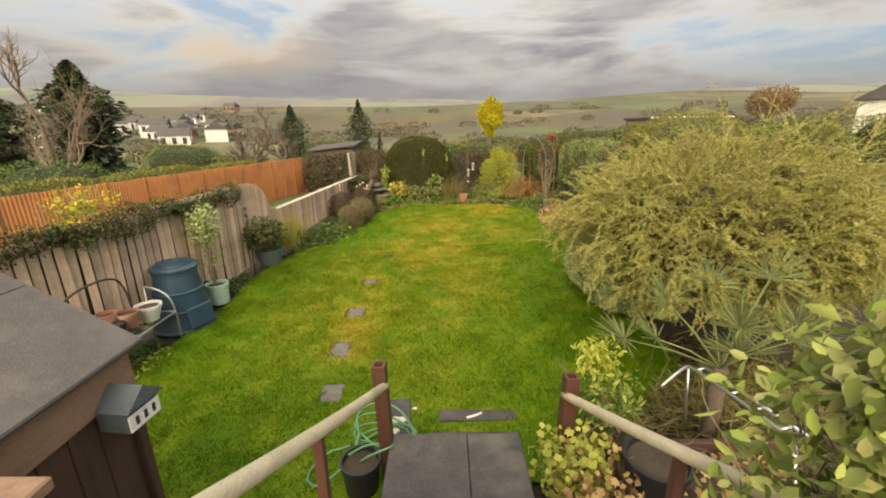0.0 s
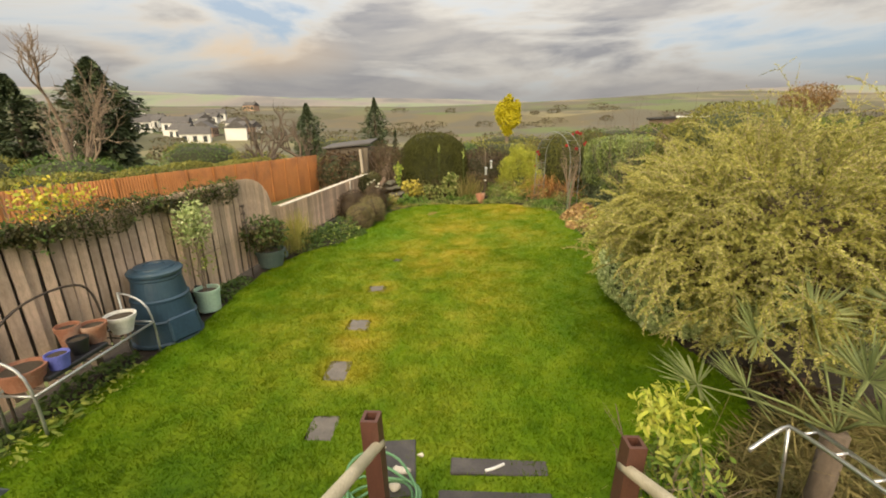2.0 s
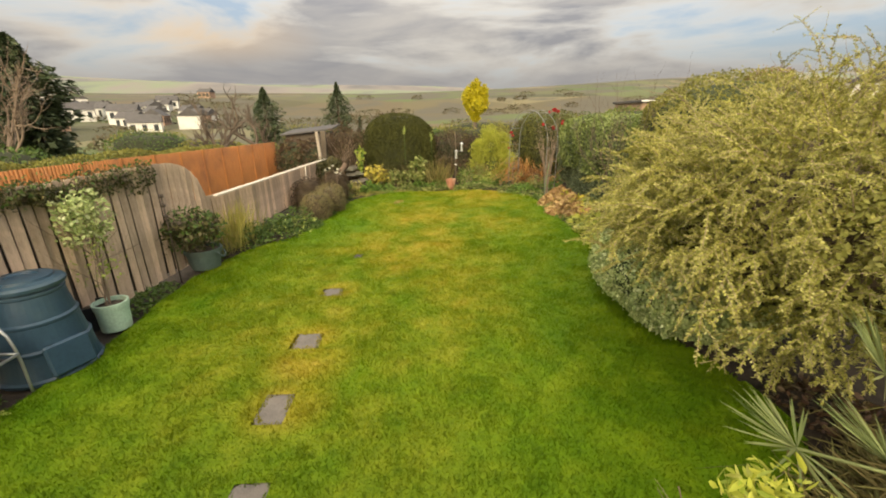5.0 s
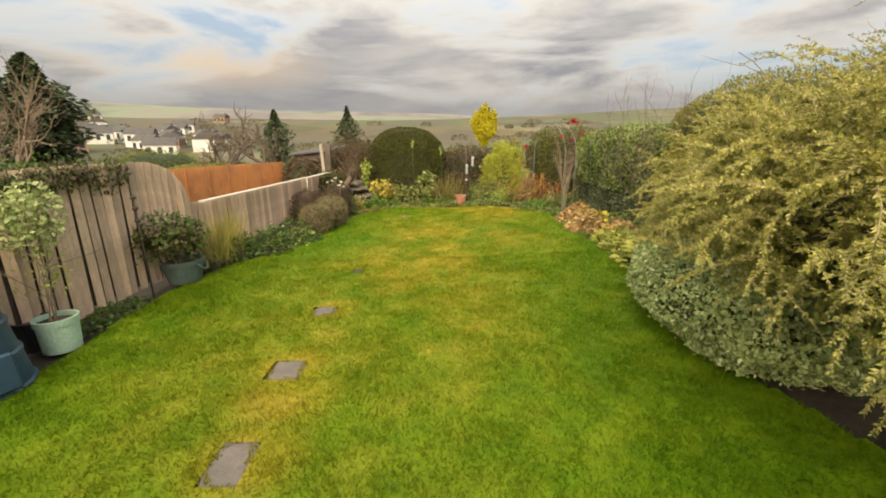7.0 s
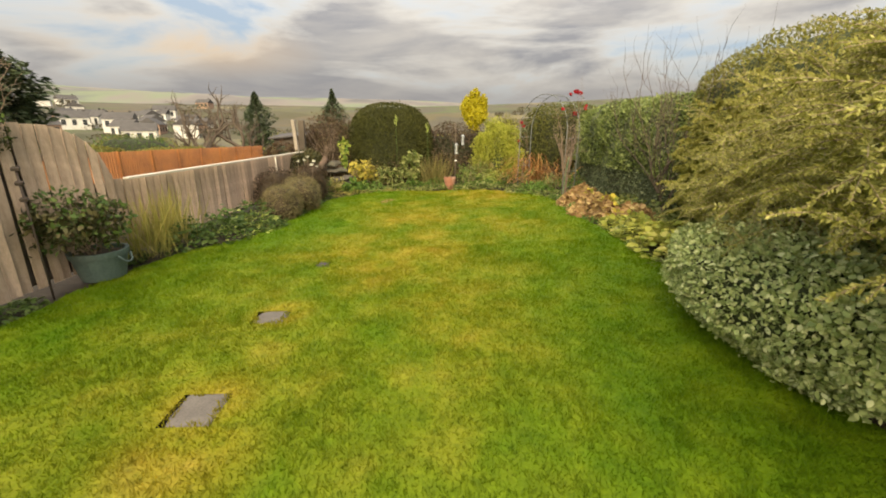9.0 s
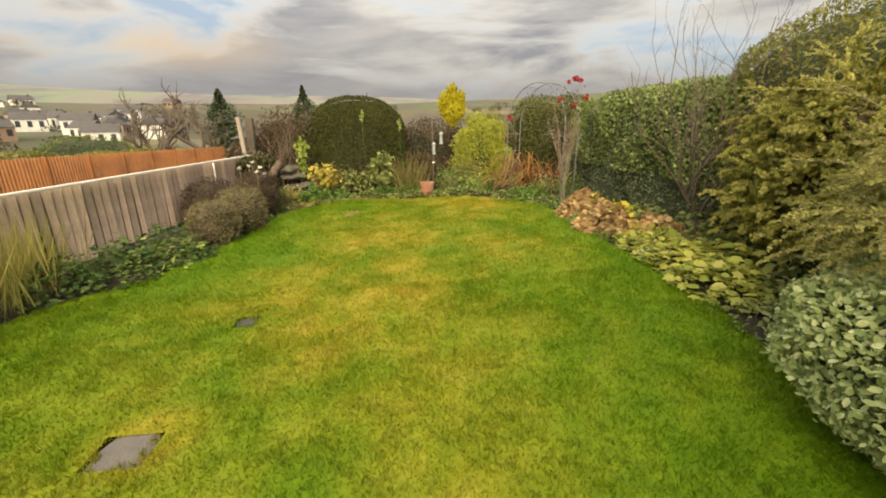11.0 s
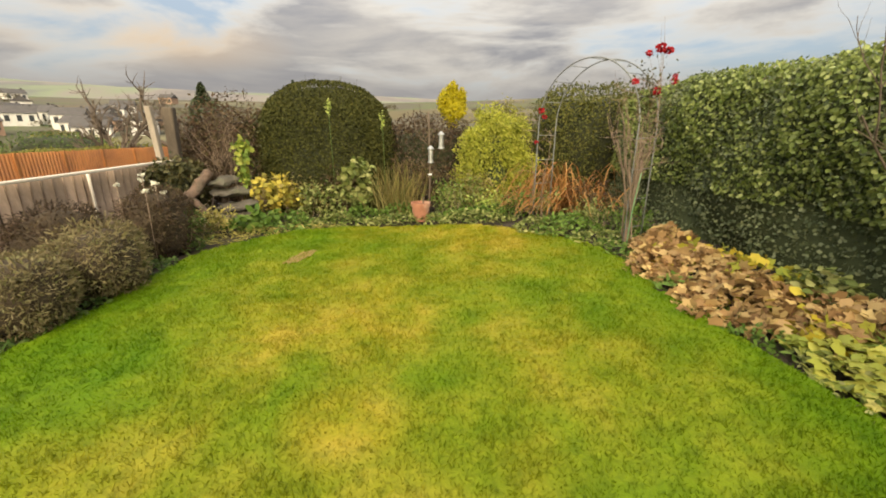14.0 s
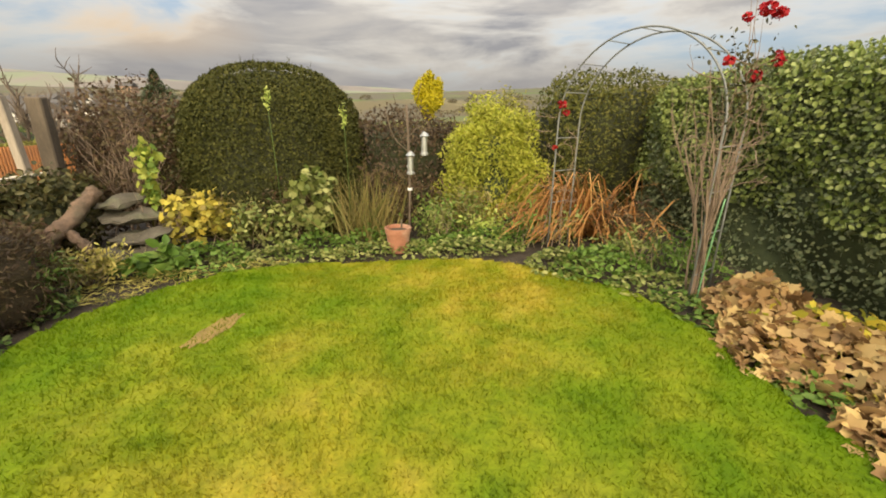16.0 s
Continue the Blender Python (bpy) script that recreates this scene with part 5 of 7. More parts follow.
for k in range(12):
    grow((1.35 + r.normal(0, 0.08), 0.95 + r.normal(0, 0.1), 0.3), (r.normal(0.0, 0.2), r.normal(0.0, 0.2), 1), 1.0, 0.012, 2, r, paths, 0.35, 0.2, (2, 4))
v, f = tubes_np(paths, 4)
npart("stem_growth", v, f, M_TWIG, big)
clump(big, "foliage", L_EDGING, 1700, (1.17, 1.00, 1.75), (0.32, 0.27, 0.55), 0.06, 2, 0.12, 4, 0.3, 0.32, "oval", 0.55, seed=141)
clump(big, "young_foliage", L_FRESH, 620, (1.17, 1.0, 1.80), (0.31, 0.26, 0.56), 0.06, 2, 0.12, 4, 0.3, 0.3, "oval", 0.55, seed=143)
clump(big, "lower_foliage", L_GREEN, 500, (1.35, 1.05, 1.15), (0.32, 0.3, 0.6), 0.06, 2, 0.12, 3, 0.2, 0.3, "oval", 0.55, seed=142)
raised = empty("raised_bed", (1.75, 2.2, 0), "low dark timber raised bed with brown litter", "raised bed")
for (x, y, sx, sy) in ((1.85, 2.62, 1.3, 0.05), (1.22, 1.9, 0.05, 1.4)):
    part("board", box_bm((sx, sy, 0.42), Matrix.Translation((x, y, 0.22)), 0.006), M_SHED, raised)
part("soil", box_bm((1.25, 1.4, 0.30), Matrix.Translation((1.88, 1.92, 0.16)), 0.02), M_SOIL, raised, "dark soil")
clump(raised, "litter", L_BROWN, 900, (1.85, 1.95, 0.34), (0.62, 0.7, 0.07), 0.06, 4, 0.05, 4, 0.30, 0.06, "lobed", 0.8, seed=151, label="dead brown leaf litter")
tubb = pot("dark_green_tub", (1.42, 2.32, 0.335), 0.21, 0.17, 0.24, M_BLACK, "dark oval plastic tub in the raised bed", "tub")
lad = empty("metal_frame", (1.8, 2.5, 0.4), "bent bright aluminium tube frame lying over the bed", "tube frame")
d = np.array((1.81 - 1.86, 2.15 - 2.86, 0.14))
a = np.array((1.94, 2.95, 0.86))
for off in (0.0, 0.075):
    q = a + np.array((off, 0.0, off * 0.2))
    tube("tube", [q + np.array((-0.19, 0.0, -0.20)), q + np.array((-0.03, 0.0, -0.02)), q + d * 0.06, q + d * 1.5], 0.012, M_ALU, lad, 8, "", 2) if off == 0 else tube("tube", [q + d * 0.03, q + d * 1.5], 0.012, M_ALU, lad)
for s in (0.15, 0.42, 0.7, 1.0, 1.3):
    q = a + d * s
    tube("rung", [q, q + np.array((0.075, 0, 0.015))], 0.008, M_ALU, lad, 6)
tube("foot", [a + d * 1.45, a + d * 1.5 + np.array((0.02, -0.1, -0.55))], 0.012, M_ALU, lad)
tube("foot", [a + np.array((0, 0, -0.01)), a + np.array((0.05, -0.02, -0.60))], 0.010, M_ALU, lad)

# ---- right border ----


def bed_leaves(name, label, category, mat, n, spots, size, shape, seed, lift=0.35, ratio=0.9, height=0.16):
    """Low broad-leaved planting over patches of soil."""
    r = np.random.default_rng(seed)
    ob = empty(name, (spots[0][0], spots[0][1], float(ground_z(spots[0][0], spots[0][1]))), label, category)
    for x, y, sx, sy in spots:
        a, q = r.uniform(0, 2 * np.pi, n), np.sqrt(r.random(n))
        px, py = x + sx * q * np.cos(a), y + sy * q * np.sin(a)
        mound = height * (1 - q ** 2) * (0.8 + 0.4 * patchy(px, py, 3.5, seed))
        C = np.stack([px, py, ground_z(px, py) - 0.02 + np.maximum(0.02, mound) * r.uniform(0.5, 1.05, n)], -1)
        A = unit(r.normal(size=(n, 3)) * np.array([1, 1, 0.3]) + np.array([0, 0, 0.1]))
        N = unit(r.normal(size=(n, 3)) * lift + np.array([0, 0, 1.0]))
        L = size * r.uniform(0.55, 1.35, n)
        v, f = leaves_np(C, A, N, L, L * ratio, shape)
        npart("leaf_clump", v, f, mat, ob)
    return ob


bed_leaves("leaf_litter", "drift of dead brown plant leaves in the border", "leaf litter", L_BROWN, 800, [(3.15, 11.3, 0.55, 0.5), (3.1, 10.5, 0.50, 0.5), (3.45, 10.0, 0.45, 0.6), (3.3, 11.8, 0.4, 0.4)], 0.088, "lobed", 201, 1.0, height=0.28)
bed_leaves("yellowing_perennial", "yellow leaves among the dead brown border plants", "perennial", L_YELLOW, 85, [(3.2, 11.4, 0.45, 0.45), (3.3, 10.6, 0.45, 0.55), (3.55, 11.1, 0.4, 0.6), (3.3, 9.9, 0.35, 0.4)], 0.088, "lobed", 202, 0.8, height=0.27)
bed_leaves("low_perennial", "low yellow-green lobed leaves along the border", "perennial", L_PALEPER, 300, [(3.05, 8.3, 0.38, 0.45), (3.1, 9.0, 0.38, 0.5), (3.15, 9.6, 0.36, 0.4), (3.4, 8.8, 0.4, 0.7)], 0.095, "lobed", 203, 0.28, height=0.30)
bed_leaves("ground_cover", "green ground cover edging the border", "ground cover", L_EDGING, 330, [(2.95, 7.7, 0.35, 0.5), (3.5, 7.4, 0.4, 0.6), (3.6, 8.2, 0.35, 0.5), (3.0, 9.4, 0.30, 0.6), (3.1, 8.6, 0.4, 0.6), (2.8, 12.4, 0.4, 0.35)], 0.055, "oval", 204, 0.6, 0.6, height=0.15)
bed_leaves("border_shrublet", "low olive-green leafy growth under the bare tree", "perennial", L_EDGING, 420, [(3.6, 8.9, 0.35, 0.5), (3.6, 8.0, 0.4, 0.5), (3.75, 9.6, 0.3, 0.5), (3.55, 10.3, 0.3, 0.4)], 0.075, "oval", 227, 0.8, 0.6, height=0.42)
bed_leaves("bright_tuft", "bright green strappy tuft in the border", "perennial", L_GREEN, 120, [(3.3, 9.6, 0.18, 0.18), (3.7, 9.0, 0.2, 0.2)], 0.16, "oval", 205, 1.5, 0.12, height=0.2)

ivy = empty("ivy_hedge", (4.9, 11.6, 0.2), "tall hedge covered with glossy ivy", "hedge")
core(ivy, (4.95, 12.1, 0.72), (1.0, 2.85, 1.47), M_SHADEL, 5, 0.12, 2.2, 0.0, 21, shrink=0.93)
clump(ivy, "foliage", L_IVY, 100000, (4.95, 12.1, 0.74), (1.06, 2.9, 1.50), 0.043, 5, 0.14, 2.6, 0.88, 0.13, "oval", 0.8, droop=0.5, seed=21, front=(1, 0, 0, 4.9))
clump(ivy, "low_ivy", L_IVYD, 70000, (4.95, 12.1, 0.72), (1.01, 2.88, 1.46), 0.038, 5, 0.12, 2.2, 0.1, 0.12, "oval", 0.8, droop=0.4, seed=21, front=(1, 0, 0, 4.5), label="dull low ivy on the wall")
clump(ivy, "top_growth", L_LIME, 1400, (4.95, 12.1, 0.76), (0.98, 2.9, 1.52), 0.05, 5, 0.12, 2.2, 2.1, 0.10, "oval", 0.6, seed=23, label="lighter young shoots on top")
tall = empty("domed_hedge", (5.0, 8.8, 0.2), "tall domed olive-green conifer hedge", "hedge")
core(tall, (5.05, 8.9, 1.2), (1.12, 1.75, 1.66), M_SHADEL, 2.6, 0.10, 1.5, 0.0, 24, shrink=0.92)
clump(tall, "foliage", L_OLIVE, 42000, (5.05, 8.9, 1.2), (1.15, 1.8, 1.70), 0.055, 2.6, 0.12, 1.8, 0.1, 0.12, "diamond", 0.35, seed=24)
back = empty("clipped_hedge", (4.2, 15.6, 0.2), "clipped green hedge across the garden end", "hedge")
core(back, (4.3, 15.75, 1.12), (1.45, 0.8, 1.12), M_SHADE, 3.5, 0.12, 1.9, 0.0, 25, shrink=0.86)
clump(back, "foliage", L_CONHEDGE, 30000, (4.3, 15.7, 1.15), (1.48, 0.85, 1.18), 0.055, 3.5, 0.16, 1.9, 0.1, 0.2, "diamond", 0.5, seed=25, front=(0, 1, 0, 15.9))

olive = feathery((3.95, 8.40, 1.15), (0.62, 0.78, 0.92), 900, 12, "olive_shrub", "soft olive-green feathery shrub against the hedge", (0.14, 0.30), L_FEATHM, L_FEATHD, zmin=0.2, leaf_size=0.034)
btree = empty("bare_tree", (3.72, 9.6, 0.2), "small bare tree with upright thin branches", "tree")
r = np.random.default_rng(27)
paths = []
grow((3.72, 9.6, 0.12), (0.02, 0.05, 1), 0.75, 0.035, 0, r, paths)
marks = []
for k in range(15):
    a = r.uniform(0, 6.28)
    marks.append(len(paths))
    grow(paths[0][0][r.integers(2, 7)], (0.55 * math.cos(a), 0.55 * math.sin(a), 1.0), r.uniform(1.0, 1.5), 0.010, 3, r, paths, 0.42, 0.24, (2, 3), 7, 0.62, 0.12)
v, f = tubes_np(paths[:1], 7)
npart("trunk", v, f, M_BARK, btree)
for a, b in zip(marks, marks[1:] + [len(paths)]):
    v, f = tubes_np(paths[a:b], 5)
    npart("limb", v, f, M_BARK, btree)

# ---- rose arch ----
arch = empty("rose_arch", (2.75, 12.9, 0.3), "grey steel garden arch with canes tied to it", "garden arch")
legs = (((2.98, 12.18), (2.32, 13.58)), ((3.28, 12.32), (2.62, 13.72)))
for (xa, ya), (xb, yb) in legs:
    pts = [(xa, ya, float(ground_z(xa, ya)) - 0.05), (xa, ya, 1.0), (xa, ya, 1.62)]
    for k in range(1, 30):
        t = k / 30 * math.pi
        pts.append(((xa + xb) / 2 + (xa - xb) / 2 * math.cos(t), (ya + yb) / 2 + (ya - yb) / 2 * math.cos(t), 1.62 + 0.76 * math.sin(t)))
    pts += [(xb, yb, 1.62), (xb, yb, 1.0), (xb, yb, float(ground_z(xb, yb)) - 0.05)]
    tube("hoop", pts, 0.008, M_ARCH, arch, 7)
for k in range(15):
    if k < 4:
        z = 0.45 + 0.34 * k
        pa, pb = (*legs[0][0], z), (*legs[1][0], z)
    elif k > 10:
        z = 0.45 + 0.34 * (14 - k)
        pa, pb = (*legs[0][1], z), (*legs[1][1], z)
    else:
        t = (k - 3) / 8 * math.pi
        pa, pb = [((xa + xb) / 2 + (xa - xb) / 2 * math.cos(t), (ya + yb) / 2 + (ya - yb) / 2 * math.cos(t), 1.62 + 0.76 * math.sin(t)) for (xa, ya), (xb, yb) in legs]
    tube("crossbar", [pa, pb], 0.005, M_ARCH, arch, 5)
rose = empty("climbing_rose", (3.05, 12.2, 0.3), "leggy climbing rose with red blooms on the arch", "rose")
r = np.random.default_rng(29)
paths = []
for k in range(9):
    grow((3.06 + r.normal(0, 0.05), 12.22 + r.normal(0, 0.06), 0.25), (r.normal(0.03, 0.06), r.normal(0, 0.06), 1), r.uniform(0.9, 1.25), 0.010, 2, r, paths, 0.17, 0.35, (2, 3), 7, 0.62, 0.06)
for k in range(3):
    grow((2.34 + r.normal(0, 0.06), 13.58 + r.normal(0, 0.06), 0.25), (r.normal(0.0, 0.18), r.normal(0, 0.14), 1), r.uniform(0.6, 0.9), 0.006, 2, r, paths, 0.3, 0.3, (1, 2), 7, 0.6, 0.08)
for k in range(34):
    a = r.uniform(0, 6.28)
    grow((3.06 + r.normal(0, 0.09), 12.22 + r.normal(0, 0.10), r.uniform(1.1, 2.0)), (math.cos(a), math.sin(a), r.uniform(0.1, 1.2)), r.uniform(0.16, 0.34), 0.0045, 1, r, paths, 0.5, 0.1, (1, 3), 5, 0.6, 0.2)
for k in range(14):
    a = r.uniform(0, 6.28)
    grow((2.40 + r.normal(0, 0.07), 13.58 + r.normal(0, 0.07), r.uniform(0.5, 1.7)), (math.cos(a), math.sin(a), r.uniform(0.1, 1.0)), r.uniform(0.12, 0.28), 0.004, 1, r, paths, 0.5, 0.1, (1, 2), 5, 0.6, 0.2)
v, f = tubes_np(paths, 5)
npart("cane_growth", v, f, M_TWIG, rose, "bare tan canes")
tube("hose_line", [(2.98, 12.1, 0.25), (2.98, 12.08, 0.7), (3.04, 12.1, 1.1)], 0.006, M_HOSE, rose, 6, "green tie", 1)
clump(rose, "foliage", L_TOPPER, 330, (3.04, 12.2, 1.9), (0.30, 0.25, 0.40), 0.035, 2, 0.1, 4, 1.2, 0.35, "oval", seed=161)
for x, y, z, s in ((3.09, 12.15, 2.37, 0.06), (3.16, 12.12, 2.34, 0.05), (3.0, 12.2, 2.33, 0.04), (3.10, 12.15, 1.96, 0.055), (2.83, 12.1, 2.04, 0.04), (3.32, 12.2, 2.06, 0.045), (2.33, 13.55, 1.80, 0.05), (2.38, 13.55, 1.72, 0.04), (2.28, 13.52, 1.38, 0.03), (3.36, 12.25, 2.12, 0.03)):
    p, nr = block_points(34, (x, y, z), (s * 0.7, s * 0.7, s * 0.55), 2, 0.0, 1, -9, int(z * 1000))
    A = unit(nr + r.normal(size=nr.shape) * 0.5)
    v, f = leaves_np(p - A * s * 0.3, A, nr, s * 0.75, s * 0.65, "oval")
    npart("bloom", v, f, L_RED, rose, "red rose bloom")

straps = empty("dead_straps", (3.1, 14.1, 0.3), "collapsed clump of russet dead strap leaves", "perennial")
k = 620
base = np.array([3.12, 14.12, 0.28]) + r.normal(size=(k, 3)) * np.array([0.22, 0.18, 0.02])
ang = np.where(r.random(k) < 0.72, r.normal(3.0, 0.5, k), r.uniform(0, 6.28, k))
V, F, o = [], [], 0
tv = np.linspace(0, 1, 6)
for b, a, L in zip(base, ang, r.uniform(0.45, 1.15, k)):
    d = np.array([math.cos(a), math.sin(a), 0])
    hgt = r.uniform(0.18, 0.50) if r.random() < 0.85 else r.uniform(0.55, 0.95)
    path = b + d * (tv * L)[:, None] + np.array([0, 0, 1.0]) * (hgt * np.sin(tv * 2.6) * (1 - 0.25 * tv))[:, None]
    side = np.array([-d[1], d[0], 0]) * 0.015 * (1 - tv * 0.8)[:, None]
    V.append(np.stack([path - side, path + side], 1).reshape(-1, 3))
    F += [(o + 2 * s, o + 2 * s + 1, o + 2 * s + 3, o + 2 * s + 2) for s in range(5)]
    o += 12
npart("strap_foliage", np.concatenate(V), F, L_RUSSET, straps)

# ---- far end of the garden ----
dome = empty("clipped_dome", (-0.9, 15.3, 0.2), "large dark green clipped dome bush", "bush")
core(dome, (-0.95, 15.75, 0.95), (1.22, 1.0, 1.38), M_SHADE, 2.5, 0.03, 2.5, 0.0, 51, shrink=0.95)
clump(dome, "foliage", L_DOME, 95000, (-0.95, 15.75, 0.95), (1.25, 1.03, 1.41), 0.038, 2.5, 0.04, 3, 0.1, 0.07, "diamond", 0.6, seed=51, front=(0, 1, 0, 15.9))
paths = []
for k in range(46):
    a, q = r.uniform(0, 6.28), math.sqrt(r.random()) * 0.75
    px, py = -0.95 + 1.15 * q * math.cos(a), 15.6 + 0.8 * q * math.sin(a)
    grow((px, py, 0.95 + 1.36 * (1 - q ** 2.5) ** 0.4), (r.normal(0, 0.12), r.normal(0, 0.12), 1), r.uniform(0.06, 0.16), 0.004, 0, r, paths, steps=3)
v, f = tubes_np(paths, 3)
npart("tip_growth", v, f, L_DOME, dome, "thin shoots standing out of the top")
lowh = empty("low_dark_hedge", (0.7, 15.9, 0.2), "low dark hedge behind the border", "hedge")
core(lowh, (0.75, 16.05, 0.85), (1.2, 0.5, 0.85), M_SHADE, 3, 0.12, 3.5, 0.0, 52, shrink=0.74)
clump(lowh, "foliage", L_PURPLE, 15000, (0.75, 16.0, 0.86), (1.28, 0.6, 0.88), 0.055, 3, 0.20, 4.5, 0.1, 0.30, seed=52)
gold = empty("golden_bush", (1.95, 15.0, 0.2), "golden yellow-green conifer bush", "bush")
core(gold, (1.98, 15.05, 0.95), (0.62, 0.5, 0.80), M_SHADEL, 2.3, 0.1, 3, 0.0, 53, shrink=0.62)
for k, (dx, dy, zc, hx, hz, nn) in enumerate(((0, 0, 0.85, 0.62, 0.62, 7000), (-0.34, -0.15, 1.25, 0.34, 0.42, 3000), (0.30, -0.1, 1.38, 0.36, 0.46, 3200), (-0.05, 0.1, 1.62, 0.30, 0.34, 2200), (0.45, -0.2, 0.85, 0.36, 0.45, 2600), (-0.45, -0.2, 0.65, 0.34, 0.40, 2400))):
    clump(gold, "foliage", L_GOLD, nn, (1.98 + dx, 15.0 + dy, zc), (hx, hx * 0.85, hz), 0.060, 2.0, 0.10, 5, 0.2, 0.28, "diamond", 0.35, seed=530 + k)
bst = empty("brown_topped_shrub", (2.3, 15.6, 0.2), "dull olive shrub with a few red hips", "shrub")
clump(bst, "foliage", L_OLIVE, 2600, (2.35, 15.6, 1.5), (0.42, 0.4, 0.62), 0.045, 2, 0.1, 4, 0.3, 0.3, "oval", seed=54)
paths = []
for k in range(6):
    grow((2.3 + r.normal(0, 0.1), 15.6, 0.1), (r.normal(0, 0.15), r.normal(0, 0.15), 1), 1.0, 0.012, 2, r, paths, 0.35, 0.3)
v, f = tubes_np(paths, 4)
npart("stem_growth", v, f, M_TWIG, bst)
mar = empty("maroon_shrub", (-2.6, 15.2, 0.2), "bare twiggy maroon-brown shrub", "shrub")
paths = []
for k in range(16):
    grow((-2.65 + r.normal(0, 0.2), 15.3 + r.normal(0, 0.2), 0.1), (r.normal(0, 0.28), r.normal(0, 0.25), 1), 0.95, 0.014, 3, r, paths, 0.45, 0.25, (2, 3))
v, f = tubes_np(paths, 4)
npart("branchwork", v, f, M_TWIG, mar)
clump(mar, "foliage", L_PURPLE, 2600, (-3.15, 15.35, 0.85), (0.45, 0.35, 0.85), 0.06, 2, 0.12, 3, 0.1, 0.3, "oval", seed=155)
core(mar, (-2.75, 15.5, 0.95), (0.85, 0.45, 0.95), M_SHADEB, 2, 0.12, 3, 0.0, 155, shrink=0.8)
clump(mar, "foliage", L_MAROON, 7000, (-2.55, 15.4, 1.12), (0.82, 0.60, 0.98), 0.050, 2, 0.16, 3, 0.2, 0.35, "oval", seed=55)
eve = empty("dark_evergreen", (-1.95, 15.3, 0.1), "dark shaded evergreen between the dome and the twiggy shrub", "shrub")
core(eve, (-1.95, 15.5, 0.85), (0.42, 0.4, 0.95), M_SHADE, 2.2, 0.08, 3, 0.0, 156, shrink=0.8)
clump(eve, "foliage", L_TOPPER, 5200, (-1.95, 15.45, 0.88), (0.46, 0.45, 1.0), 0.055, 2.2, 0.12, 3.5, 0.1, 0.2, "oval", seed=157)
drk = empty("dark_evergreen", (-2.95, 14.2, 0.1), "low dark green evergreen shrub by the fence end", "shrub")
clump(drk, "foliage", L_TOPPER, 3200, (-2.98, 14.2, 0.66), (0.46, 0.50, 0.52), 0.065, 2, 0.1, 4, 0.1, 0.25, "oval", seed=56)
core(drk, (-2.95, 14.1, 0.55), (0.34, 0.4, 0.4), M_SHADE, 2, 0.04, 3, 0.0, 56, shrink=0.8)

fire = empty("yellow_leaved_shrub", (-1.85, 14.3, 0.2), "yellow-leaved shrub in front of the dome bush", "shrub")
clump(fire, "foliage", L_YELLOWB, 430, (-1.62, 14.35, 0.55), (0.46, 0.3, 0.34), 0.080, 2, 0.1, 4, 0.12, 0.3, "lobed", 0.8, seed=57)
clump(fire, "upper_foliage", L_LIME, 200, (-2.05, 14.4, 1.05), (0.13, 0.13, 0.45), 0.075, 2, 0.06, 4, 0.3, 0.15, "lobed", 0.8, seed=58)
paths = []
for k in range(10):
    grow((-1.85 + r.normal(0, 0.12), 14.35 + r.normal(0, 0.1), 0.12), (r.normal(-0.05, 0.3), r.normal(0, 0.2), 1), 0.5, 0.007, 1, r, paths, 0.4, 0.3)
v, f = tubes_np(paths, 4)
npart("stem_growth", v, f, M_TWIG, fire)
vine = empty("pale_climber", (-0.3, 14.4, 0.2), "green and cream leaved climber", "climber")
clump(vine, "foliage", L_EDGING, 420, (-0.35, 14.4, 0.68), (0.30, 0.2, 0.48), 0.085, 2, 0.08, 4, 0.15, 0.25, "lobed", 0.8, seed=59)
clump(vine, "lower_foliage", L_EDGING, 520, (-0.9, 14.3, 0.45), (0.45, 0.25, 0.34), 0.065, 2, 0.08, 4, 0.12, 0.25, "oval", 0.6, seed=60)
grs = empty("strappy_clump", (0.2, 14.45, 0.2), "upright olive and brown strappy clump", "perennial")
k = 330
C = np.array([0.28, 14.50, 0.18]) + r.normal(size=(k, 3)) * np.array([0.20, 0.14, 0.02])
v, f = leaves_np(C, unit(r.normal(size=(k, 3)) * np.array([0.42, 0.35, 0.1]) + np.array([0, 0, 1])), r.normal(size=(k, 3)), r.uniform(0.4, 1.0, k), 0.014, "oval")
npart("strap_foliage", v, f, L_BROWNSTRAP, grs)
mix = empty("mixed_shrub", (1.2, 14.4, 0.2), "mixed dull green and brown low shrub", "shrub")
clump(mix, "foliage", L_GREEN, 700, (1.35, 14.4, 0.48), (0.55, 0.3, 0.32), 0.05, 2, 0.1, 4, 0.15, 0.25, "oval", seed=61)
clump(mix, "brown_foliage", L_MAROON, 800, (0.95, 14.6, 0.62), (0.5, 0.3, 0.45), 0.045, 2, 0.1, 4, 0.15, 0.3, "oval", seed=62)
clump(mix, "pale_foliage", L_FRESH, 300, (1.75, 14.1, 0.42), (0.35, 0.25, 0.26), 0.05, 2, 0.1, 4, 0.15, 0.25, "oval", seed=63)
bed_leaves("ground_cover", "green and cream ground cover edging the lawn end", "ground cover", L_EDGING, 620, [(-0.7, 13.95, 0.8, 0.22), (0.5, 13.95, 0.7, 0.2), (1.5, 13.75, 0.6, 0.25), (2.3, 13.1, 0.4, 0.35)], 0.055, "oval", 206, 0.7, 0.6, height=0.20)
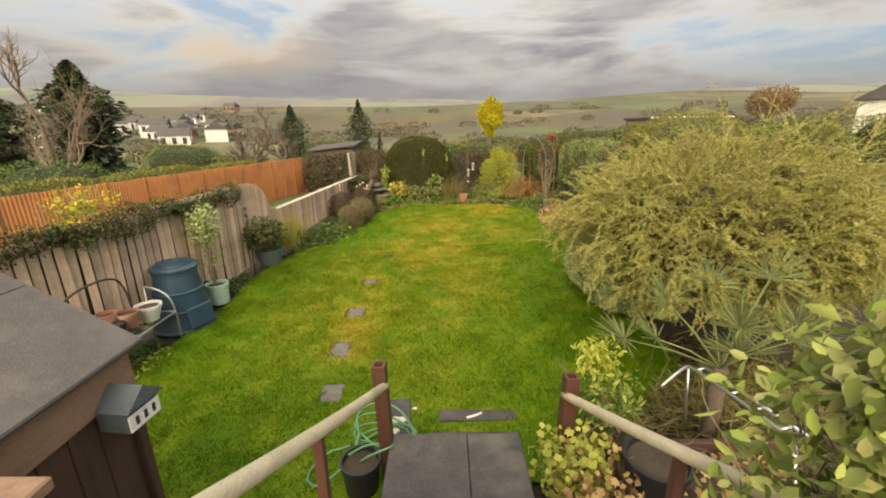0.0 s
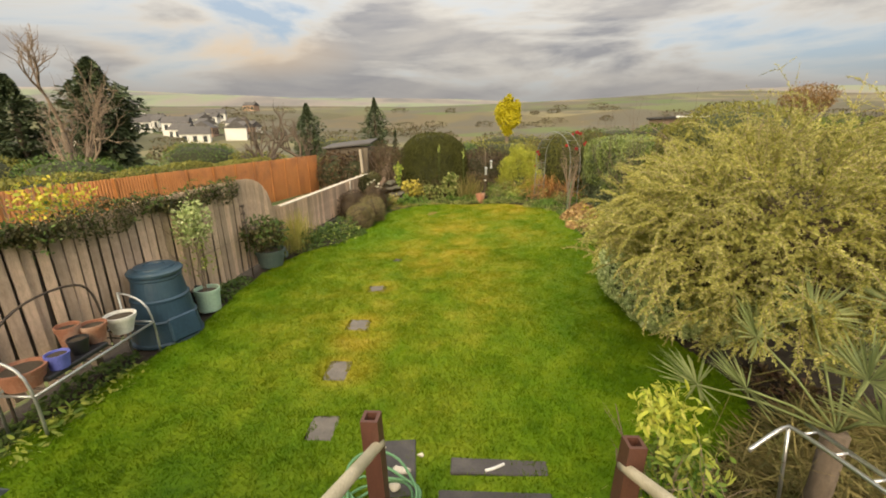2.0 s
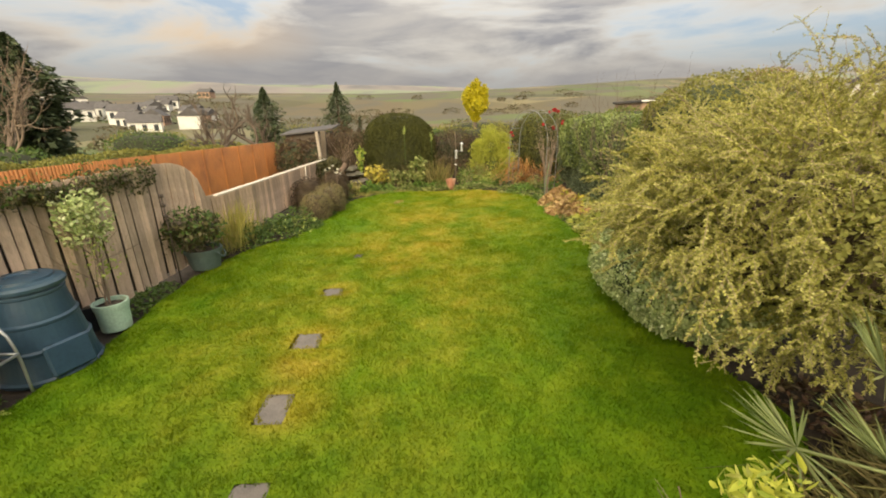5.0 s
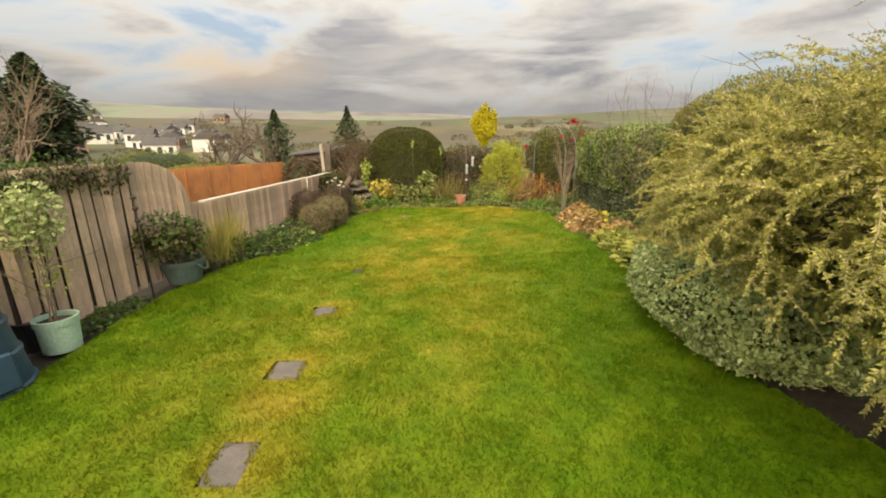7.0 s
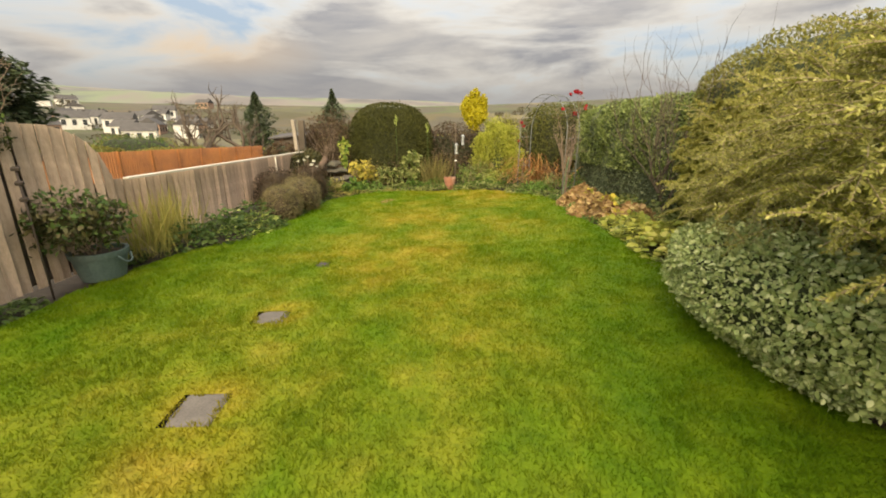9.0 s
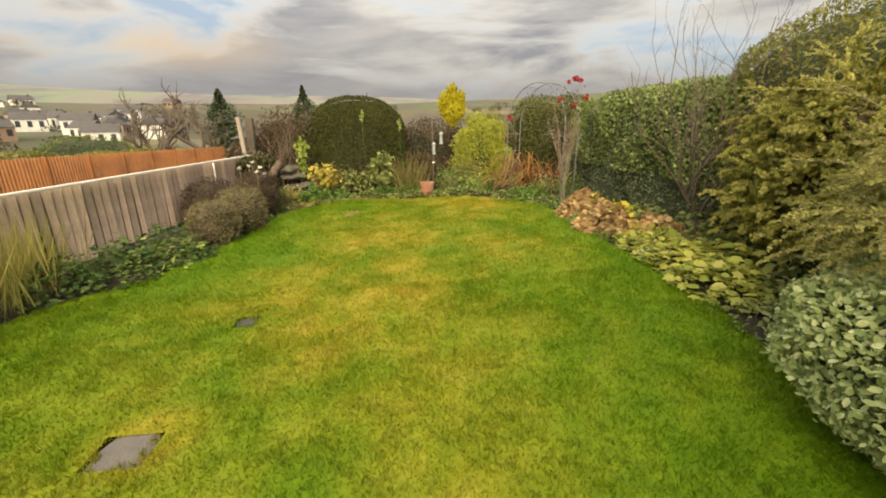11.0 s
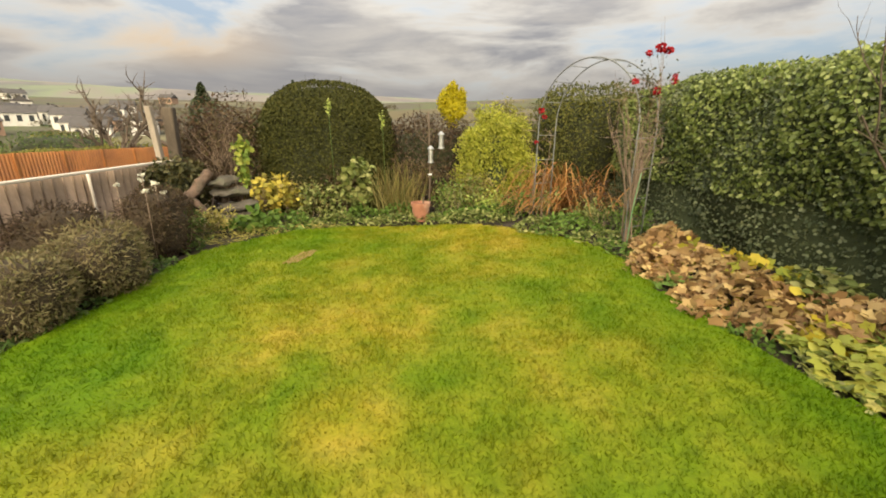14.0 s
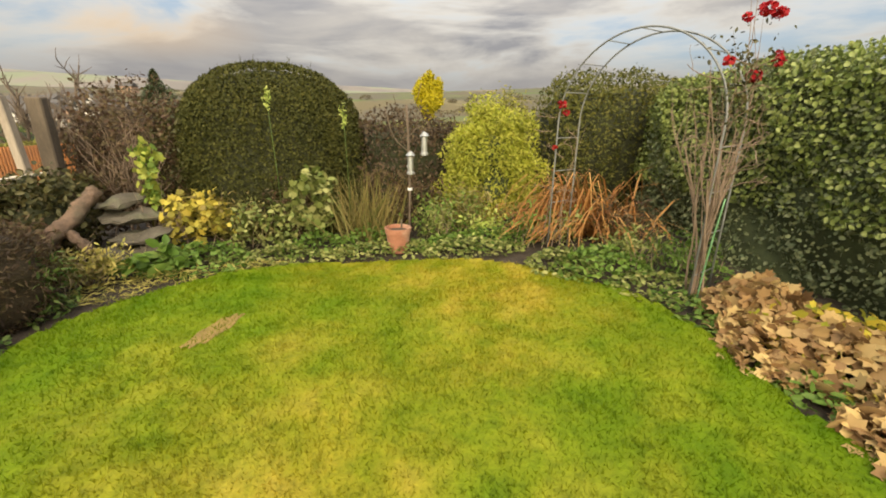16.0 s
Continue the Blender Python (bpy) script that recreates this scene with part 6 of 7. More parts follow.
bed_leaves("ground_cover", "dull green ground cover along the back border", "ground cover", L_GREEN, 750, [(-1.5, 13.9, 0.6, 0.4), (0.0, 14.2, 0.9, 0.3), (1.6, 14.0, 0.8, 0.3), (2.6, 12.9, 0.5, 0.4)], 0.06, "oval", 207, 0.8, 0.6, height=0.28)
bed_leaves("rhubarb_leaves", "clump of broad fresh green leaves", "perennial", L_GREEN, 70, [(-1.85, 13.75, 0.32, 0.25)], 0.17, "oval", 208, 0.7, 0.6, height=0.30)
bed_leaves("ground_cover", "low dull green edging beside the heather bushes", "ground cover", L_DEEP, 330, [(-2.5, 10.3, 0.3, 0.4), (-2.38, 11.1, 0.2, 0.5), (-2.3, 12.0, 0.22, 0.5), (-2.4, 12.9, 0.3, 0.35), (-3.3, 10.2, 0.3, 0.6)], 0.055, "oval", 221, 0.8, 0.55, height=0.14)
bed_leaves("ground_cover", "low green edging beside the leaf litter", "ground cover", L_GREEN, 240, [(2.85, 12.0, 0.22, 0.4), (2.85, 11.0, 0.2, 0.4), (2.85, 10.2, 0.2, 0.4), (3.4, 12.4, 0.4, 0.4)], 0.055, "oval", 222, 0.8, 0.55, height=0.10)
bed_leaves("dry_grass", "dry brown and olive grass under the big shrub", "dry grass", L_DRYTAN, 1100, [(2.6, 3.45, 0.45, 0.30), (3.0, 3.5, 0.5, 0.45), (2.2, 3.2, 0.40, 0.25), (2.5, 2.9, 0.4, 0.35)], 0.22, "oval", 223, 1.8, 0.05, height=0.42)
bed_leaves("leaf_litter", "brown leaf litter under the big shrub", "leaf litter", L_MAROON, 420, [(2.95, 3.6, 0.4, 0.35), (3.0, 4.35, 0.35, 0.35), (3.3, 3.9, 0.5, 0.4)], 0.06, "oval", 224, 0.9, 0.6, height=0.08)
bed_leaves("dry_edging", "pale dry stems along the bed edge", "dry stems", L_STRAW, 300, [(-2.0, 13.25, 0.35, 0.25), (-1.6, 13.55, 0.35, 0.18), (-0.9, 13.75, 0.4, 0.12)], 0.07, "oval", 209, 1.2, 0.12, height=0.08)

fp = pot("terracotta_pot", (0.66, 13.98, 0.175), 0.150, 0.105, 0.29, M_TERRA, "terracotta pot at the lawn's end")
tube("label_stick", [(0.70, 14.07, 0.40), (0.71, 14.08, 0.53)], 0.010, M_POSTW, fp, 6)
feed = empty("feeder_pole", (0.83, 14.0, 0.2), "pale rustic pole with branching arms and bird feeders", "bird feeder")
tube("pole", [(0.80, 14.15, 0.2), (0.82, 14.15, 0.9), (0.81, 14.15, 1.55), (0.80, 14.15, 1.80)], 0.015, M_BARK, feed, 7)
tube("arm", [(0.81, 14.15, 1.30), (0.64, 14.15, 1.45), (0.56, 14.15, 1.78)], 0.007, M_BARK, feed, 6, "", 1)
tube("arm", [(0.81, 14.15, 1.45), (0.93, 14.15, 1.58), (1.0, 14.15, 1.55)], 0.007, M_BARK, feed, 6, "", 1)
for x, z in ((0.83, 1.05), (0.99, 1.26)):
    part("feeder", lathe_bm([(0, 0), (0.045, 0), (0.045, 0.02), (0.035, 0.03), (0.035, 0.20), (0.055, 0.21), (0.02, 0.25), (0, 0.26)], (x, 14.12, z), 14), M_METAL, feed, "grey tube feeder")
for k in range(5):
    zz = 1.2 + 0.12 * k
    tube("twig", [(0.81, 14.15, zz), (0.81 + 0.10 * (-1) ** k, 14.13, zz + 0.14), (0.81 + 0.15 * (-1) ** k, 14.10, zz + 0.34)], 0.0035, M_BARK, feed, 4, "", 1)
for z in (0.86, 1.12):
    part("tie", lathe_bm([(0.028, 0), (0.028, 0.025), (0.0, 0.025)], (0.82, 14.15, z), 10), M_WHITE, feed, "white tie")
for k, (x, z, hh) in enumerate(((-0.70, 0.9, 1.05), (0.10, 0.9, 0.88))):
    st = empty("seed_stalk", (x, 14.5, 0.2), "tall stalk with cream seed heads before the dome", "flower stalk", "pale stalks")
    tube("stem", [(x, 14.45, 0.2), (x + 0.01, 14.4, 1.0), (x, 14.35, z + hh)], 0.004, L_DEEP, st, 5)
    clump(st, "seed_head", L_FRESH, 45, (x, 14.35, z + hh - 0.1), (0.05, 0.05, 0.14), 0.04, 2, 0.0, 4, 0.3, 0.05, "oval", 0.7, seed=64 + k)
logs = empty("log_pile", (-2.55, 13.9, 0.15), "cut tree log leaning on the rockery", "log")
for name, line, rad in (("log", [(-2.84, 13.20, 0.20), (-2.70, 13.60, 0.48), (-2.56, 13.95, 0.72), (-2.48, 14.18, 0.92)], 0.075), ("stub", [(-2.62, 13.80, 0.60), (-2.50, 13.80, 0.50), (-2.42, 13.80, 0.36)], 0.045)):
    trunk = tube(name, line, rad, M_LOG, logs, 18, "", 4)
    for vv in trunk.data.vertices:
        vv.co += noise.noise_vector(vv.co * 5) * 0.022 + noise.noise_vector(vv.co * 19) * 0.018 + noise.noise_vector(vv.co * 43) * 0.009
for k, (x, y, z, s) in enumerate(((-2.15, 14.15, 0.42, 0.34), (-2.2, 14.25, 0.62, 0.30), (-2.1, 14.05, 0.24, 0.36), (-2.35, 14.3, 0.78, 0.24), (-1.95, 14.2, 0.32, 0.26))):
    bm = bmesh.new()
    bmesh.ops.create_icosphere(bm, subdivisions=3, radius=1, matrix=Matrix.Translation((x, y, z)) @ pose(0, 0, 0, 8, 10 * (k % 3 - 1), 20 * k) @ Matrix.Diagonal((s, s * 0.62, 0.045, 1)))
    for vv in bm.verts:
        vv.co += noise.noise_vector(vv.co * 5) * 0.08 + noise.noise_vector(vv.co * 17) * 0.03
    tagged(part("rockery_stone", bm, M_ROCK), "flat weathered rockery stone", "stone", "rockery stones")

for k, (x, y, hx, hy, hz, mt, n) in enumerate(((-2.55, 13.15, 0.32, 0.3, 0.30, L_HEATHER, 900), (-2.75, 13.6, 0.3, 0.3, 0.36, L_MAROON, 800), (-2.2, 13.55, 0.3, 0.25, 0.22, L_STRAW, 500), (0.55, 14.75, 0.5, 0.3, 0.55, L_MAROON, 900), (1.5, 14.75, 0.35, 0.25, 0.35, L_OLIVE, 600), (2.2, 13.9, 0.35, 0.3, 0.25, L_GREEN, 500), (3.2, 13.7, 0.4, 0.5, 0.30, L_MAROON, 600), (3.3, 12.7, 0.35, 0.4, 0.20, L_GREEN, 500), (-1.2, 14.5, 0.4, 0.2, 0.35, L_BROWNSTRAP, 700), (-2.35, 13.35, 0.3, 0.25, 0.20, L_BROWNSTRAP, 450), (-0.6, 14.75, 0.4, 0.2, 0.45, L_MAROON, 700), (1.15, 14.3, 0.3, 0.2, 0.30, L_EDGING, 500), (1.6, 14.35, 0.35, 0.2, 0.38, L_BROWNSTRAP, 520), (2.55, 13.75, 0.3, 0.25, 0.25, L_EDGING, 480), (2.95, 13.0, 0.3, 0.3, 0.22, L_EDGING, 520), (-2.25, 12.95, 0.22, 0.22, 0.30, L_DEEP, 420))):
    ob = empty("border_perennial", (x, y, 0.1), "tangled fading perennials filling the back border", "perennial", "back border planting")
    clump(ob, "foliage", mt, n, (x, y, float(ground_z(x, y)) + hz * 0.8), (hx, hy, hz), 0.06, 2, 0.1, 5, 0.1, 0.35, "oval", 0.35, spread=0.9, seed=430 + k)
    paths = []
    for q in range(14):
        grow((x + r.normal(0, hx * 0.4), y + r.normal(0, hy * 0.4), float(ground_z(x, y)) - 0.02), (r.normal(0, 0.35), r.normal(0, 0.3), 1), hz * 1.1, 0.004, 1, r, paths, 0.4, 0.2, (1, 2), 5)
    v, f = tubes_np(paths, 3)
    npart("stem_growth", v, f, M_CANE, ob)

# ---- shrubs along the low fence ----
for k, (x, y, h, mats, name, label) in enumerate((
        (-2.52, 10.95, (0.34, 0.36, 0.31), (L_HEATHER, L_HEATHER), "heather_bush", "grey-purple twiggy heather mound"),
        (-2.38, 11.6, (0.36, 0.40, 0.37), (L_HEATHER, L_HEATHER), "heather_bush", "grey-purple twiggy heather mound"),
        (-3.00, 12.0, (0.38, 0.50, 0.42), (L_PURPLE, L_PURPLE), "dark_bush", "dark purple-brown rounded bush"),
        (-2.5, 12.75, (0.36, 0.42, 0.46), (L_PURPLE, L_MAROON), "dark_bush", "dark purple-brown bush by the lawn corner"))):
    ob = empty(name, (x, y, 0.1), label, "bush", "bushes along the low fence")
    c = (x, y, 0.12 + h[2] * 0.72)
    core(ob, c, h, M_SHADEB, 2.2, 0.05, 4, 0.02, 300 + k, shrink=0.82)
    clump(ob, "foliage", mats[0], 6000, c, h, 0.042, 2.2, 0.07, 4, 0.06, 0.10, "diamond", 0.26, spread=0.5, seed=300 + k)
    clump(ob, "tip_growth", mats[1], 1500, c, tuple(v * 1.05 for v in h), 0.055, 2.2, 0.07, 4, 0.1, 0.06, "diamond", 0.18, spread=0.3, seed=320 + k)
bed_leaves("low_shrub", "deep green leafy ground shrubs by the fence", "shrub", L_DEEP, 520, [(-3.0, 9.6, 0.45, 0.45), (-2.75, 10.2, 0.5, 0.4), (-3.3, 9.2, 0.3, 0.4)], 0.075, "oval", 211, 0.8, 0.5, height=0.48)
bed_leaves("low_shrub", "fresh green leafy sprigs in the border", "shrub", L_FRESH, 170, [(-2.85, 9.9, 0.45, 0.5), (-2.7, 10.35, 0.4, 0.3)], 0.07, "oval", 212, 0.9, 0.45, height=0.38)
bed_leaves("ground_cover", "dark leafy ground cover under the tall fence", "ground cover", L_DEEP, 620, [(-3.75, 6.9, 0.22, 0.6), (-3.8, 4.2, 0.25, 0.8), (-3.75, 8.6, 0.25, 0.3), (-3.9, 3.2, 0.3, 0.6)], 0.055, "oval", 213, 0.7, 0.6, height=0.14)
bed_leaves("yellow_strays", "yellow-green strappy plants under the stand", "perennial", L_LIME, 170, [(-3.55, 4.2, 0.18, 0.6), (-3.58, 3.5, 0.2, 0.5)], 0.075, "oval", 214, 1.0, 0.35, height=0.12)
tall_grass = empty("dry_grass", (-3.45, 8.95, 0.05), "tan dry upright stems against the fence", "dry stems")
k = 420
C = np.array([-3.45, 9.0, 0.05]) + r.normal(size=(k, 3)) * np.array([0.10, 0.28, 0.02])
v, f = leaves_np(C, unit(r.normal(size=(k, 3)) * np.array([0.2, 0.28, 0.1]) + np.array([0, 0, 1])), r.normal(size=(k, 3)), r.uniform(0.4, 0.95, k), 0.011, "oval")
npart("stem_growth", v, f, L_STRAW, tall_grass)
wht = empty("white_flowers", (-2.45, 12.95, 0.1), "tall stems with small white flower heads", "flowers")
for k in range(7):
    x, y = -2.5 + r.normal(0, 0.12), 12.75 + r.normal(0, 0.2)
    z = r.uniform(0.85, 1.12)
    tube("stem", [(x, y, 0.1), (x + 0.02, y, z)], 0.004, M_TWIG, wht, 4)
    clump(wht, "flower", L_WHITE, 16, (x + 0.02, y, z), (0.03, 0.03, 0.02), 0.035, 2, 0, 4, 0, 0.02, "oval", 0.8, seed=400 + k)

# ---- beyond the garden ----


def conifer(name, x, y, top, radius, mat, label, n=5000, seed=1, leaf_size=0.3, low=0.12, power=1.15, category="tree"):
    zb = float(land(x, y))
    ob = empty(name, (x, y, zb), label, category)
    H = top - zb
    r = np.random.default_rng(seed)
    v, f = tubes_np([(np.array([(x, y, zb - 0.2), (x, y, zb + H * 0.5), (x, y, top - 0.1)]), np.array([radius * 0.10, radius * 0.06, 0.02]))], 8)
    npart("trunk", v, f, M_BARK, ob)
    t = r.random(n) ** 0.75
    tier = 0.74 + 0.26 * np.cos(t * H / (radius * 0.22) + 0.8 * np.sin(2 * 0.0 + t * 31))
    a = r.uniform(0, 2 * np.pi, n)
    prof = radius * (1 - t) ** (1 / power) * tier * (0.80 + 0.30 * np.sin(3 * a + 9 * t) + 0.22 * np.sin(7 * a - 23 * t)) + 0.04
    q = np.sqrt(r.uniform(0.25, 1.0, n))
    p = np.stack([x + prof * q * np.cos(a), y + prof * q * np.sin(a), zb + H * (low + (1 - low) * t)], -1)
    out = np.stack([np.cos(a), np.sin(a), 0 * a], -1)
    A = unit(out + r.normal(size=(n, 3)) * 0.35 + np.array([0, 0, -0.12]))
    L = leaf_size * r.uniform(0.6, 1.3, n) * (0.6 + 0.5 * (1 - t))
    v, f = leaves_np(p - A * (L * 0.5)[:, None], A, unit(r.normal(size=(n, 3)) * 0.6 + np.array([0, 0, 1])), L, L * 0.4)
    npart("crown", v, f, mat, ob)
    return ob


def bare(name, x, y, h, label, seed, depth=4, spread=0.5, mat=M_TWIG, thick=0.02):
    zb = float(land(x, y))
    ob = empty(name, (x, y, zb), label, "tree", "bare trees")
    r = np.random.default_rng(seed)
    paths = []
    grow((x, y, zb - 0.1), (r.normal(0, 0.08), 0, 1), h * 0.38, h * thick, depth, r, paths, spread, 0.22, (3, 4), 6, 0.70, 0.10)
    v, f = tubes_np(paths[:1], 6)
    npart("trunk", v, f, M_BARK, ob)
    v, f = tubes_np(paths[1:], 4)
    npart("crown", v, f, mat, ob)
    return ob


conifer("conifer", -17.2, 47.7, 5.2, 4.2, L_DARKCON, "dark pointed conifer beyond the gardens", 6000, 501, 0.4)
conifer("conifer", -11.1, 55.2, 6.2, 4.3, L_DARKCON, "dark narrow pointed conifer beyond the gardens", 6000, 502, 0.4)
conifer("conifer", -9.0, 58.0, 2.2, 0.9, L_DARKCON, "small dark conifer beside the tall one", 1500, 503, 0.3)
goldt = empty("golden_tree", (6.5, 60.5, float(land(6.5, 60.5))), "bright golden-yellow tree beyond the hedge", "tree")
tube("trunk", [(6.5, 60.5, float(land(6.5, 60.5)) - 0.2), (6.5, 60.5, 3.0)], 0.25, M_BARK, goldt)
for k, (dx, zc, hx, hz) in enumerate(((0, 3.3, 1.5, 1.5), (0.2, 5.3, 0.75, 1.9), (-1.1, 4.4, 0.7, 1.7), (1.2, 4.6, 0.7, 1.6), (-0.5, 4.7, 0.7, 1.8), (0.8, 3.6, 1.1, 1.3), (0.0, 2.2, 0.7, 1.0))):
    clump(goldt, "crown", L_GOLDB, 1300, (6.5 + dx, 60.5, zc), (hx, hx, hz), 0.34, 1.5, 0.18, 1.6, 0, 0.5, "diamond", 0.42, seed=504 + k)
conifer("big_conifer", -27.3, 32.0, 7.6, 5.2, L_DARKCON, "tall broad dark conifer", 7000, 505, 0.75, 0.05, 1.5)
conifer("big_conifer", -33.0, 31.0, 6.4, 4.6, L_DARKCON, "tall broad dark conifer", 6000, 506, 0.6, 0.05, 1.6)
bare("bare_tree", -25.0, 26.5, 13.5, "tall bare grey-brown tree", 511, 5)
bare("bare_tree", -28.0, 25.0, 13.5, "tall bare grey-brown tree", 512, 5)
bare("bare_tree", -14.2, 31.2, 7.4, "bare spreading fruit tree behind the fence", 513, 4, 0.6, M_BARK, 0.036)
bare("bare_tree", -12.3, 33.5, 7.4, "bare spreading fruit tree behind the fence", 514, 4, 0.6, M_BARK, 0.036)
for k, (x, y, h, mat, cat) in enumerate((
        (-20, 27, (3.2, 2.2, 1.5), L_DEEP, "dark"), (-24, 25, (3.5, 2.5, 1.9), L_DEEP, "dark"), (-29, 24, (3.5, 3, 2.2), L_OLIVE, "olive"), (-17, 36, (2.2, 1.4, 1.3), L_DEEP, "dark"), (-13.5, 37, (2.5, 1.4, 1.4), L_OLIVE, "olive"),
        (-10.0, 36.0, (1.8, 1.2, 1.4), L_MAROON, "maroon"), (-9.5, 32.0, (1.6, 1.0, 1.75), L_MAROON, "dark maroon"), (-7.8, 31.4, (1.2, 1.0, 1.7), L_PURPLE, "dark purple"),  (-22, 45, (3.5, 2, 1.9), L_OLIVE, "olive"), (-30, 48, (5, 3, 2.4), L_DEEP, "dark"), (-7.5, 40, (2.5, 2, 1.2), L_MAROON, "maroon"),
        (-38, 60, (6, 3, 2.5), L_OLIVE, "olive"), (-2, 45, (5, 2, 1.4), L_DEEP, "dark"), (5, 48, (6, 2, 1.4), L_OLIVE, "olive"), (13, 45, (6, 2, 1.8), L_MAROON, "maroon"), (-20, 70, (8, 3, 2.6), L_OLIVE, "olive"), (9, 75, (9, 3, 2.4), L_OLIVE, "olive"), (22, 60, (8, 3, 2.6), L_DEEP, "dark"))):
    zb = float(land(x, y))
    ob = empty("shrub_mass", (x, y, zb), cat + " shrubs and small trees below the gardens", "shrubs", "shrubs below the gardens")
    core(ob, (x, y, zb + h[2] * 0.8), h, M_SHADE, 2.2, 0.25, 0.8, zb - 0.3, 600 + k, shrink=0.8)
    clump(ob, "foliage", mat, 2600, (x, y, zb + h[2] * 0.8), h, 0.22, 2.2, 0.35, 0.8, zb - 0.1, 0.5, "diamond", 0.5, seed=600 + k)

# hedgerows and small woods down the valley
wv, wf, off = [], [], 0
r = np.random.default_rng(91)
for k in range(90):
    a, dd = r.uniform(-0.85, 0.75), 80 + 260 * r.random()
    x, y = dd * math.sin(a), dd * math.cos(a)
    zb = float(land(x, y))
    h = np.array([r.uniform(3, 9), r.uniform(2, 4), r.uniform(1.2, 2.6)])
    p, nr = block_points(260, (x, y, zb + h[2] * 0.5), h, 2.0, 0.5, 0.5, zb - 0.5, 900 + k)
    A = unit(nr * 0.5 + r.normal(size=p.shape))
    v, f = leaves_np(p, A, unit(nr + r.normal(size=p.shape) * 0.5), r.uniform(0.5, 1.1, len(p)), 0.6)
    wv.append(v)
    wf.append(f + off)
    off += len(v)
L_FARWOOD = leaf("far_winter_wood", (0.085, 0.070, 0.045), (0.13, 0.105, 0.07), (0.075, 0.085, 0.04), rough=0.9, through_light=0.1)
tagged(npart("far_woods", np.concatenate(wv), np.concatenate(wf), L_FARWOOD), "brown winter hedgerows and woods down the valley", "woods", kind="stuff")

summer = empty("garden_building", (-8.9, 34.4, land(-8.9, 34.4)), "low grey-roofed garden building beyond the fence", "garden building")
part("wall", box_bm((3.3, 2.4, 2.2), Matrix.Translation((-8.9, 34.4, 0.0)), 0.02), M_POSTW, summer)
part("roof", box_bm((3.9, 3.0, 0.12), Matrix.Translation((-8.9, 34.3, 1.32)) @ pose(0, 0, 0, 5, -6, 0), 0.02), M_ROOF, summer, "flat grey roof")

# right-hand neighbours
nh = empty("neighbour_hedge", (11, 13, 0), "long clipped dark hedge of the next garden", "hedge")
core(nh, (10.5, 14.5, 1.0), (3.4, 1.0, 1.42), M_SHADE, 5, 0.1, 1, -0.5, 71, shrink=0.94)
clump(nh, "foliage", L_HEDGE, 14000, (10.5, 14.5, 1.0), (3.45, 1.05, 1.48), 0.10, 5, 0.16, 1.2, 0.3, 0.15, seed=71)
nr = empty("neighbour_roof", (24, 44, 0), "low flat-roofed brick building beyond the hedge", "building")
part("wall", box_bm((3.8, 6, 3.4), Matrix.Translation((22.8, 46, 1.6)), 0.03), M_BRICK, nr)
part("back_wall", box_bm((4.0, 0.3, 3.0), Matrix.Translation((26.75, 48.8, 1.55)), 0.03), M_BRICK, nr)
for px in (25.6, 27.2, 28.5):
    part("post", box_bm((0.14, 0.14, 3.1), Matrix.Translation((px, 43.4, 1.6)), 0.01), M_WHITE, nr)
part("roof", box_bm((8.2, 6.6, 0.24), Matrix.Translation((24.8, 46, 3.32)), 0.03), M_ROOF, nr)
part("gutter", box_bm((8.3, 0.12, 0.14), Matrix.Translation((24.8, 42.66, 3.36)), 0.02), M_WHITE, nr, "pale gutter board")
rust = empty("rusty_tree", (27.3, 36, 0), "round rusty-brown leafed tree", "tree")
zb = float(land(27.3, 36))
tube("trunk", [(27.3, 36, zb - 0.2), (27.3, 36, 3.9)], 0.2, M_BARK, rust)
clump(rust, "crown", L_RUSTTREE, 6000, (27.3, 36, 4.35), (1.9, 1.8, 1.15), 0.13, 2, 0.4, 1.2, 0, 1.0, "oval", seed=72)
for k, (x, y, h) in enumerate(((16.5, 33, (4, 1.5, 0.9)), (25.5, 31, (3.4, 1.5, 1.5)), (31.5, 29, (3.5, 1.5, 1.7)))):
    ob = empty("far_hedge", (x, y, land(x, y)), "dark uneven hedge beyond the garden", "hedge", "hedges of the next plots")
    zc = 1.0
    core(ob, (x, y, zc), (h[0], h[1], h[2] + 0.6), M_SHADE, 3.5, 0.2, 0.9, -2, 73 + k)
    clump(ob, "foliage", L_HEDGE, 4500, (x, y, zc), (h[0], h[1], h[2] + 0.7), 0.16, 3.5, 0.3, 0.9, -1, 0.3, seed=73 + k)


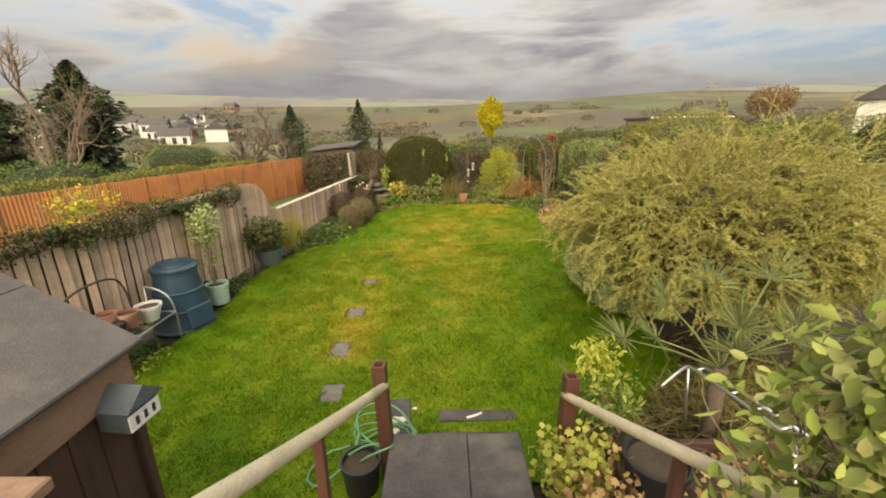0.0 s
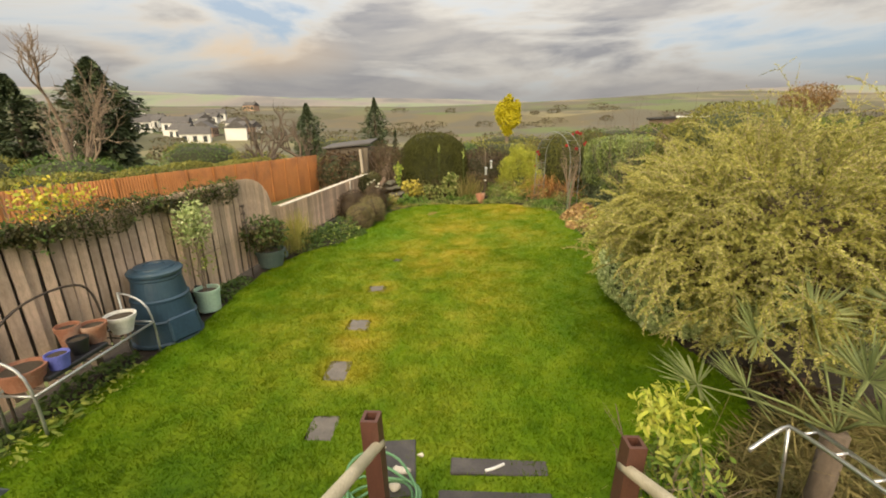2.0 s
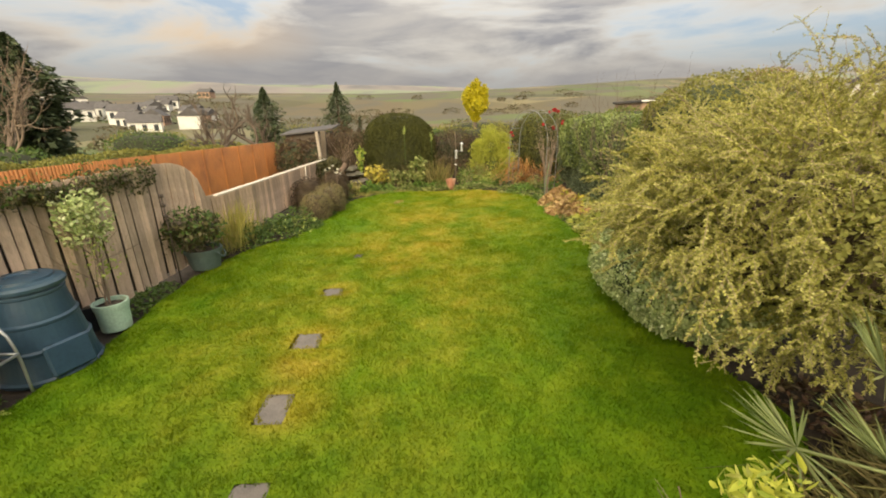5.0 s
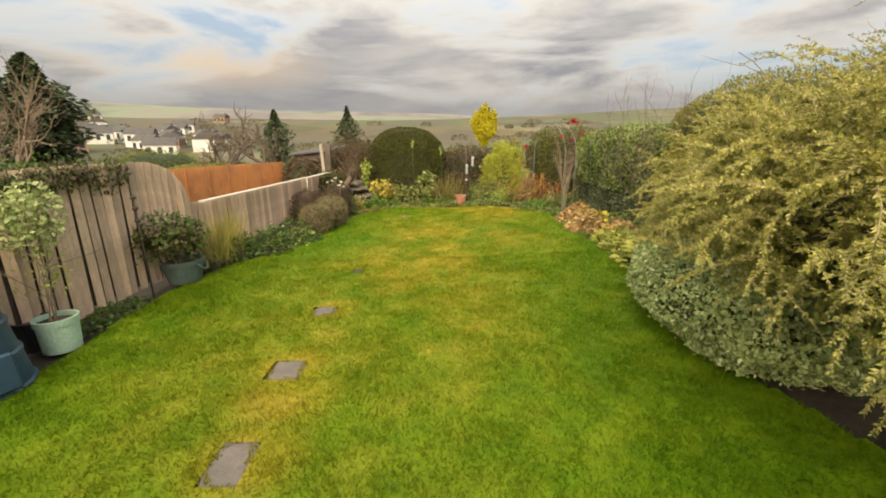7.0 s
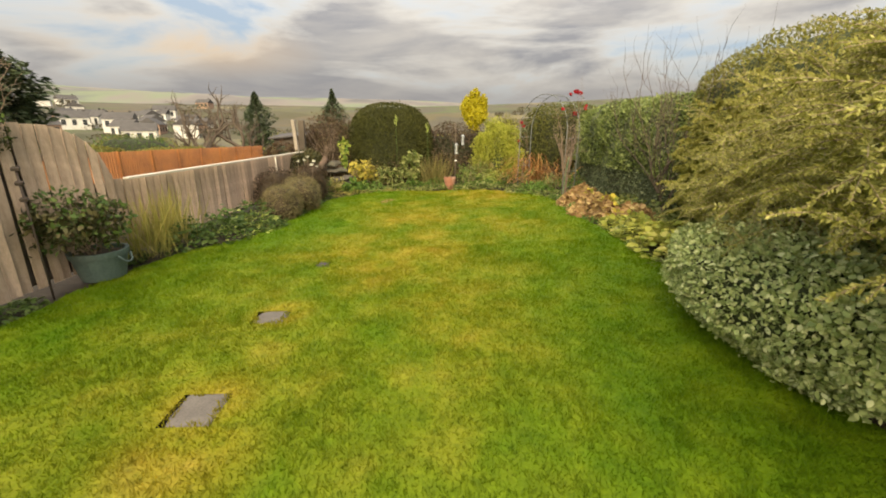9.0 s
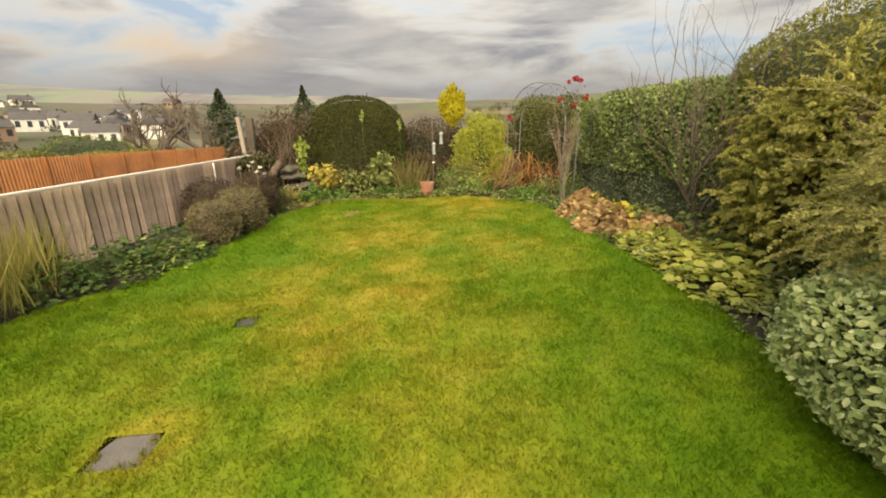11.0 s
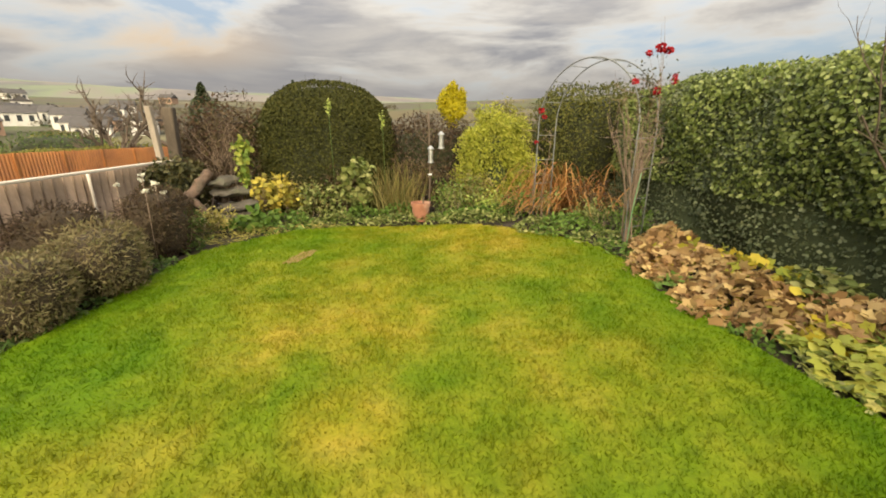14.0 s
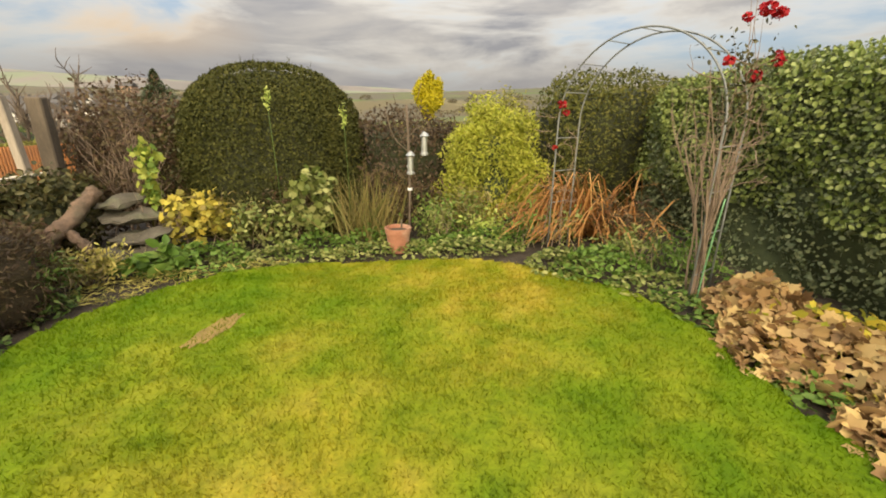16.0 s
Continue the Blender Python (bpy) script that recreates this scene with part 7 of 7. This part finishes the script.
def house(at, turn, size, wall_mat, label):
    """A small far house with a gabled roof, windows and a chimney."""
    ob = new("house")
    tagged(ob, label, "house", "houses in the valley")
    w, d, h = size
    part("wall", box_bm((w, d, h + 3), Matrix.Translation((0, 0, h / 2 - 1.5))), wall_mat, ob)
    bm = bmesh.new()
    a = [bm.verts.new(p) for p in ((-w / 2 - 0.3, -d / 2 - 0.4, h), (w / 2 + 0.3, -d / 2 - 0.4, h), (w / 2 + 0.3, d / 2 + 0.4, h), (-w / 2 - 0.3, d / 2 + 0.4, h), (-w / 2 - 0.3, 0, h + d * 0.36), (w / 2 + 0.3, 0, h + d * 0.36))]
    for fc in ((0, 1, 5, 4), (2, 3, 4, 5), (0, 4, 3), (1, 2, 5), (3, 2, 1, 0)):
        bm.faces.new([a[i] for i in fc])
    bmesh.ops.recalc_face_normals(bm, faces=bm.faces[:])
    roof = part("roof", bm, M_ROOF, ob, "grey tiled roof")
    part("chimney", box_bm((0.8, 0.5, 1.3), Matrix.Translation((w * 0.38, 0, h + d * 0.36 - 0.1))), M_ROOF, roof)
    for i in range(3):
        for z in (1.2, h - 1.2):
            part("window", box_bm((1.3, 0.12, 1.1), Matrix.Translation((-w / 2 + w * (i + 0.5) / 3, -d / 2 - 0.02, z))), M_PANE, ob)
    ob.matrix_basis = pose(*at, 0, 0, turn)
    return ob


white = house((41.5, 37.0, 1.6), 35, (9, 7, 2.9), M_RENDER, "white rendered bungalow beyond the hedge")
protos = [house((-118, 172, -5), 20, (9.5, 7.5, 3.4), M_RENDER, "white rendered house with a grey roof"), house((-128, 205, -5), -30, (8, 7, 3.4), M_RENDER, "white rendered house with a grey roof"), house((-142, 190, -5), 60, (8.5, 7, 3.2), M_BRICK, "brown brick house with a grey roof")]
r = np.random.default_rng(81)
for k in range(30):
    a, dd = -0.76 + 0.30 * r.random() ** 1.4, 170 + 190 * r.random() ** 0.8
    x, y = dd * math.sin(a) * 1.0, dd * math.cos(a)
    z = float(land(x, y)) + 0.2
    h = copy_thing(protos[k % 3 if k % 4 else 0], pose(x, y, z + r.uniform(-1.2, 0.8), 0, 0, r.uniform(-70, 110)))
for p in protos:
    p.location.z = float(land(p.location.x, p.location.y)) + 1.4
